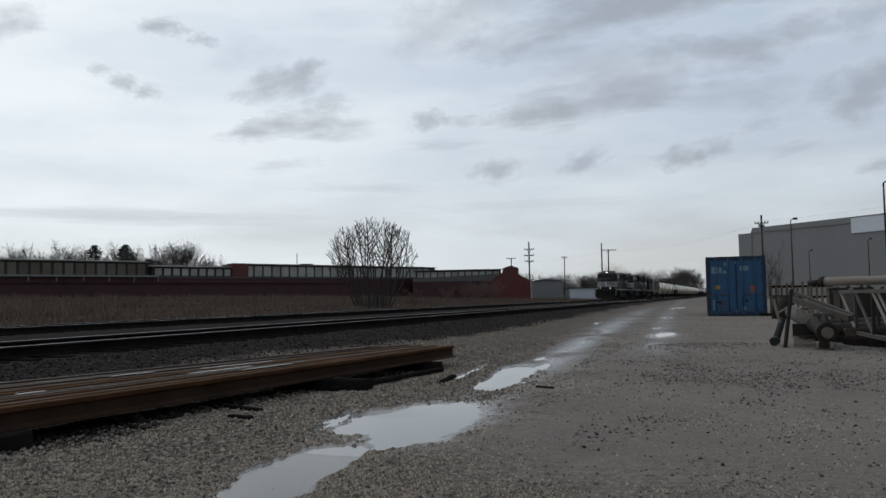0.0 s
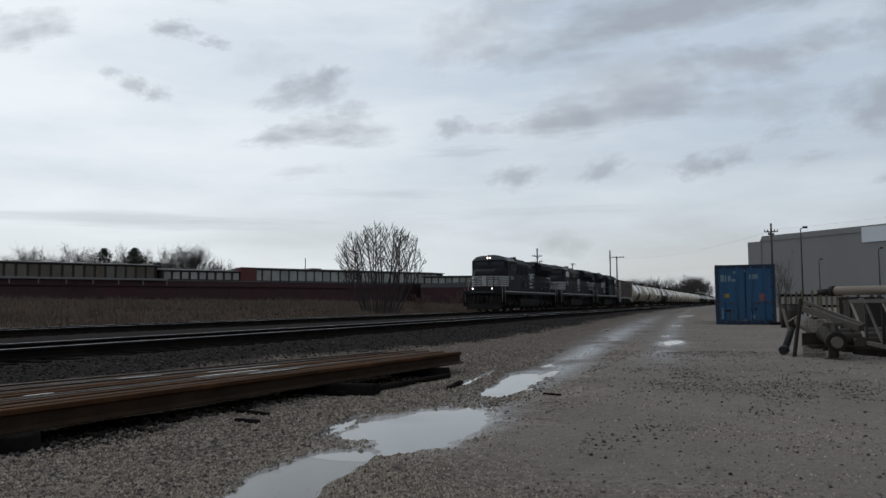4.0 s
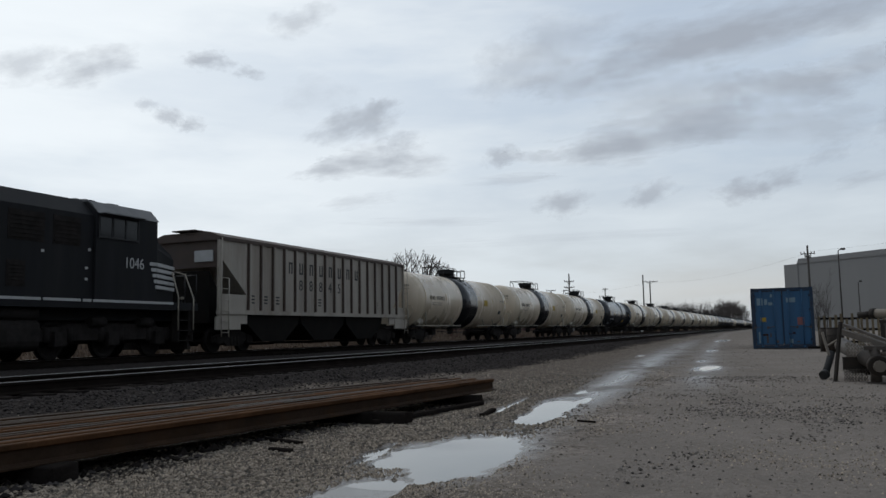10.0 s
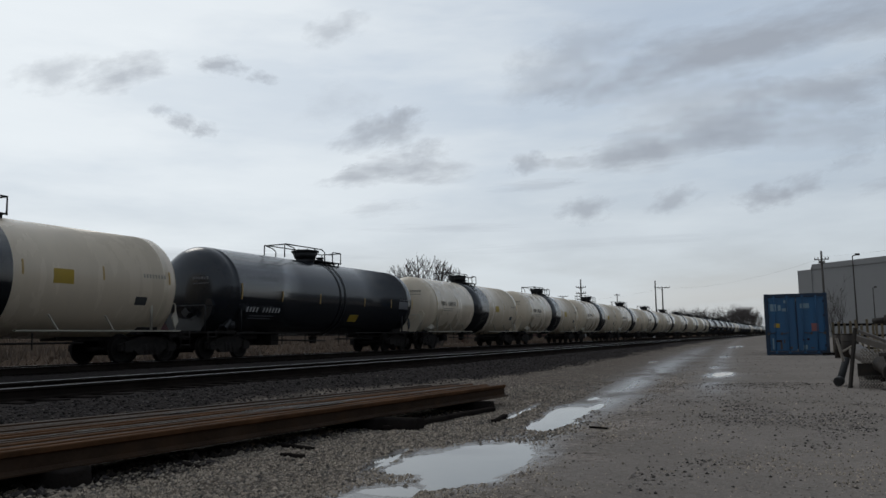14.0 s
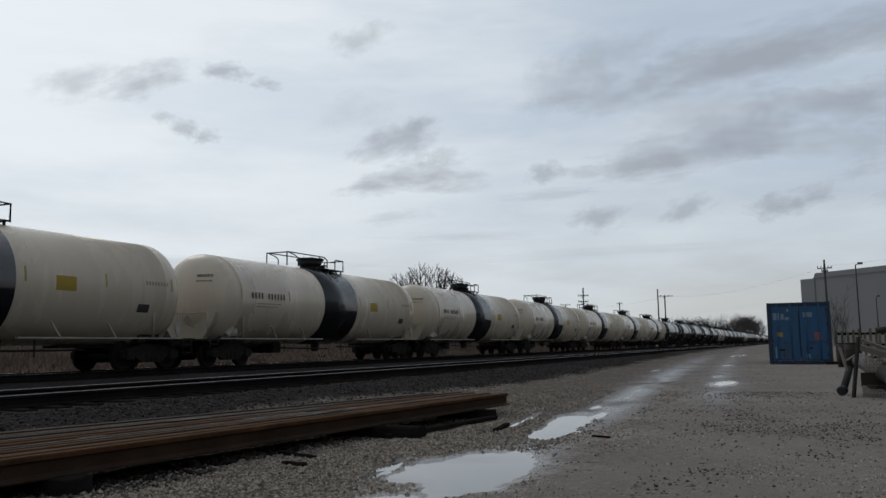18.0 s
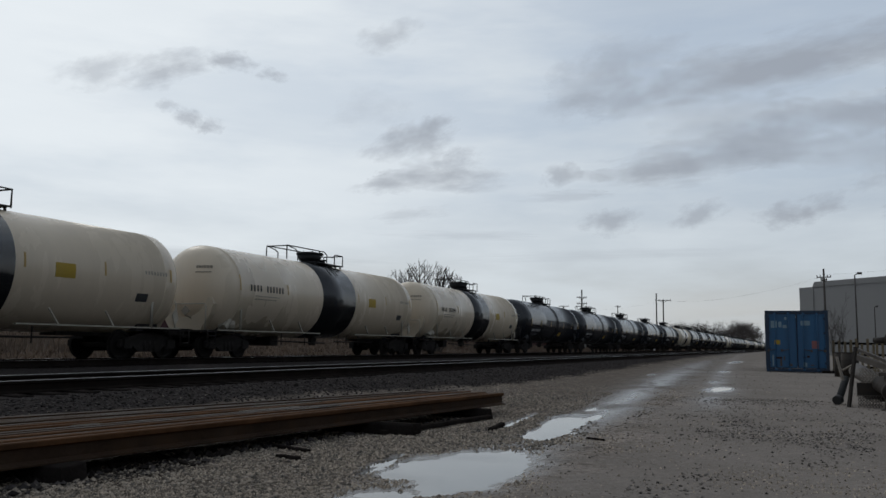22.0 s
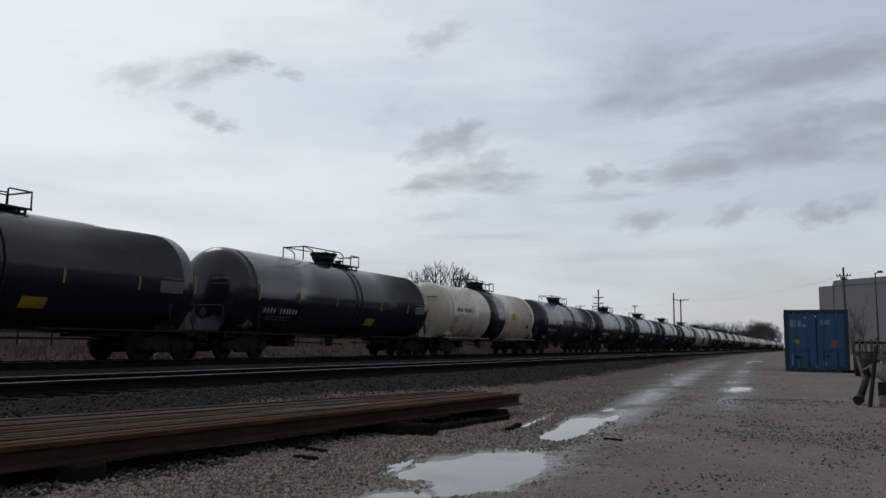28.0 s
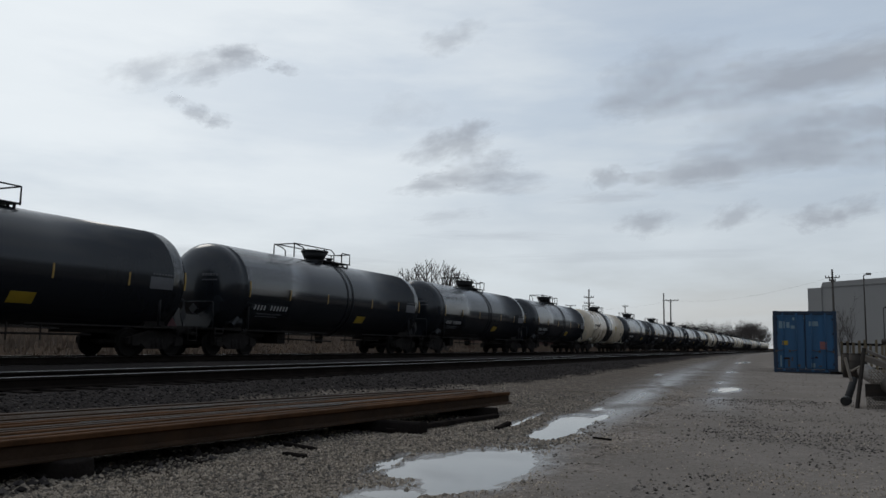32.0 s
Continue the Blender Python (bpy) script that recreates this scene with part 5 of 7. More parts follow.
        for f in ((0, 1, 4, 5), (1, 2, 3, 4), (0, 6, 7, 2, 1), (5, 4, 3, 8, 9), (2, 7, 8, 3), (0, 5, 9, 6), (6, 9, 8, 7)):
            bm.faces.new([v[i] for i in f])
        part("pilot", bm, M_RUN, car, "black pilot with plow blade")
        bm = bmesh.new()
        prism(bm, [(g(0.6), 1.42), (g(1.0), 1.42), (g(1.0), 1.58), (g(0.6), 1.58)], -1.0, 1.0)
        part("anticlimber", bm, M_LOCOROOF, car)
        shared("coupler", TRK["coupler"], car, pose(0, g(0.55), 0.05, 0, 0, 180 if g(0) < g(1) else 0))
        for s in (-0.7, -0.35, 0.4, 0.75):
            bm = bmesh.new()
            tube(bm, [(s, g(0.7), 1.3), (s + 0.03, g(0.45), 0.9), (s, g(0.4), 0.6)], 0.03, 5)
            part("air_hose", bm, M_RUBBER, car)
        for s in (-1, 1):
            bm = bmesh.new()
            for k in range(4):
                zz = 0.42 + k * 0.31
                bx(bm, s * 1.5 - 0.22, s * 1.5 + 0.06, min(g(1.05), g(1.75)), max(g(1.05), g(1.75)), zz, zz + 0.03)
            for a in (1.05, 1.75):
                bx(bm, s * 1.5 - 0.22, s * 1.5 + 0.06, g(a) - 0.02, g(a) + 0.02, 0.40, 1.5)
            pieces("step", bm, M_RUN, car)
            bm = bmesh.new()
            tube(bm, [(s * 1.56, g(1.02), 0.75), (s * 1.56, g(1.02), 1.75), (s * 1.3, g(1.15), 2.5), (s * 0.9, g(1.2), 2.6)], 0.024)
            part("grab_rail", bm, M_PALEBAR, car)
            bm = bmesh.new()
            tube(bm, [(s * 1.56, g(1.8), 0.75), (s * 1.56, g(1.8), 1.75), (s * 1.5, g(2.05), 2.5)], 0.024)
            part("grab_rail", bm, M_PALEBAR, car)
            bm = bmesh.new()
            tube(bm, [(s * 0.45, g(0.62), 1.58), (s * 0.45, g(0.62), 2.5), (s * 1.4, g(0.68), 2.5), (s * 1.4, g(0.68), 1.58)], 0.024)
            tube(bm, [(s * 0.9, g(0.65), 1.58), (s * 0.9, g(0.65), 2.5)], 0.02)
            part("end_railing", bm, M_HAND, car)
            bm = bmesh.new()
            rod(bm, (s * 0.80, g(0.72), 1.78), (s * 0.80, g(0.6), 1.78), 0.045, seg=12)
            part("ditch_light", bm, M_LAMP if (lamps and end == 0) else M_PALEBAR, car)
            bm = bmesh.new()
            bx(bm, s * 0.80 - 0.03, s * 0.80 + 0.03, g(0.72) - 0.03, g(0.72) + 0.03, 1.56, 1.72)
            part("lamp_bracket", bm, M_HAND, car)
    bm = bmesh.new()
    n = int((he - e1) / 1.42) + 1
    for s in (-1, 1):
        for k in range(n + 1):
            yy = e1 - 0.2 + k * (he + 0.6 - e1) / n
            tube(bm, [(s * 1.5, Y(yy), 1.58), (s * 1.5, Y(yy), 2.62)], 0.026, 5)
        tube(bm, [(s * 1.5, Y(e1 - 0.2), 2.62), (s * 1.5, Y(he + 0.4), 2.62)], 0.022, 5)
        tube(bm, [(s * 1.5, Y(e1 - 0.2), 2.1), (s * 1.5, Y(he + 0.4), 2.1)], 0.016, 5)
    part("side_railing", bm, M_HAND, car)
    return car


TRAIN_START, SPEED = 207.95, 17.0
cars = []
lead = loco(22.6, "2714", "black diesel locomotive with lit headlights and white stripes", lamps=True)
second = loco(22.9, "8118", "black diesel locomotive with tall boxy engine hood", boxy=True)
third = loco(23.0, "1046", "black diesel locomotive running long hood first", back=True)
hop = hopper_car()
for ob, yy, ky in ((lead, -80.2, 0.957), (second, -58.55, 0.939), (third, -37.0, 0.918)):
    ob.scale = (1.0, ky, 1.025 if ob == lead else 1.05)
    cars.append((ob, yy))
hop.scale = (1.0, 0.96, 1.0)
cars.append((hop, -16.15))
yy = 0.0
BLACKS = {4, 14, 15, 16, 17, 18, 20, 21, 22, 23, 24, 26, 27, 28, 29, 30, 32, 33, 34, 37, 38, 39, 42, 43}
READ = {2: "352917", 6: "352696", 10: "352641", 13: "352709"}
plain = {True: tank_car(True), False: tank_car(False)}
for w in (True, False):
    head_bars(plain[w], w)
used = set()
for k in range(1, 49):
    white = k not in BLACKS
    if white not in used:
        ob = plain[white]
        used.add(white)
    else:
        ob = copy_thing(plain[white], Matrix())
    cars.append((ob, yy))
    yy += TANK_L
numbered = {}
for k, (ob, y0) in enumerate(cars[4:], 1):
    white = k not in BLACKS
    if k in READ:
        number_text(ob, READ[k], white)
    elif white in numbered:
        c = numbered[white].copy()
        scene.collection.objects.link(c)
        c.parent = ob
    else:
        numbered[white] = number_bars(ob, white)


def motions():
    times = [0, 0.1] + [1.0 * k for k in range(1, 32)] + [31.9, 32]
    for ob, y0 in cars:
        walk(ob, [(t, pose(TRACK_FAR, TRAIN_START + y0 - SPEED * t, RAIL_TOP)) for t in times])
    # the exhaust rises, hangs back and spreads
    drift = ((0, 0, 141, 5.2), (1, 0, 124, 5.4), (2, 0, 107, 5.9), (3, 0, 104.5, 7.2), (4, 0, 93, 7.5), (5, 0, 81, 7.8), (6, 0, 68, 8.0), (7, -22, 82, 7.6), (8, -50, 96, 6.0), (10, -85, 112, 4.0), (32, -88, 113, 4.0))
    for ob, side, lift in puffs:
        walk(ob, [(t, pose(TRACK_FAR + x + side * (0.5 + 0.5 * max(0, min(t, 7) - 2)), y + side * 0.8, z + lift * (1 + 0.3 * min(t, 6)), 0, 0, -76)) for t, x, y, z in drift])
    for ob, az, el, d_az, d_el, lean in clouds:
        walk(ob, [(t, sky_pose(az + d_az * t / 32, el + d_el * t / 32) @ pose(0, 0, 0, 0, 0, -lean)) for t in times])
# ---- blue container ----
def container(at):
    c = thing("shipping_container", "faded blue steel shipping container with rust-scarred doors", "container", at=at)
    W, H, LN = 2.44, 2.59, 6.06
    for s in (-1, 1):
        bm = bmesh.new()
        bx(bm, s * (W / 2 - 0.06) - 0.06, s * (W / 2 - 0.06) + 0.06, 0, 0.14, 0.02, H)
        bx(bm, s * (W / 2 - 0.06) - 0.06, s * (W / 2 - 0.06) + 0.06, LN - 0.14, LN, 0.02, H)
        pieces("corner_post", bm, M_BLUEDK, c)
        bm = bmesh.new()
        n, y = 22, 0.14
        st = (LN - 0.28) / n
        out = []
        for k in range(n):
            d = 0.0 if k % 2 else 0.036
            out += [(s * (W / 2 - 0.02 - d), y + k * st + 0.04), (s * (W / 2 - 0.02 - d), y + (k + 1) * st - 0.04)]
        lo = [bm.verts.new((a, b, 0.16)) for a, b in out]
        hi = [bm.verts.new((a, b, H - 0.1)) for a, b in out]
        lo2 = [bm.verts.new((a - s * 0.01, b, 0.16)) for a, b in out]
        hi2 = [bm.verts.new((a - s * 0.01, b, H - 0.1)) for a, b in out]
        for i in range(len(out) - 1):
            bm.faces.new((lo[i], lo[i + 1], hi[i + 1], hi[i]))
            bm.faces.new((lo2[i], lo2[i + 1], hi2[i + 1], hi2[i]))
        part("side_panel", bm, M_BLUE, c)
        bm = bmesh.new()
        bx(bm, s * (W / 2 - 0.05) - 0.05, s * (W / 2 - 0.05) + 0.05, 0.14, LN - 0.14, 0.02, 0.17)
        bx(bm, s * (W / 2 - 0.04) - 0.04, s * (W / 2 - 0.04) + 0.04, 0.14, LN - 0.14, H - 0.11, H - 0.01)
        pieces("side_rail", bm, M_BLUEDK, c)
        for yy in (0.0, LN - 0.18):
            for zz in (0.0, H - 0.12):
                bm = bmesh.new()
                bx(bm, s * (W / 2 - 0.08) - 0.083, s * (W / 2 - 0.08) + 0.083, yy - 0.006, yy + 0.18, zz, zz + 0.122)
                part("corner_casting", bm, M_BLUEDK, c)
    bm = bmesh.new()
    bx(bm, -W / 2 + 0.12, W / 2 - 0.12, 0.0, 0.1, H - 0.13, H - 0.004)
    bx(bm, -W / 2 + 0.12, W / 2 - 0.12, 0.0, 0.1, 0.03, 0.16)
    pieces("door_frame", bm, M_BLUEDK, c)
    bm = bmesh.new()
    bx(bm, -W / 2 + 0.05, W / 2 - 0.05, 0.1, LN - 0.1, H - 0.05, H - 0.012)
    part("roof", bm, M_BLUE, c)
    bm = bmesh.new()
    bx(bm, -W / 2 + 0.1, W / 2 - 0.1, LN - 0.08, LN - 0.04, 0.15, H - 0.1)
    part("end_panel", bm, M_BLUE, c)
    for s in (-1, 1):
        x0, x1 = (0.008, W / 2 - 0.125) if s > 0 else (-W / 2 + 0.125, -0.008)
        bm = bmesh.new()
        bx(bm, x0, x1, 0.045, 0.09, 0.165, H - 0.135)
        w = (x1 - x0) / 3
        for k in range(3):
            bx(bm, x0 + k * w + 0.06, x0 + (k + 1) * w - 0.06, 0.03, 0.046, 0.26, H - 0.24)
        door = part("door", bm, M_BLUE, c)
        bm = bmesh.new()
        for zz in (0.17, H - 0.15):
            bx(bm, x0 + 0.01, x1 - 0.01, 0.034, 0.048, zz, zz + 0.02)
        bx(bm, x0 if s < 0 else x0, x0 + 0.02, 0.02, 0.05, 0.17, H - 0.14)
        part("gasket", bm, M_RUBBER, door)
        for k in (0.24, 0.72):
            x = x0 + (x1 - x0) * k
            bm = bmesh.new()
            rod(bm, (x, 0.005, 0.1), (x, 0.005, H - 0.07), 0.018, seg=8)
            for zz in (0.12, 0.7, 1.5, H - 0.15):
                bx(bm, x - 0.05, x + 0.05, -0.012, 0.046, zz - 0.04, zz + 0.04)
            part("lock_bar", bm, M_BLUE, door)
            bm = bmesh.new()
            rod(bm, (x, -0.01, 0.95), (x + s * 0.30, -0.02, 0.90), 0.014, seg=6)
            bx(bm, x + s * 0.28 - 0.04, x + s * 0.28 + 0.04, -0.03, 0.046, 0.86, 0.96)
            part("door_handle", bm, M_GREYSTEEL, door)
        for zz in (0.35, 0.95, 1.6, 2.2):
            bm = bmesh.new()
            xx = x1 if s > 0 else x0
            bx(bm, xx - 0.06, xx + 0.06, -0.004, 0.046, zz, zz + 0.09)
            part("hinge", bm, M_BLUEDK, door)
        # worn stickers and scars
        if s < 0:
            marks = ((0.10, 0.34, 1.86, 2.16, M_STICKER), (0.40, 0.52, 1.88, 2.12, M_STICKER), (0.56, 0.72, 1.85, 1.98, M_STICKER), (0.64, 0.72, 2.2, 2.32, M_STICKER), (0.22, 0.44, 1.16, 1.34, M_YELLOW), (0.12, 0.18, 0.25, 0.72, M_STICKER), (0.24, 0.50, 0.56, 0.64, M_RUSTDK), (0.42, 0.50, 0.25, 0.55, M_GREYSTEEL), (0.56, 0.62, 0.5, 0.66, M_GREYSTEEL), (0.76, 0.9, 0.26, 0.36, M_GREYSTEEL))
        else:
            marks = ((0.16, 0.52, 1.96, 2.16, M_STICKER), (0.56, 0.82, 1.0, 1.32, M_SCAR), (0.2, 0.30, 0.6, 0.75, M_RUSTDK), (0.36, 0.46, 0.62, 0.7, M_RUSTDK), (0.22, 0.36, 0.24, 0.42, M_STICKER), (0.5, 0.62, 0.28, 0.33, M_GREYSTEEL))
        for a, b, z0, z1, m in marks:
            bm = bmesh.new()
            bx(bm, x0 + a, x0 + b, 0.024, 0.032, z0, z1)
            part("sticker" if m in (M_STICKER, M_YELLOW, M_SCAR) else "paint_scar", bm, m, door)
    return c


M_SCAR = pbr("faded_red_mark", (0.20, 0.075, 0.07), 0.6, var=0.3)
container(pose(0.04, 37.0, 0.0, 0, 0, 2.0))
bm = bmesh.new()
bx(bm, 0.95, 1.45, 36.7, 36.9, -0.04, 0.10)
tagged(part("timber", bm, M_TIMBER), "short dark timber lying beside the blue container", "timber")

# ---- unseen plain wall added behind the camera to block low sky light ----
bm = bmesh.new()
bx(bm, 24, 25, -90, 62, -0.3, 11)
tagged(part("wall_east", bm, M_SIDING), "unseen plain grey wall added to block low sky light", "wall", kind="structure")

# ---- warehouse ----
wh = thing("warehouse", "large grey metal-clad warehouse with a pale upper panel", "warehouse", at=pose(3.05, 149.6, 0, 0, 0, -42.7))
bm = bmesh.new()
bx(bm, 0, 62, 0, 45, 0, 11.6)
part("wall", bm, M_SIDING, wh)
bm = bmesh.new()
extrude_y(bm, [(-0.15, 11.5), (0.3, 12.35), (62, 12.6), (62, 11.5)], -0.12, 45)
part("roof", bm, M_SIDING, wh)
bm = bmesh.new()
prism(bm, [(-0.1, 0), (-0.1, 11.5), (0.0, 11.5), (0.0, 0)], -2.9, 0)
bx(bm, -2.9, 0.0, 0.0, 20, 0, 10.4)
part("annex", bm, M_SIDING, wh)
bm = bmesh.new()
bx(bm, 19.2, 60, -0.16, -0.02, 9.9, 12.2)
part("upper_panel", bm, M_SIDINGLT, wh, "pale translucent panel")
for k in range(21):
    bm = bmesh.new()
    bx(bm, k * 3.0 - 0.03, k * 3.0 + 0.03, -0.006, 0.0, 0, 9.85 if k * 3 > 18 else 11.5)
    part("seam", bm, M_SIDING, wh)
bm = bmesh.new()
bx(bm, 0, 62, -0.08, 0.0, 0, 1.9)
part("base_band", bm, M_SIDING, wh)

# ---- brick mill ----
mill = thing("mill_building", "long dark red brick mill with glazed roof monitors", "factory", at=pose(-86.4, 75.0, 0.0, 0, 0, -27.1))
bm = bmesh.new()
bx(bm, -18, 0, -60, 77.3, 0, 4.7)
part("wall", bm, M_BRICK, mill)
bm = bmesh.new()
bx(bm, -18, 0.15, -60, 77.3, 4.7, 4.85)
part("roof", bm, M_ROOF, mill)
bm = bmesh.new()
bx(bm, 0.0, 0.25, -60, 77.3, 3.9, 4.6)
part("cornice", bm, M_BRICK, mill)
bm = bmesh.new()
bx(bm, 0.1, 0.7, -60, 20.1, 4.72, 4.98)
part("gutter", bm, M_PALETRIM, mill)
for k in range(23):
    bm = bmesh.new()
    bx(bm, 0.5, 0.62, 19.95 - k * 3.38, 20.07 - k * 3.38, 4.1, 4.72)
    part("gutter_bracket", bm, M_PALETRIM, mill)
for k in range(32):
    bm = bmesh.new()
    bx(bm, -0.02, 0.05, -54 + k * 4.0, -51.4 + k * 4.0, 1.6, 3.6)
    part("wall_window", bm, M_BRICK, mill)
for y0, y1, z0, z1, w, gap, x in ((-60, 20.5, 4.85, 7.0, 1.06, 0.37, -4.0), (20.8, 33.2, 4.85, 6.35, 0.98, 0.40, -3.0), (36.0, 77.2, 4.85, 6.95, 1.33, 0.32, -4.0)):
    bm = bmesh.new()
    bx(bm, x - 7, x, y0, y1, z0, z1)
    mon = part("roof_monitor", bm, M_MULL, mill)
    bm = bmesh.new()
    extrude_y(bm, [(x - 7.3, z1), (x + 0.35, z1 - 0.02), (x + 0.35, z1 + 0.1), (x - 3.5, z1 + 0.4), (x - 7.3, z1 + 0.1)], y0 - 0.2, y1 + 0.2)
    part("monitor_roof", bm, M_ROOF, mon)
    y = y0 + 0.3
    while y + w < y1:
        bm = bmesh.new()
        bx(bm, x - 0.02, x + 0.05, y, y + w, z0 + 0.25, z1 - 0.22)
        part("window_pane", bm, M_PANETAN if y0 < -50 else M_PANE, mon)
        y += w + gap
bm = bmesh.new()
bx(bm, -4.5, -2.4, 33.27, 35.95, 4.8, 7.05)
part("brick_tower", bm, M_BRICKLT, mill)
bm = bmesh.new()
rod(bm, (-6, 47.2, 6.9), (-6, 47.2, 9.1), 0.07, seg=6)
part("vent_pipe", bm, M_MULL, mill)
bm = bmesh.new()
bx(bm, -6.5, -5, 47.9, 49.8, 7.0, 7.35)
part("roof_vent", bm, M_BRICKLT, mill)

wing = thing("mill_gable_wing", "red brick gable wing with stepped parapet and glazed roof", "factory", at=pose(-39.9, 134.6, 0, 0, 0, 20.0))
bm = bmesh.new()
prism(bm, [(0, 0), (6.6, 0), (6.6, 3.7), (4.6, 5.1), (4.6, 6.1), (3.3, 6.6), (1.8, 6.1), (1.8, 5.4), (0, 4.2)], -0.35, 0)
wall_ob = part("gable_wall", bm, M_BRICKLT, wing)
wall_ob.matrix_local = pose(0, 0, 0, 0, 0, -90) @ pose(0, 0, 0)
bm = bmesh.new()
bx(bm, -14, 6.5, 0.4, 14, 0, 4.0)
part("wall", bm, M_BRICK, wing)
bm = bmesh.new()
extrude_y(bm, [(-14, 3.9), (6.5, 3.9), (4.4, 5.0), (1.8, 5.2), (-14, 4.6)], 0.45, 14)
part("roof", bm, M_ROOF, wing)
bm = bmesh.new()
bx(bm, -13.5, 1.6, 1.2, 8, 4.4, 5.9)
mon = part("roof_monitor", bm, M_MULL, wing)
for k in range(12):
    bm = bmesh.new()
    bx(bm, -13.2 + k * 1.22, -12.2 + k * 1.22, 1.14, 1.2, 4.75, 5.65)
    part("window_pane", bm, M_PANE, mon)
bm = bmesh.new()
bx(bm, -13.9, 1.7, 0.9, 8.2, 5.9, 6.05)
part("monitor_roof", bm, M_ROOF, mon)

sh = thing("metal_shed", "low pale metal shed beyond the tracks", "shed", at=pose(-40.7, 166.2, 0, 0, 0, 20.6))
bm = bmesh.new()
bx(bm, 0, 6.8, 0, 10, 0, 4.3)
part("wall", bm, M_SIDING, sh)
bm = bmesh.new()
extrude_y(bm, [(-0.2, 4.3), (7.0, 4.3), (3.4, 4.9)], -0.2, 10.2)
part("roof", bm, M_ROOF, sh)
sh = thing("white_shed", "small white flat-roofed shed beyond the tracks", "shed", at=pose(-33.0, 169.0, 0, 0, 0, 20.6))
bm = bmesh.new()
bx(bm, 0, 6.5, 0, 6, 0, 2.6)
part("wall", bm, M_SIDINGLT, sh)
bm = bmesh.new()
bx(bm, -0.2, 6.7, -0.2, 6.2, 2.6, 2.8)
part("roof", bm, M_ROOF, sh)


# ---- poles, wires, lamps ----
def utility_pole(x, y, h, arms, label="tall wooden utility pole with cross-arms and insulators"):
    p = thing("utility_pole", label, "utility pole", "utility poles", at=pose(x, y, float(ground_z(x, y)) - 0.3))
    bm = bmesh.new()
    rod(bm, (0, 0, 0), (0, 0, h), 0.17, 0.12, seg=10)
    part("pole", bm, M_POLE, p)
    for z, w, turn in arms:
        bm = bmesh.new()
        c, s = math.cos(turn), math.sin(turn)
        rod(bm, (-w * c, -w * s, z), (w * c, w * s, z), 0.07, seg=5)
        rod(bm, (-w * 0.5 * c, -w * 0.5 * s, z), (0, 0, z - 0.5), 0.03, seg=4)
        rod(bm, (w * 0.5 * c, w * 0.5 * s, z), (0, 0, z - 0.5), 0.03, seg=4)
        arm = part("cross_arm", bm, M_POLE, p)
        for k in (-0.95, -0.5, 0.5, 0.95):
            bm = bmesh.new()
            rod(bm, (w * k * c, w * k * s, z), (w * k * c, w * k * s, z + 0.28), 0.06, seg=6)
            part("insulator", bm, M_GREYSTEEL, arm)
    return p


utility_pole(-36.1, 146.2, 11.1, ((9.6, 0.9, 0.3), (8.5, 0.9, 0.3), (7.4, 0.8, 0.3)))
utility_pole(-26.4, 170.9, 12.2, ())
utility_pole(-25.1, 171.5, 11.0, ((10.8, 1.6, 0.3),))
utility_pole(-52.4, 193.6, 10.0, ((9.8, 1.2, 0.3),))
utility_pole(-45.9, 227.8, 12.0, ((11.6, 0.8, 0.3),))
utility_pole(3.65, 115.8, 11.8, ((10.7, 0.85, 0.0), (10.25, 0.6, 0.9)))


def street_lamp(x, y, h, arm=0.6):
    p = thing("street_lamp", "slender dark steel yard lamp with a small head", "lamp post", "yard lamps", at=pose(x, y, float(ground_z(x, y)) - 0.1))
    bm = bmesh.new()
    rod(bm, (0, 0, 0), (0, 0, h), 0.09, 0.06, seg=8)
    part("post", bm, M_MULL, p)
    bm = bmesh.new()
    rod(bm, (0, 0, h), (arm * 0.6, 0, h + 0.18), 0.05, seg=6)
    part("arm", bm, M_MULL, p)
    bm = bmesh.new()
    prism(bm, [(-0.16, h + 0.06), (0.16, h + 0.06), (0.12, h + 0.28), (-0.12, h + 0.28)], arm * 0.4, arm * 1.2)
    part("lamp_head", bm, M_MULL, p)


street_lamp(6.13, 97.65, 9.2)
street_lamp(10.37, 65.1, 8.9)
street_lamp(10.6, 131.4, 7.2, 0.4)
street_lamp(16.6, 117.6, 7.8, 0.4)


def cable(a, b, sag, r=0.007):
    bm = bmesh.new()
    a, b = Vector(a), Vector(b)
    pts = [a.lerp(b, i / 12) - Vector((0, 0, sag * 4 * (i / 12) * (1 - i / 12))) for i in range(13)]
    tube(bm, pts, r, 4)
    tagged(part("overhead_cable", bm, M_WIRE), "thin black overhead cable strung between utility poles", "cable", "overhead cables", "structure")


cable((-25.1, 171.5, 10.6), (3.65, 115.8, 10.5), 1.2)
cable((-25.1, 171.5, 10.6), (-52.4, 193.6, 9.8), 0.8)
cable((-36.1, 146.2, 9.5), (-52.4, 193.6, 9.7), 0.8)
cable((3.65, 115.8, 10.7), (40, 60, 11.5), 1.0)


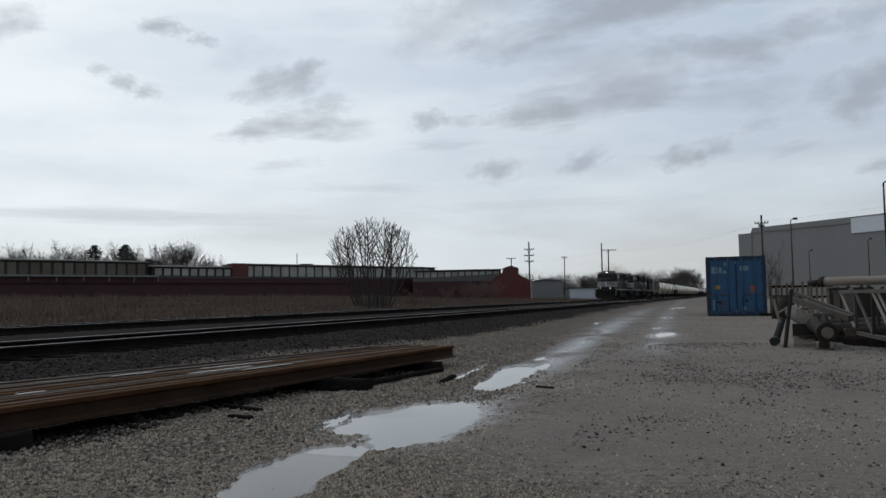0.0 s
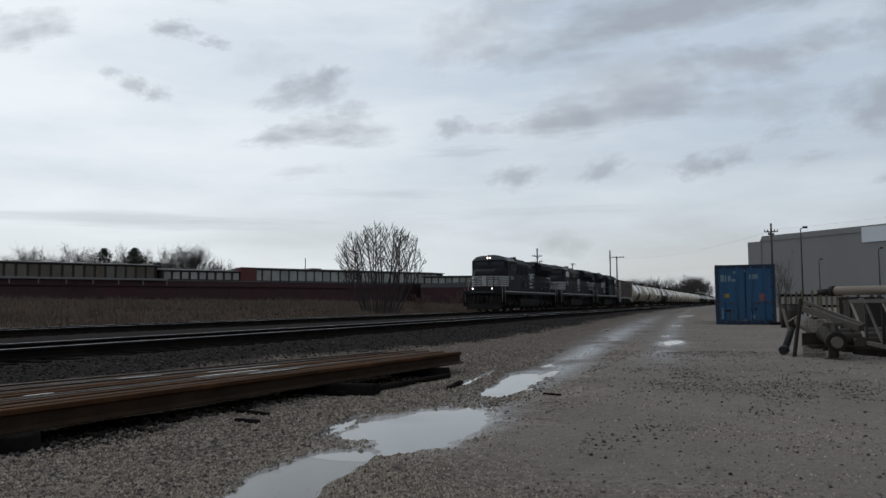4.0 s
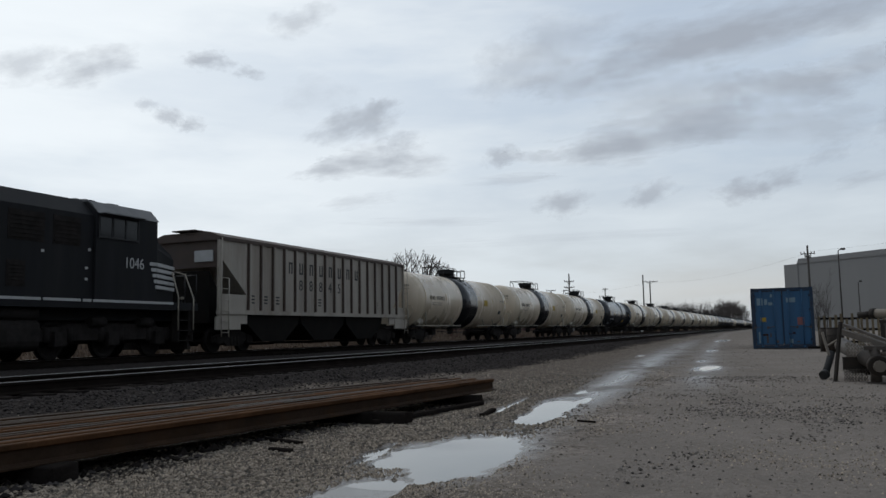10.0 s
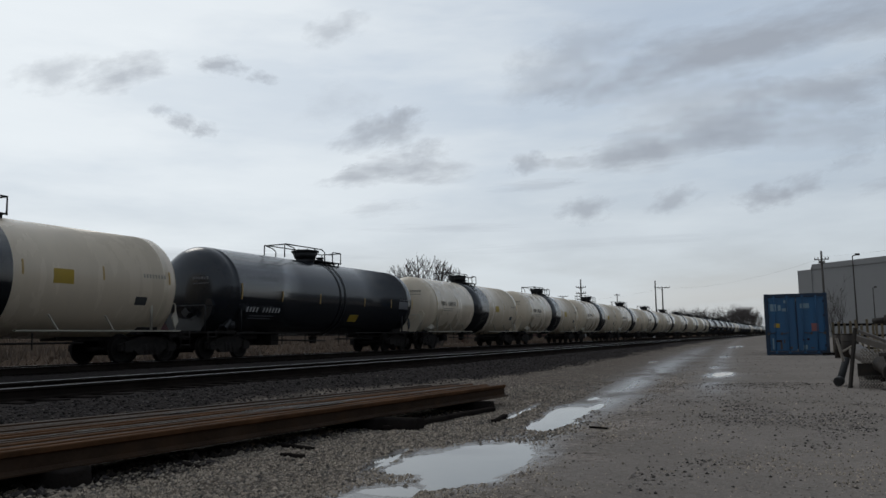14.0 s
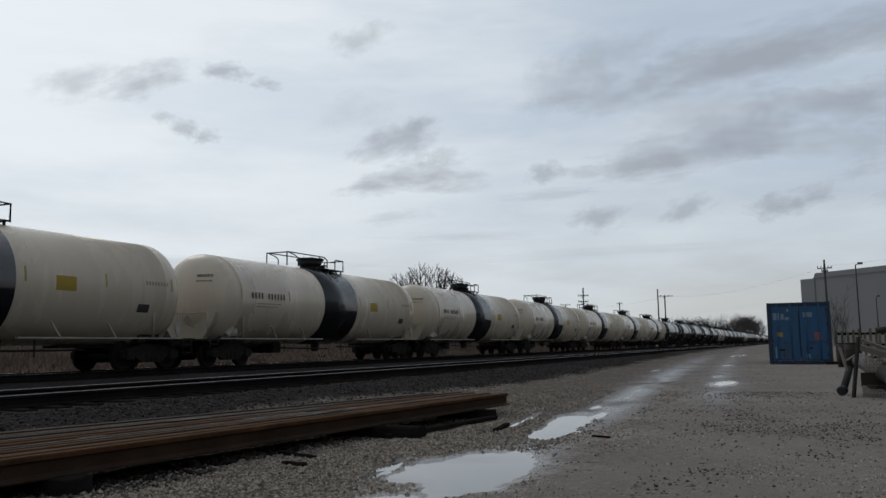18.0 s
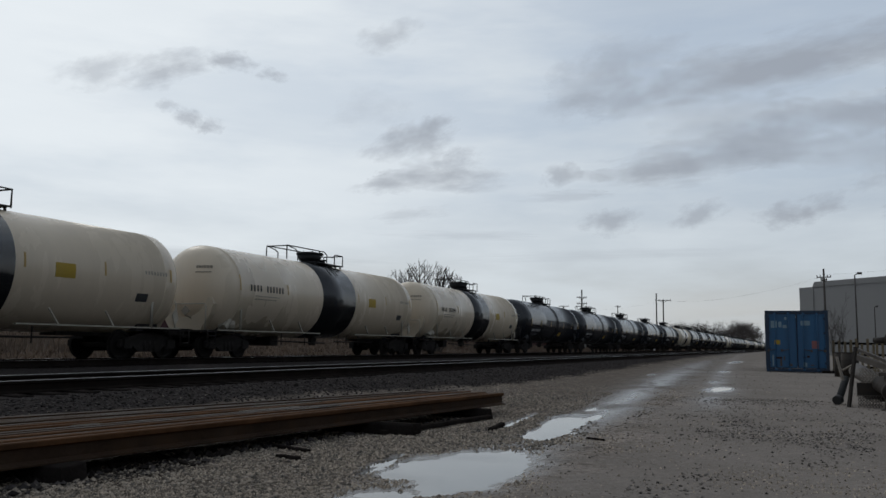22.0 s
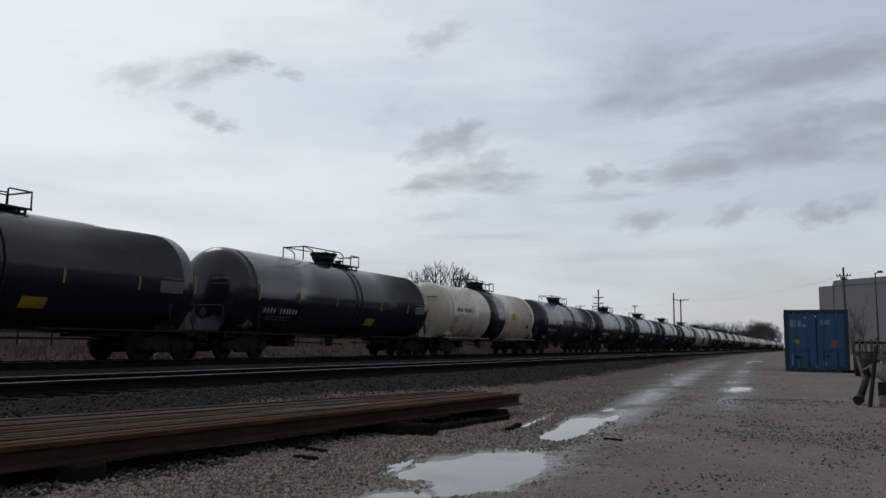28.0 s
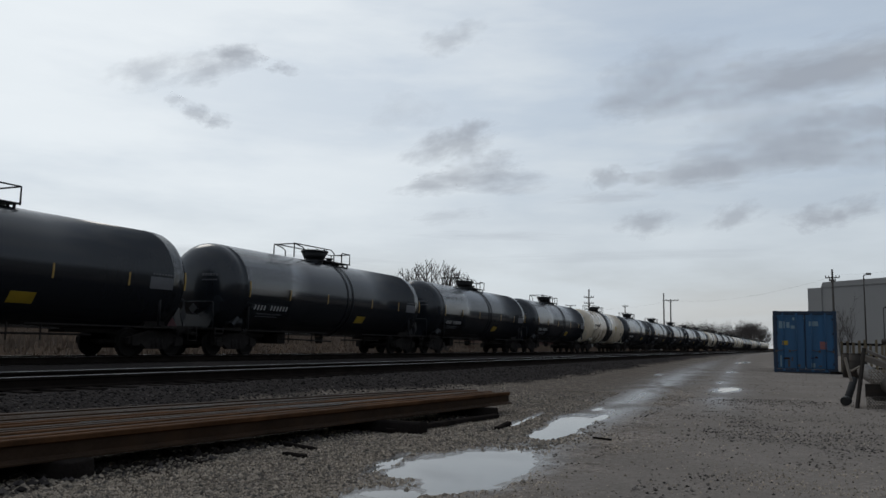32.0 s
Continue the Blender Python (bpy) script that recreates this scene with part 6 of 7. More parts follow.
# ---- trees ----
def grow(bm, p, d, length, r, depth, spread, rnd, up=0.12, seg=4, least=0.006):
    """One branch of short tapered rods, then its side branches."""
    n = 3
    pts = [Vector(p)]
    d = Vector(d).normalized()
    for i in range(n):
        d = (d + Vector((rnd.uniform(-1, 1), rnd.uniform(-1, 1), rnd.uniform(-0.6, 1))) * 0.13 + Vector((0, 0, up * 0.5))).normalized()
        pts.append(pts[-1] + d * length / n)
    for i in range(n):
        rod(bm, pts[i], pts[i + 1], r * (1 - 0.22 * i), r * (1 - 0.22 * (i + 1)), seg=seg, smooth=False)
    if depth <= 0:
        return
    for k in range(rnd.choice((3, 3, 4, 4))):
        f = rnd.uniform(0.35, 1.0)
        i = min(n - 1, int(f * n))
        q = pts[i].lerp(pts[i + 1], f * n - i)
        side = Vector((rnd.uniform(-1, 1), rnd.uniform(-1, 1), rnd.uniform(-0.15, 0.7))).normalized()
        grow(bm, q, d * (1 - spread) + side * spread, length * rnd.uniform(0.5, 0.72), max(least, r * 0.5), depth - 1, spread, rnd, up, 3, least)


def bare_tree(name, label, stems, height, depth, spread, m, at, seed, group="", base=0.0, thick=0.06, least=0.006):
    rnd = random.Random(seed)
    tr = thing(name, label, "tree", group, at=at)
    bm = bmesh.new()
    tops = []
    for k in range(stems):
        a = 2.4 * k + rnd.uniform(-0.4, 0.4)
        out = ((k + 0.5) / stems) ** 0.6 if stems > 1 else 0.5
        lean = (0.02 + 0.36 * out) if stems > 1 else 0.03
        tall = height * (1 - 0.2 * out ** 2) if stems > 1 else height
        d = Vector((math.cos(a) * lean, math.sin(a) * lean, 1)).normalized()
        p = Vector((math.cos(a), math.sin(a), 0)) * (base * out)
        h = tall * rnd.uniform(0.46, 0.56)
        rod(bm, p, p + d * h, thick, thick * 0.7, seg=6)
        tops.append((p, d, h, tall))
    part("trunk", bm, m, tr)
    bm = bmesh.new()
    for p, d, h, tall in tops:
        for j in range(4 if stems > 1 else 6):
            f = rnd.uniform(0.35, 1.0)
            side = Vector((rnd.uniform(-1, 1), rnd.uniform(-1, 1), rnd.uniform(0.2, 1))).normalized()
            w = spread * rnd.uniform(0.5, 1.1)
            grow(bm, p + d * h * f, d * (1 - w) + side * w, tall * rnd.uniform(0.22, 0.34), thick * 0.5, depth, spread, rnd, 0.1, 4, least)
        grow(bm, p + d * h, d + Vector((0, 0, 0.15)), tall * 0.34, thick * 0.65, depth, spread, rnd, 0.1, 4, least)
    part("crown", bm, m, tr)
    return tr


def rise(bm, p, d, length, r0, r1, rnd, steps=4, up=0.25, seg=4):
    """A branch that bends upward in short tapered rods; gives its points."""
    pts, d = [Vector(p)], Vector(d).normalized()
    for i in range(steps):
        d = (d + Vector((rnd.uniform(-1, 1), rnd.uniform(-1, 1), 0)) * 0.10 + Vector((0, 0, up))).normalized()
        pts.append(pts[-1] + d * (length / steps))
    for i in range(steps):
        a, b = r0 + (r1 - r0) * i / steps, r0 + (r1 - r0) * (i + 1) / steps
        rod(bm, pts[i], pts[i + 1], a, b, seg=seg, smooth=False)
    return pts


def dome_tree(label, at, seed, stems, foot, wide, high, m):
    """A many-stemmed bare tree whose limbs fan upward to a rounded outline."""
    rnd = random.Random(seed)
    tr = thing("bare_tree", label, "tree", at=at)
    crown = bmesh.new()

    def inside(p, reach):
        return (p.x / wide) ** 2 + (p.y / wide) ** 2 + (max(0.0, p.z - high * 0.46) / (high * 0.54)) ** 2 < reach

    def limb(bm, p, d, length, r0, r1, steps, up, seg):
        """A wandering tapered branch that stops at the outline."""
        pts, d = [Vector(p)], Vector(d).normalized()
        reach = rnd.uniform(0.68, 1.08)
        for i in range(steps):
            d = (d + Vector((rnd.uniform(-1, 1), rnd.uniform(-1, 1), 0)) * 0.09 + Vector((0, 0, up))).normalized()
            q = pts[-1] + d * (length / steps)
            if i and not inside(q, reach):
                break
            pts.append(q)
        n = len(pts) - 1
        for i in range(n):
            rod(bm, pts[i], pts[i + 1], r0 + (r1 - r0) * i / n, r0 + (r1 - r0) * (i + 1) / n, seg=seg, smooth=False)
        return pts

    def at_share(pts, h):
        n = len(pts) - 1
        i = min(n - 1, int(h * n))
        return pts[i].lerp(pts[i + 1], h * n - i)

    for k in range(stems):
        trunk = bmesh.new()
        f = ((k * 11) % stems + 0.5) / stems * 2 - 1
        x, y = f * foot, rnd.uniform(-0.5, 0.5) * foot
        lean = Vector((f * 0.46 + rnd.uniform(-0.06, 0.06), y / wide * 0.5, 1))
        pts = limb(trunk, (x, y, 0), lean, high * rnd.uniform(0.92, 1.05), 0.072, 0.022, 9, 0.045, 5)
        part("stem", trunk, m, tr)
        for b in range(9):
            q = at_share(pts, 0.40 + 0.56 * (b + rnd.random()) / 9)
            a = rnd.choice((0, math.pi)) + rnd.uniform(-0.9, 0.9)
            sub = limb(crown, q, (math.cos(a) + f * 0.8, math.sin(a), 0.75), high * rnd.uniform(0.16, 0.34), 0.034, 0.015, 5, 0.20, 3)
            for c in range(4):
                if len(sub) < 2:
                    break
                a2 = rnd.uniform(0, math.tau)
                limb(crown, at_share(sub, rnd.uniform(0.3, 0.98)), (math.cos(a2), math.sin(a2), 1.1), rnd.uniform(0.3, 0.8), 0.016, 0.009, 3, 0.15, 3)
    tagged(part("crown", crown, m, tr), kind="stuff")
    return tr


def round_tree(name, label, height, width, seed, m, group="", limbs=16, at=None, fine=0.024):
    """A bare single-stemmed tree with a rounded crown of forked limbs and twigs."""
    rnd = random.Random(seed)
    tr = thing(name, label, "tree", group, at=at)
    bm = bmesh.new()
    base = height * 0.28
    rod(bm, (0, 0, 0), (0, 0, base), height * 0.020, height * 0.015, seg=6)
    stem = rise(bm, (0, 0, base), (0, 0, 1), height * 0.45, height * 0.015, height * 0.006, rnd, 4, 0.05, 5)
    part("trunk", bm, m, tr)
    bm = bmesh.new()
    for k in range(limbs):
        a = 2.4 * k + rnd.uniform(-0.5, 0.5)
        f = (k + 0.5) / limbs
        q = Vector((0, 0, base)).lerp(stem[-1], f * 0.85)
        reach = width * 0.5 * math.sin(math.pi * (0.22 + 0.70 * f)) * rnd.uniform(0.85, 1.1)
        d = Vector((math.cos(a), math.sin(a), 0.55 + 0.9 * f))
        pts = rise(bm, q, d, reach * 1.25, height * 0.008, fine * 1.2, rnd, 4, 0.10, 4)
        for c in range(9):
            g = rnd.uniform(0.25, 1.0)
            i = min(3, int(g * 4))
            q2 = pts[i].lerp(pts[i + 1], g * 4 - i)
            d2 = Vector((rnd.uniform(-1, 1), rnd.uniform(-1, 1), rnd.uniform(0.0, 1.1)))
            p2 = rise(bm, q2, d2, height * rnd.uniform(0.10, 0.18), fine, fine * 0.7, rnd, 3, 0.08, 3)
            for e in range(5):
                rise(bm, p2[rnd.choice((1, 2, 3))], (rnd.uniform(-1, 1), rnd.uniform(-1, 1), rnd.uniform(-0.1, 1)), height * rnd.uniform(0.05, 0.10), fine * 0.7, fine * 0.5, rnd, 2, 0.08, 3)
    part("crown", bm, m, tr)
    return tr


dome_tree("leafless many-stemmed grey tree standing in dry grass", pose(-28.05, 59.9, 0.2, 0, 0, 24), 5, 23, 1.45, 4.15, 7.9, M_BARK)
bare_tree("bare_shrub", "thin leafless shrub behind the blue container", 4, 3.4, 2, 0.45, M_BARK, pose(1.9, 45.5, 0.0), 8, base=0.4, thick=0.02, least=0.006)
M_BRUSH = pbr("red_brown_brush_twigs", (0.12, 0.066, 0.048), 0.9, var=0.3, scale=0.5)
for k, (x, y, h, w) in enumerate(((-25.6, 62.6, 1.3, 2.4), (-27.6, 77.0, 1.5, 2.6), (-28.6, 86.0, 2.0, 3.4), (-29.2, 92.0, 2.2, 3.6), (-30.4, 97.0, 2.2, 3.8), (-31.2, 103.0, 2.4, 4.0), (-32.2, 109.0, 2.3, 4.0), (-33.4, 115.0, 2.2, 3.6))):
    round_tree("brush", "dense leafless red-brown brush at the edge of the field", h, w, 30 + k, M_BRUSH, "brush beyond the tracks", 12, pose(x, y, float(ground_z(x, y)) - 0.25), 0.014)
far = [round_tree("far_tree", "leafless grey tree in the distant tree line", 14.0, 13.0, sd, M_BARKFAR, "distant tree line", limbs=22, at=pose(-150, 190, 0), fine=0.027) for sd in (1, 2, 3)]
rnd = random.Random(4)
for k in range(44):
    f = k / 43
    src = far[k % 3]
    tall = rnd.uniform(0.98, 1.26) * (1.0 if f < 0.93 else 0.72)
    slim = tall * rnd.uniform(0.62, 0.82)
    o = copy_thing(src, Matrix())
    o.matrix_basis = pose(-224 + 92 * f + rnd.uniform(-1.5, 1.5), 158 + 28 * f + rnd.uniform(-5, 8), 0.2, 0, 0, rnd.uniform(0, 360)) @ Matrix.Diagonal((slim, slim, tall, 1))
for k in range(34):
    f = k / 33
    low = rnd.uniform(0.62, 0.80)
    o = copy_thing(far[(k * 2) % 3], Matrix())
    o.matrix_basis = pose(-218 + 68 * f + rnd.uniform(-1.5, 1.5), 155 + 22 * f + rnd.uniform(-3, 3), 0.0, 0, 0, rnd.uniform(0, 360)) @ Matrix.Scale(low, 4)
for k in range(30):
    f = k / 29
    src = far[(k * 2) % 3]
    m = pose(-78 + 50 * f + rnd.uniform(-2, 2), 318 + 22 * f + rnd.uniform(-8, 25), -5.0, 0, 0, rnd.uniform(0, 360)) @ Matrix.Scale(rnd.uniform(0.85, 1.12), 4)
    o = copy_thing(src, Matrix())
    o.matrix_basis = m
for k in range(12):
    o = copy_thing(far[k % 3], Matrix())
    o.matrix_basis = pose(-46 + 1.9 * k, 590 + 11 * (k * 5 % 7), -2.0, 0, 0, k * 67) @ Matrix.Scale(1.1 + 0.45 * math.sin(math.pi * k / 11) * (0.85 + 0.15 * (k % 2)), 4)
for x, y, s in ((-60, 196, 0.55), (-58, 200, 0.5), (-55, 199, 0.5)):
    o = copy_thing(far[1], Matrix())
    o.matrix_basis = pose(x, y, 0, 0, 0, x * 40) @ Matrix.Scale(s, 4)
far[0].matrix_world = pose(-158, 183, 0.2)
far[1].matrix_world = pose(-172, 178, 0.2)
far[2].matrix_world = pose(-184, 174, 0.2)


def conifer(x, y, h, seed):
    rnd = random.Random(seed)
    tr = thing("conifer", "dark green conifer among the leafless trees", "tree", "distant conifers", at=pose(x, y, 0))
    bm = bmesh.new()
    rod(bm, (0, 0, 0), (0, 0, h), 0.25, 0.04, seg=6)
    part("trunk", bm, M_BARK, tr)
    bm = bmesh.new()
    for k in range(900):
        f = rnd.random() ** 0.8
        z = h * (0.25 + 0.75 * f)
        r = (1 - f) ** 0.55 * h * 0.30 * rnd.uniform(0.3, 1.15)
        a = rnd.uniform(0, math.tau)
        c = Vector((math.cos(a) * r, math.sin(a) * r, z))
        s = 0.5 * rnd.uniform(0.6, 1.4)
        vs = [bm.verts.new(c + Vector((rnd.uniform(-s, s), rnd.uniform(-s, s), rnd.uniform(-s * 0.6, s * 0.4)))) for _ in range(4)]
        for f3 in ((0, 1, 2), (0, 2, 3), (0, 1, 3), (1, 2, 3)):
            bm.faces.new([vs[i] for i in f3])
    part("crown", bm, M_CONIFER, tr)


conifer(-162, 170, 17.0, 1)
conifer(-153.5, 172, 16.9, 2)
conifer(-149, 176, 13.0, 3)

# ---- dry grass ----
gv, gf = [], []
gx2, gy2 = scatter(15000, -75, -22.6, 12, 150, 1.0)
gx2 = -22.8 - (52 * rng.random(15000) ** 1.9)
gz2 = ground_z(gx2, gy2)
for x, y, z in zip(gx2, gy2, gz2):
    hgt_b = (0.16 + 0.40 * rng.random() ** 2 + (0.12 if x < -30 else 0)) * float(np.clip(0.8 + 1.5 * vnoise(x * 0.25, y * 0.25, 41), 0.25, 1.6))
    for b in range(3):
        a = rng.random() * math.tau
        w = 0.03 + 0.03 * rng.random()
        ox, oy = 0.25 * (rng.random() - 0.5), 0.25 * (rng.random() - 0.5)
        lx, ly = 0.3 * (rng.random() - 0.5), 0.3 * (rng.random() - 0.5)
        i = len(gv)
        gv += [(x + ox - w * math.cos(a), y + oy - w * math.sin(a), z - 0.03), (x + ox + w * math.cos(a), y + oy + w * math.sin(a), z - 0.03), (x + ox + lx, y + oy + ly, z + hgt_b)]
        gf.append((i, i + 1, i + 2))
gm = bpy.data.meshes.new("dry_grass")
gm.from_pydata(gv, [], gf)
gm.materials.append(M_GRASS)
tagged(new("dry_grass", gm), "tall dry brown winter grass beyond the tracks", "grass", kind="stuff")
# ---- stack of old rails beside the road ----
FOOT = ((-0.07, 0.0), (0.07, 0.0), (0.07, 0.012), (0.014, 0.035), (-0.014, 0.035), (-0.07, 0.012))
WEB = ((-0.014, 0.034), (0.014, 0.034), (0.010, 0.116), (-0.010, 0.116))
HEAD = ((-0.010, 0.115), (0.010, 0.115), (0.035, 0.128), (0.036, 0.158), (0.030, 0.166), (-0.030, 0.166), (-0.036, 0.158), (-0.035, 0.128))
OLD = {}
for dark in (False, True):
    for nm, outline in (("rail_foot", FOOT), ("rail_web", WEB), ("rail_head", HEAD)):
        bm = bmesh.new()
        extrude_y(bm, outline, -13.0, 0.0)
        OLD[nm, dark] = mesh_of(nm, bm, M_RUSTDK if dark or nm != "rail_head" else M_RUST)


def old_rail(at, dark, label):
    ob = thing("old_rail", label, "rail", "stack of old rails", at=at)
    for nm in ("rail_foot", "rail_web", "rail_head"):
        shared(nm, OLD[nm, bool(dark)], ob, Matrix())
    return ob


# end of each rail, turn, darker steel
for x, y, turn, dark in ((-3.95, 11.15, -6.5, 0), (-4.10, 10.9, -6.7, 0), (-4.25, 11.2, -7.0, 0), (-4.40, 10.5, -7.6, 1), (-4.52, 11.3, -8.4, 0), (-4.66, 10.9, -9.2, 0), (-4.78, 11.4, -10.2, 1), (-4.92, 10.6, -11.2, 1), (-5.06, 11.0, -12.2, 1), (-5.2, 10.2, -13.2, 1)):
    old_rail(pose(x, y, 0.115, 0, 0, turn), dark, "long rusted steel rail lying in a stack on timbers")
    if x < -4:
        old_rail(pose(x + 0.072, y - 0.12, 0.115 + 0.153, 0, 180, turn) @ Matrix.Diagonal((0.62, 1, 0.92, 1)), x <= -4.35, "long rusted steel rail lying foot up between others in a stack")

for x, y, ln, turn in ((-5.00, 7.0, 0.9, -8.4), (-5.20, 7.6, 1.1, -10.2), (-4.70, 7.4, 0.8, -7.0), (-5.62, 6.4, 0.5, -12.2), (-5.3, 4.9, 0.25, -8.0)):
    bm = bmesh.new()
    bx(bm, -0.024, 0.024, -ln / 2, ln / 2, 0.0, 0.002)
    ob = part("water_film", bm, M_FILM)
    ob.matrix_world = pose(x, y, 0.2812, 0, 0, turn)
    tagged(ob, "thin film of rain water lying on a rusted rail", "water", "rain on the old rails")


def timber(x, y, w, l, h, turn, label="black weathered timber bearer under the old rails", m=M_TIMBER, z=0.0, tilt=0.0):
    rn = random.Random(int(x * 100 + y * 10))
    bm = bmesh.new()
    vs = bx(bm, -w / 2, w / 2, -l / 2, l / 2, 0, h)
    bmesh.ops.bevel(bm, geom=list(bm.edges), offset=min(w, h) * 0.08, segments=1, affect="EDGES")
    for v in bm.verts:
        v.co += Vector((rn.uniform(-1, 1), rn.uniform(-1, 1), rn.uniform(-1, 1))) * min(w, h) * 0.06
    ob = part("timber", bm, m)
    ob.matrix_world = pose(x, y, z, tilt, 0, turn)
    return tagged(ob, label, "timber", "timbers under the rails")


timber(-4.75, 7.85, 0.22, 2.0, 0.118, 93)
timber(-5.5, 4.02, 0.25, 1.9, 0.118, 97)
timber(-4.6, 10.2, 0.2, 1.6, 0.118, 95)
timber(-4.6, 5.15, 0.05, 0.6, 0.03, 75, "dark splintered board under the old rails", tilt=4)
timber(-4.2, 6.2, 0.06, 0.5, 0.035, 70, "dark splintered board under the old rails")
timber(-3.90, 5.72, 0.06, 0.24, 0.035, 80, "small dark wood chip lying on the gravel")
timber(-3.28, 9.1, 0.06, 0.7, 0.04, 8, "thin dark plank lying beside a puddle", z=-0.012)
timber(-3.9, 8.9, 0.09, 2.4, 0.05, -8, "dark weathered plank beside the stacked rails")
timber(-1.95, 8.45, 0.025, 0.22, 0.02, 70, "small dark stick lying on the gravel")


# ---- scrap steel beside the road ----
def steel_frame():
    f = thing("steel_truss", "long weathered steel truss lying on timbers", "truss", at=pose(2.78, 18.8, 0.12, 0, 0, 184))
    Lg, hh, ww = 5.6, 0.85, 0.7
    for nm, x, z in (("top_chord", 0, hh), ("top_chord", ww, hh), ("bottom_chord", 0, 0.05), ("bottom_chord", ww, 0.05)):
        bm = bmesh.new()
        bx(bm, x - 0.03, x + 0.03, 0, Lg, z - 0.035, z + 0.035)
        part(nm, bm, M_GREYSTEEL, f)
    n = 4
    for k in range(n + 1):
        for x in (0, ww):
            bm = bmesh.new()
            rod(bm, (x, k * Lg / n, 0.05), (x, k * Lg / n, hh), 0.03, seg=6)
            part("upright", bm, M_GREYSTEEL if k % 2 else M_SCRAP, f)
        bm = bmesh.new()
        rod(bm, (0, k * Lg / n, hh), (ww, k * Lg / n, hh), 0.02, seg=5)
        part("cross_bar", bm, M_GREYSTEEL, f)
    for k in range(n):
        for x in (0, ww):
            bm = bmesh.new()
            rod(bm, (x, k * Lg / n, hh), (x, (k + 1) * Lg / n, 0.05), 0.026, seg=6)
            part("diagonal", bm, M_PIPE if k % 2 == 0 else M_GREYSTEEL, f)
    for k in range(n + 1):
        bm = bmesh.new()
        bx(bm, -0.12, ww + 0.12, k * Lg / n - 0.1, k * Lg / n + 0.1, -0.13, 0.0)
        part("foot_plate", bm, M_SCRAP, f)
    return f


steel_frame()
pp = thing("steel_pipe", "long pale galvanised pipe with a dark coupling lying on the truss", "pipe", at=pose(0, 0, 0))
bm = bmesh.new()
rod(bm, (1.60, 17.1, 1.17), (6.6, 13.9, 1.17), 0.085, seg=18)
part("barrel", bm, M_PIPE, pp)
bm = bmesh.new()
rod(bm, (1.56, 17.13, 1.17), (1.64, 17.08, 1.17), 0.10, seg=14)
rod(bm, (1.36, 17.25, 1.15), (1.57, 17.12, 1.16), 0.06, seg=12)
part("coupling", bm, M_SCRAP, pp)

fp = thing("flanged_pipe", "heavy grey flanged pipe section resting on a stand", "pipe", at=pose(0, 0, 0))
bm = bmesh.new()
rod(bm, (1.0, 16.6, 0.60), (1.40, 14.95, 0.32), 0.135, seg=16)
part("barrel", bm, M_GREYSTEEL, fp)
bm = bmesh.new()
rod(bm, (1.40, 14.98, 0.31), (1.42, 14.86, 0.29), 0.165, seg=20)
part("flange", bm, M_SCRAP, fp)
bm = bmesh.new()
rod(bm, (1.415, 14.87, 0.29), (1.43, 14.82, 0.285), 0.095, seg=18)
part("end_plate", bm, M_PIPE, fp)
bm = bmesh.new()
rod(bm, (1.38, 15.02, 0.0), (1.38, 15.02, 0.60), 0.085, seg=12)
bx(bm, 1.22, 1.54, 14.94, 15.10, 0.55, 0.61)
bx(bm, 1.24, 1.52, 14.92, 15.12, -0.02, 0.025)
part("stand", bm, M_GREYSTEEL, fp)

ch = thing("steel_channel", "weathered steel channel beam leaning across the flanged pipe", "beam", at=pose(0, 0, 0))
bm = bmesh.new()
a, b = Vector((0.97, 16.4, 0.86)), Vector((1.8, 14.95, 0.52))
rod(bm, a, b, 0.07, seg=4)
rod(bm, a + Vector((0.05, 0.05, 0.12)), b + Vector((0.05, 0.05, 0.05)), 0.035, seg=4)
part("web", bm, M_GREYSTEEL, ch)

gd = thing("mesh_guard", "rusty expanded-metal mesh guard propped on a steel post", "guard", at=pose(0.88, 15.35, 0, 0, 0, 12))
for z0, z1, x0, x1 in ((0.0, 0.22, 0.05, 0.42), (0.42, 0.66, 0.10, 0.52)):
    bm = bmesh.new()
    nx, nz = 8, 4
    for i in range(nx):
        for j in range(nz):
            xa, za = x0 + (x1 - x0) * i / nx, z0 + (z1 - z0) * j / nz
            xb, zb = x0 + (x1 - x0) * (i + 1) / nx, z0 + (z1 - z0) * (j + 1) / nz
            xm, zm = (xa + xb) / 2, (za + zb) / 2
            for p, q in (((xa, zm), (xm, zb)), ((xm, zb), (xb, zm)), ((xb, zm), (xm, za)), ((xm, za), (xa, zm))):
                rod(bm, (p[0], 0, p[1]), (q[0], 0, q[1]), 0.008, seg=3)
    part("mesh", bm, M_PIPE if z0 > 0.2 else M_GREYSTEEL, gd)
bm = bmesh.new()
rod(bm, (-0.1, 0, 0.0), (0.06, 0.05, 1.02), 0.035, seg=5)
part("post", bm, M_SCRAP, gd)
bm = bmesh.new()
bx(bm, 0.05, 0.5, 0.02, 0.05, 0.2, 0.42)
part("plate", bm, M_SCRAP, gd)
bm = bmesh.new()
rod(bm, (-0.18, 0.3, 0.85), (-0.12, 0.2, 0.45), 0.025, seg=5)
rod(bm, (-0.12, 0.2, 0.62), (0.05, 0.05, 0.75), 0.02, seg=5)
part("brace", bm, M_PIPE, gd)

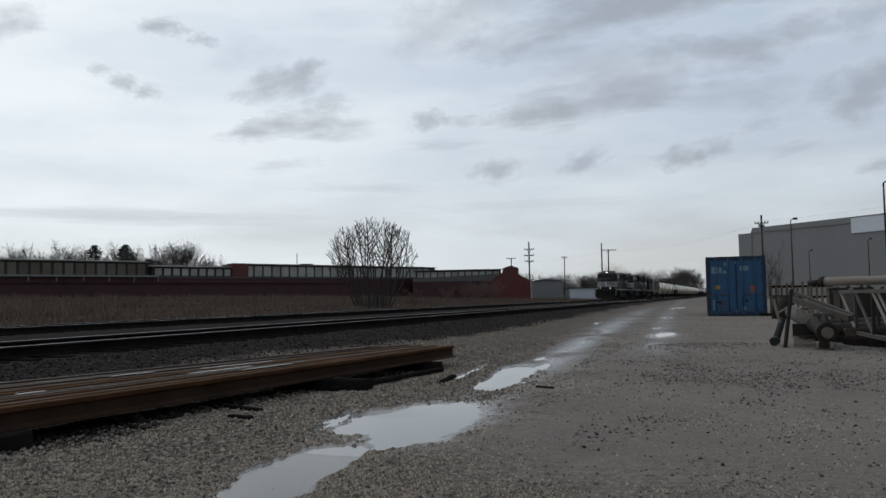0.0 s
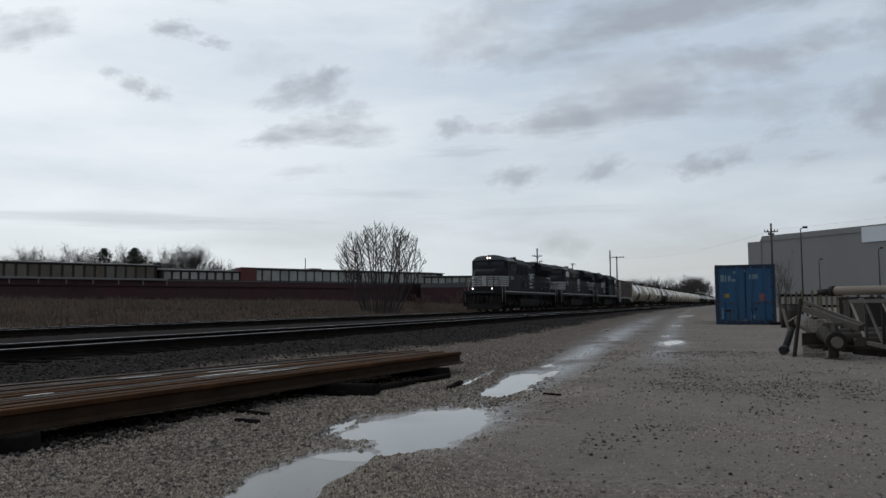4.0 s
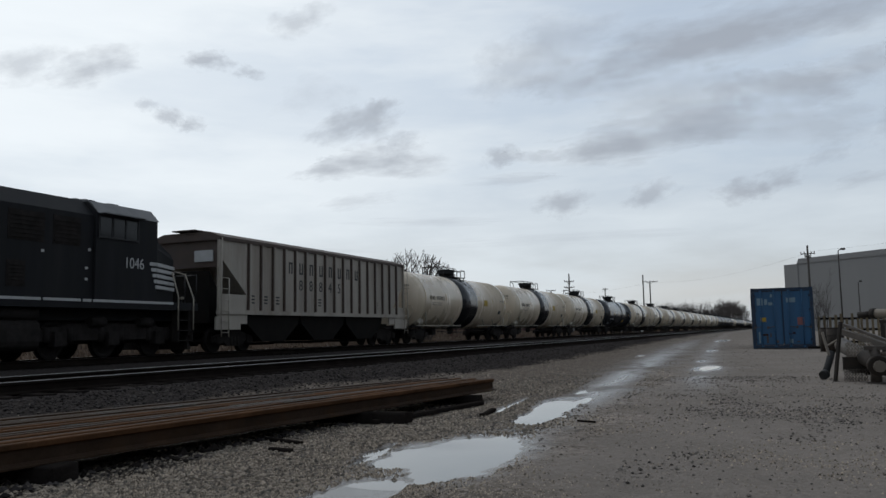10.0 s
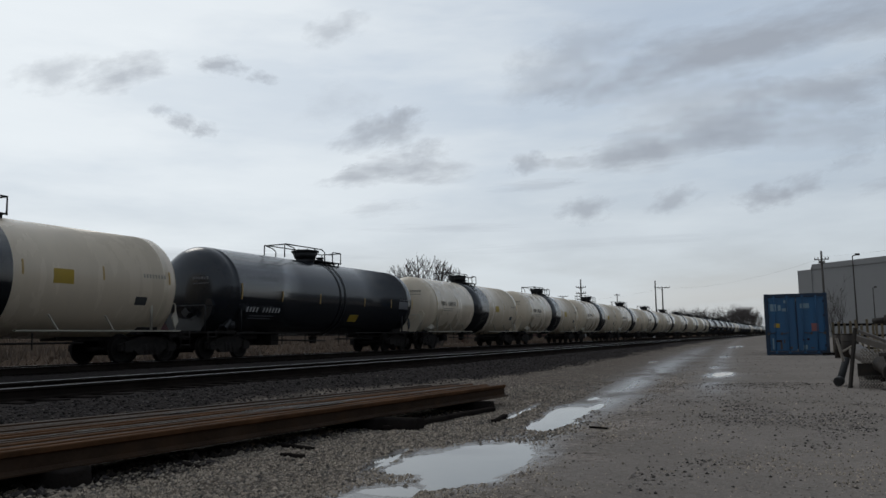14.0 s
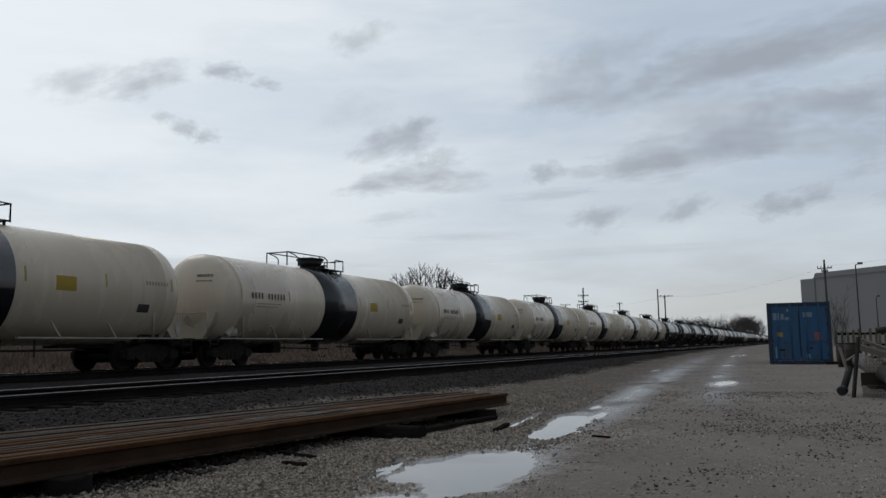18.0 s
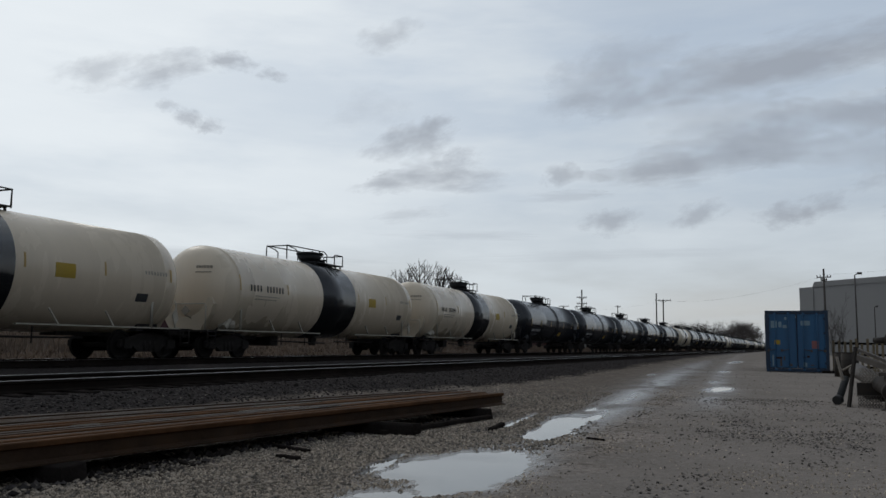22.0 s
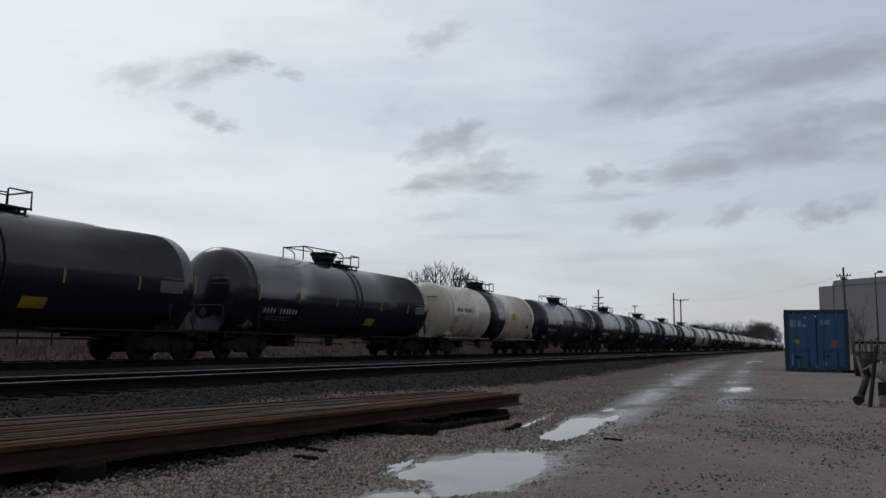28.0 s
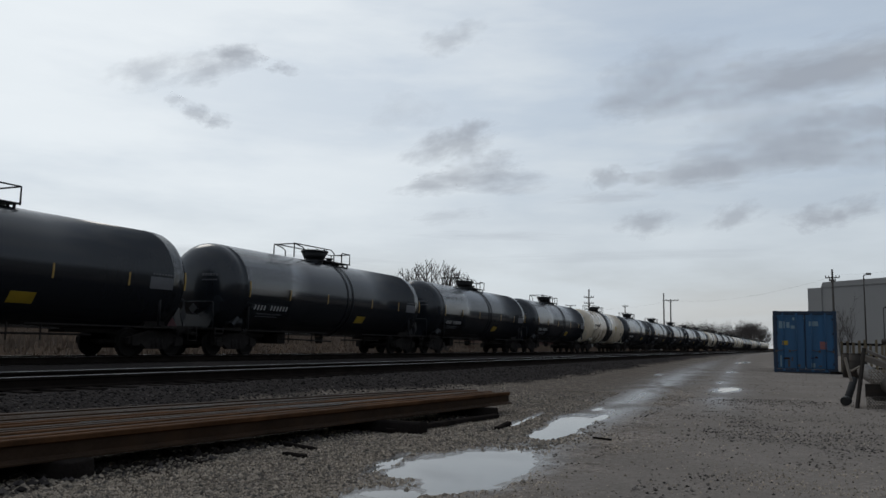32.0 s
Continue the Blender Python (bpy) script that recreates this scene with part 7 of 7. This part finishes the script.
bt = thing("rubber_hose", "short black rubber hose stub lying by the scrap steel", "hose", at=pose(0, 0, 0))
bm = bmesh.new()
tube(bm, [(0.80, 16.2, 0.48), (0.74, 16.1, 0.30), (0.66, 15.9, 0.10)], 0.062, 12)
rod(bm, (0.67, 15.92, 0.11), (0.62, 15.84, 0.08), 0.082, seg=12)
part("body", bm, M_RUBBER, bt)

dr = thing("oil_drum", "dark steel drum standing beside the blue container", "drum", at=pose(1.55, 33.0, 0))
bm = bmesh.new()
rod(bm, (0, 0, 0), (0, 0, 0.88), 0.29, seg=20)
for z in (0.0, 0.3, 0.6, 0.86):
    rod(bm, (0, 0, z), (0, 0, z + 0.02), 0.305, seg=20)
part("shell", bm, M_SCRAP, dr)
copy_thing(dr, pose(1.75, 32.3, 0))

for k, (x, y, tn) in enumerate(((1.45, 39.2, -8), (2.2, 40.6, -12), (3.3, 41.2, 5))):
    pal = thing("wooden_pallet", "weathered yellowish wooden pallet stood on edge", "pallet", "pallets behind the scrap steel", at=pose(x, y, 0.0, 0, 0, tn))
    for j in range(5 if k < 3 else 3):
        bm = bmesh.new()
        bx(bm, j * 0.23, j * 0.23 + 0.1, 0, 0.025, 0.0, 1.36 + 0.12 * math.sin(k * 5 + j * 3))
        part("board", bm, M_PALLET, pal)
    for z in (0.15, 0.7, 1.2):
        bm = bmesh.new()
        bx(bm, 0, 1.02, 0.025, 0.11, z, z + 0.1)
        part("stringer", bm, M_TIMBER, pal)
for k, (x, y, ln, tn) in enumerate(((2.2, 15.9, 1.2, 30), (3.0, 15.2, 1.4, 35), (1.9, 16.9, 1.3, 40), (3.9, 14.4, 1.2, 30))):
    timber(x, y, 0.2, ln, 0.13, tn, "dark timber bearer under the scrap steel")
for k, (x, y, r, ln, tn) in enumerate(((2.4, 19.0, 0.16, 3.0, -50), (2.9, 19.8, 0.2, 3.0, -48), (3.4, 18.4, 0.14, 3.4, -52))):
    bm = bmesh.new()
    rod(bm, (0, -ln / 2, r), (0, ln / 2, r), r, seg=14)
    ob = part("rusty_pipe", bm, M_SCRAP)
    ob.matrix_world = pose(x, y, 0.0, 0, 0, tn)
    tagged(ob, "short rusty steel pipe lying behind the truss", "pipe", "rusty pipes")

for x, y, w, l, h, tn in ((3.3, 26.5, 1.5, 1.8, 1.0, 12), (5.2, 24.6, 1.6, 2.0, 0.9, -6), (4.2, 21.8, 1.1, 1.4, 0.7, 25), (3.0, 30.2, 1.3, 1.5, 1.1, -10)):
    bn = thing("scrap_bin", "dark open-topped steel bin of scrap behind the truss", "bin", "scrap bins", at=pose(x, y, 0, 0, 0, tn))
    for a, b, c, d in ((0, w, 0, 0.03), (0, w, l - 0.03, l), (0, 0.03, 0.03, l - 0.03), (w - 0.03, w, 0.03, l - 0.03)):
        bm = bmesh.new()
        bx(bm, a, b, c, d, 0.06, h)
        bx(bm, a - 0.02, b + 0.02, c - 0.02, d + 0.02, h - 0.08, h + 0.01)
        part("side_plate", bm, M_SCRAP, bn)
    bm = bmesh.new()
    bx(bm, 0.03, w - 0.03, 0.03, l - 0.03, 0.0, 0.08)
    part("floor_plate", bm, M_SCRAP, bn)
    for k in range(7):
        bm = bmesh.new()
        px, py = w * (0.15 + 0.1 * k), l * (0.2 + 0.6 * ((k * 0.37) % 1))
        rod(bm, (px, py, 0.1), (px + 0.3 * math.sin(k * 2.1), py + 0.3 * math.cos(k * 2.1), h + 0.25 * ((k * 0.61) % 1)), 0.03 + 0.02 * (k % 3), seg=7)
        part("scrap_bar", bm, (M_PIPE, M_SCRAP, M_GREYSTEEL)[k % 3], bn)

# ---- drifting clouds ----
CLOUD_FAR = 3000.0
M_CLOUD = bpy.data.materials.new("grey_cloud")
M_CLOUD.use_nodes = True
t = M_CLOUD.node_tree
t.nodes.clear()
ctc = t.nodes.new("ShaderNodeTexCoord")
oi = t.nodes.new("ShaderNodeObjectInfo")
shift = nd(t, "VectorMath", op="SCALE", ins={0: (31.0, 17.0, 9.0), "Scale": oi.outputs["Random"]})
wide = nd(t, "VectorMath", op="MULTIPLY", ins={0: ctc.outputs["Object"], 1: (1.35, 1.0, 1.0)})
moved = nd(t, "VectorMath", op="ADD", ins={0: wide.outputs[0], 1: shift.outputs[0]})
cn = nd(t, "TexNoise", ins={0: moved.outputs[0], 2: 1.5, 3: 7.0, 4: 0.58})
bent = nd(t, "TexNoise", ins={0: moved.outputs[0], 2: 1.1, 3: 3.0, 4: 0.5})
push = nd(t, "VectorMath", op="SUBTRACT", ins={0: bent.outputs["Color"], 1: (0.5, 0.5, 0.5)})
push = nd(t, "VectorMath", op="SCALE", ins={0: push.outputs[0], "Scale": 0.9})
swept = nd(t, "VectorMath", op="ADD", ins={0: ctc.outputs["Object"], 1: push.outputs[0]})
flat = nd(t, "VectorMath", op="MULTIPLY", ins={0: swept.outputs[0], 1: (1.0, 1.0, 0.0)})
ln = nd(t, "VectorMath", op="LENGTH", ins={0: flat.outputs[0]})
fall = nd(t, "MapRange", ins={0: ln.outputs["Value"], 1: 0.0, 2: 0.95, 3: 1.0, 4: 0.0})
both = nd(t, "Math", op="MULTIPLY_ADD", ins={0: cn.outputs[0], 1: 1.5, 2: -0.75})
dens = nd(t, "Math", op="ADD", ins={0: both.outputs[0], 1: fall.outputs[0]})
dens = nd(t, "MapRange", ins={0: dens.outputs[0], 1: 0.16, 2: 0.85, 3: 0.0, 4: 1.0})
edge_lim = nd(t, "MapRange", ins={0: nd(t, "VectorMath", op="LENGTH", ins={0: ctc.outputs["Object"]}).outputs["Value"], 1: 0.75, 2: 1.0, 3: 1.0, 4: 0.0})
dens = nd(t, "Math", op="MULTIPLY", ins={0: dens.outputs[0], 1: edge_lim.outputs[0]})
dens = nd(t, "Math", op="MULTIPLY", ins={0: dens.outputs[0], 1: oi.outputs["Alpha"]})
em = nd(t, "Emission", ins={0: (0.30, 0.325, 0.375, 1), 1: 1.0})
tr = t.nodes.new("ShaderNodeBsdfTransparent")
mx = nd(t, "MixShader", ins={0: dens.outputs[0], 1: tr.outputs[0], 2: em.outputs[0]})
nd(t, "OutputMaterial", ins={0: mx.outputs[0]})


def sky_pose(az, el):
    """Upright pose far out at that compass turn and height, facing the yard."""
    a, e = radians(az), radians(el)
    p = Vector((math.sin(a) * math.cos(e), math.cos(a) * math.cos(e), math.sin(e))) * CLOUD_FAR
    return look(p, (0, 0, 1))


# thin brown exhaust drifting behind the leading locomotive
M_HAZE = bpy.data.materials.new("thin_brown_exhaust")
M_HAZE.use_nodes = True
t = M_HAZE.node_tree
t.nodes.clear()
hco = t.nodes.new("ShaderNodeTexCoord").outputs["Object"]
hn = nd(t, "TexNoise", ins={0: hco, 2: 0.8, 3: 1.0, 4: 0.4}).outputs[0]
hl = nd(t, "VectorMath", op="LENGTH", ins={0: nd(t, "VectorMath", op="MULTIPLY", ins={0: hco, 1: (0.0, 1.0, 1.0)}).outputs[0]}).outputs["Value"]
hf = nd(t, "MapRange", ins={0: hl, 1: 0.0, 2: 0.95, 3: 0.55, 4: -0.35}).outputs[0]
hs = nd(t, "Math", op="ADD", ins={0: hn, 1: hf}).outputs[0]
ha = nd(t, "MapRange", ins={0: hs, 1: 0.45, 2: 1.1, 3: 0.0, 4: 0.20}).outputs[0]
hd = nd(t, "BsdfDiffuse", ins={0: (0.42, 0.30, 0.19, 1)}).outputs[0]
hu = nd(t, "BsdfTranslucent", ins={0: (0.42, 0.30, 0.19, 1)}).outputs[0]
hb = nd(t, "MixShader", ins={0: 0.5, 1: hd, 2: hu}).outputs[0]
hm = nd(t, "MixShader", ins={0: ha, 1: t.nodes.new("ShaderNodeBsdfTransparent").outputs[0], 2: hb})
nd(t, "OutputMaterial", ins={0: hm.outputs[0]})
puffs = []
for side, lift, wide, tall in ((-1.0, 0.0, 2.9, 1.8), (-0.2, 0.45, 3.3, 2.2), (0.6, -0.25, 2.8, 1.7), (1.25, 0.2, 2.4, 1.5)):
    bm = bmesh.new()
    bmesh.ops.create_grid(bm, x_segments=8, y_segments=8, size=1.0)
    for v in bm.verts:
        v.co = Vector((0.3 * (1 - v.co.x ** 2 - v.co.y ** 2), v.co.x, v.co.y))
    ob = part("exhaust_haze", bm, M_HAZE)
    ob.scale = (1.0, wide, tall)
    ob.visible_shadow = False
    tagged(ob, "thin brown exhaust haze hanging over the locomotives", "smoke", "exhaust of the train", "stuff")
    puffs.append((ob, side, lift))

clouds = []
# turn, height, half width, half height, drift in turn and height over the clip, thickness, lean
for az, el, w, h, d_az, d_el, thick, lean in (
    (-39.4, 18.4, 1.7, 0.65, 0.2, 1.1, 0.60, 2),
    (-36.8, 17.8, 1.1, 0.45, 0.5, 1.05, 0.45, 0),
    (-41.9, 14.6, 1.0, 0.55, -0.1, 0.7, 0.50, -14),
    (-40.5, 14.2, 1.0, 0.50, -0.2, 0.7, 0.50, 4),
    (-43.5, 15.3, 0.8, 0.40, 0.0, 0.7, 0.35, 0),
    (-30.3, 12.3, 5.0, 1.05, 8.1, -0.6, 0.62, 3),
    (-28.4, 13.6, 1.9, 0.8, 7.6, -0.8, 0.45, 10),
    (-33.6, 11.9, 2.0, 0.6, 8.0, -0.6, 0.35, 14),
    (-31.3, 15.2, 3.2, 1.1, 7.5, -1.0, 0.55, 18),
    (-29.8, 16.1, 1.4, 0.7, 7.2, -1.0, 0.40, 22),
    (-16.0, 9.05, 1.8, 0.85, 6.1, -0.55, 0.55, 8),
    (-9.8, 9.5, 1.8, 0.75, 5.8, -0.6, 0.50, 16),
    (-3.4, 9.3, 1.7, 0.75, 4.3, -0.8, 0.58, 0),
    (-1.2, 9.7, 2.0, 0.75, 4.3, -0.8, 0.50, 12),
    (4.1, 9.4, 2.0, 0.4, 4.2, -0.7, 0.25, 8),
    (1.9, 11.2, 1.5, 0.6, 4.6, -0.7, 0.25, 12),
    (-9.8, 13.5, 7.2, 1.35, 6.6, -1.0, 0.60, 3),
    (-13.6, 13.0, 3.0, 0.9, 6.8, -1.0, 0.50, 5),
    (-5.6, 14.3, 4.2, 1.5, 6.2, -1.1, 0.40, -6),
    (1.0, 13.2, 4.0, 1.1, 5.4, -1.0, 0.32, 0),
    (-21.0, 12.7, 1.3, 0.7, 8.4, -0.9, 0.52, 12),
    (-18.6, 12.6, 1.6, 0.4, 8.2, -0.9, 0.30, 4),
    (-0.2, 16.2, 4.6, 1.3, 5.2, -1.8, 0.62, -2),
    (5.0, 16.9, 3.0, 1.0, 5.2, -1.8, 0.40, 0),
    (-5.0, 19.9, 8.2, 1.7, 7.4, -1.9, 0.72, 4),
    (4.0, 20.6, 4.5, 1.4, 6.5, -1.7, 0.50, 6),
    (-13.8, 17.8, 4.2, 1.3, 5.6, -0.8, 0.50, 6),
    (-20.3, 18.8, 3.4, 1.8, 10.2, -1.1, 0.34, 10),
    (-16.5, 20.8, 4.0, 1.4, 8.6, -1.2, 0.30, 6),
    (-8.0, 16.2, 5.0, 1.6, 6.4, -1.2, 0.28, 0),
    (8.3, 12.6, 3.4, 1.6, 4.5, -0.9, 0.62, 16),
    (8.9, 17.2, 2.2, 1.2, 4.5, -0.9, 0.35, 24),
    (9.0, 7.9, 1.6, 0.45, 3.4, -0.5, 0.50, 8),
    (-49.5, 17.3, 3.0, 1.0, 8.6, 1.3, 0.52, 18),
    (-53.6, 17.0, 2.4, 1.0, 8.3, 0.6, 0.40, 20),
    (-37.0, 21.9, 2.2, 0.9, 13.2, -0.4, 0.40, 16),
    (-31.0, 9.6, 2.6, 0.5, 7.4, -0.5, 0.24, 8),
    (-20.0, 11.0, 3.2, 0.35, 7.4, -0.6, 0.24, 2),
    (-26.0, 8.0, 5.0, 0.3, 5.0, -0.3, 0.20, 0),
    (-43.0, 5.9, 13.0, 0.5, 1.0, -0.2, 0.30, 0),
    (-16.0, 6.6, 9.0, 0.35, 4.0, -0.3, 0.16, 1),
    (-34.0, 17.0, 3.0, 1.2, 6.5, -0.6, 0.16, 10),
):
    bm = bmesh.new()
    bmesh.ops.create_grid(bm, x_segments=6, y_segments=6, size=1.0)
    for v in bm.verts:
        v.co.z = 0.04 * (v.co.x ** 2 + v.co.y ** 2)
    me = bpy.data.meshes.new("cloud")
    bm.to_mesh(me)
    bm.free()
    me.materials.append(M_CLOUD)
    ob = new("cloud", me)
    ob.color = (1, 1, 1, thick)
    ob.scale = (CLOUD_FAR * math.tan(radians(w)) * 1.45, CLOUD_FAR * math.tan(radians(h)) * 1.6, 100)
    tagged(ob, "soft grey cloud drifting in the overcast sky", "cloud", "drifting clouds", "structure")
    clouds.append((ob, az, el, d_az, d_el, lean))

motions()
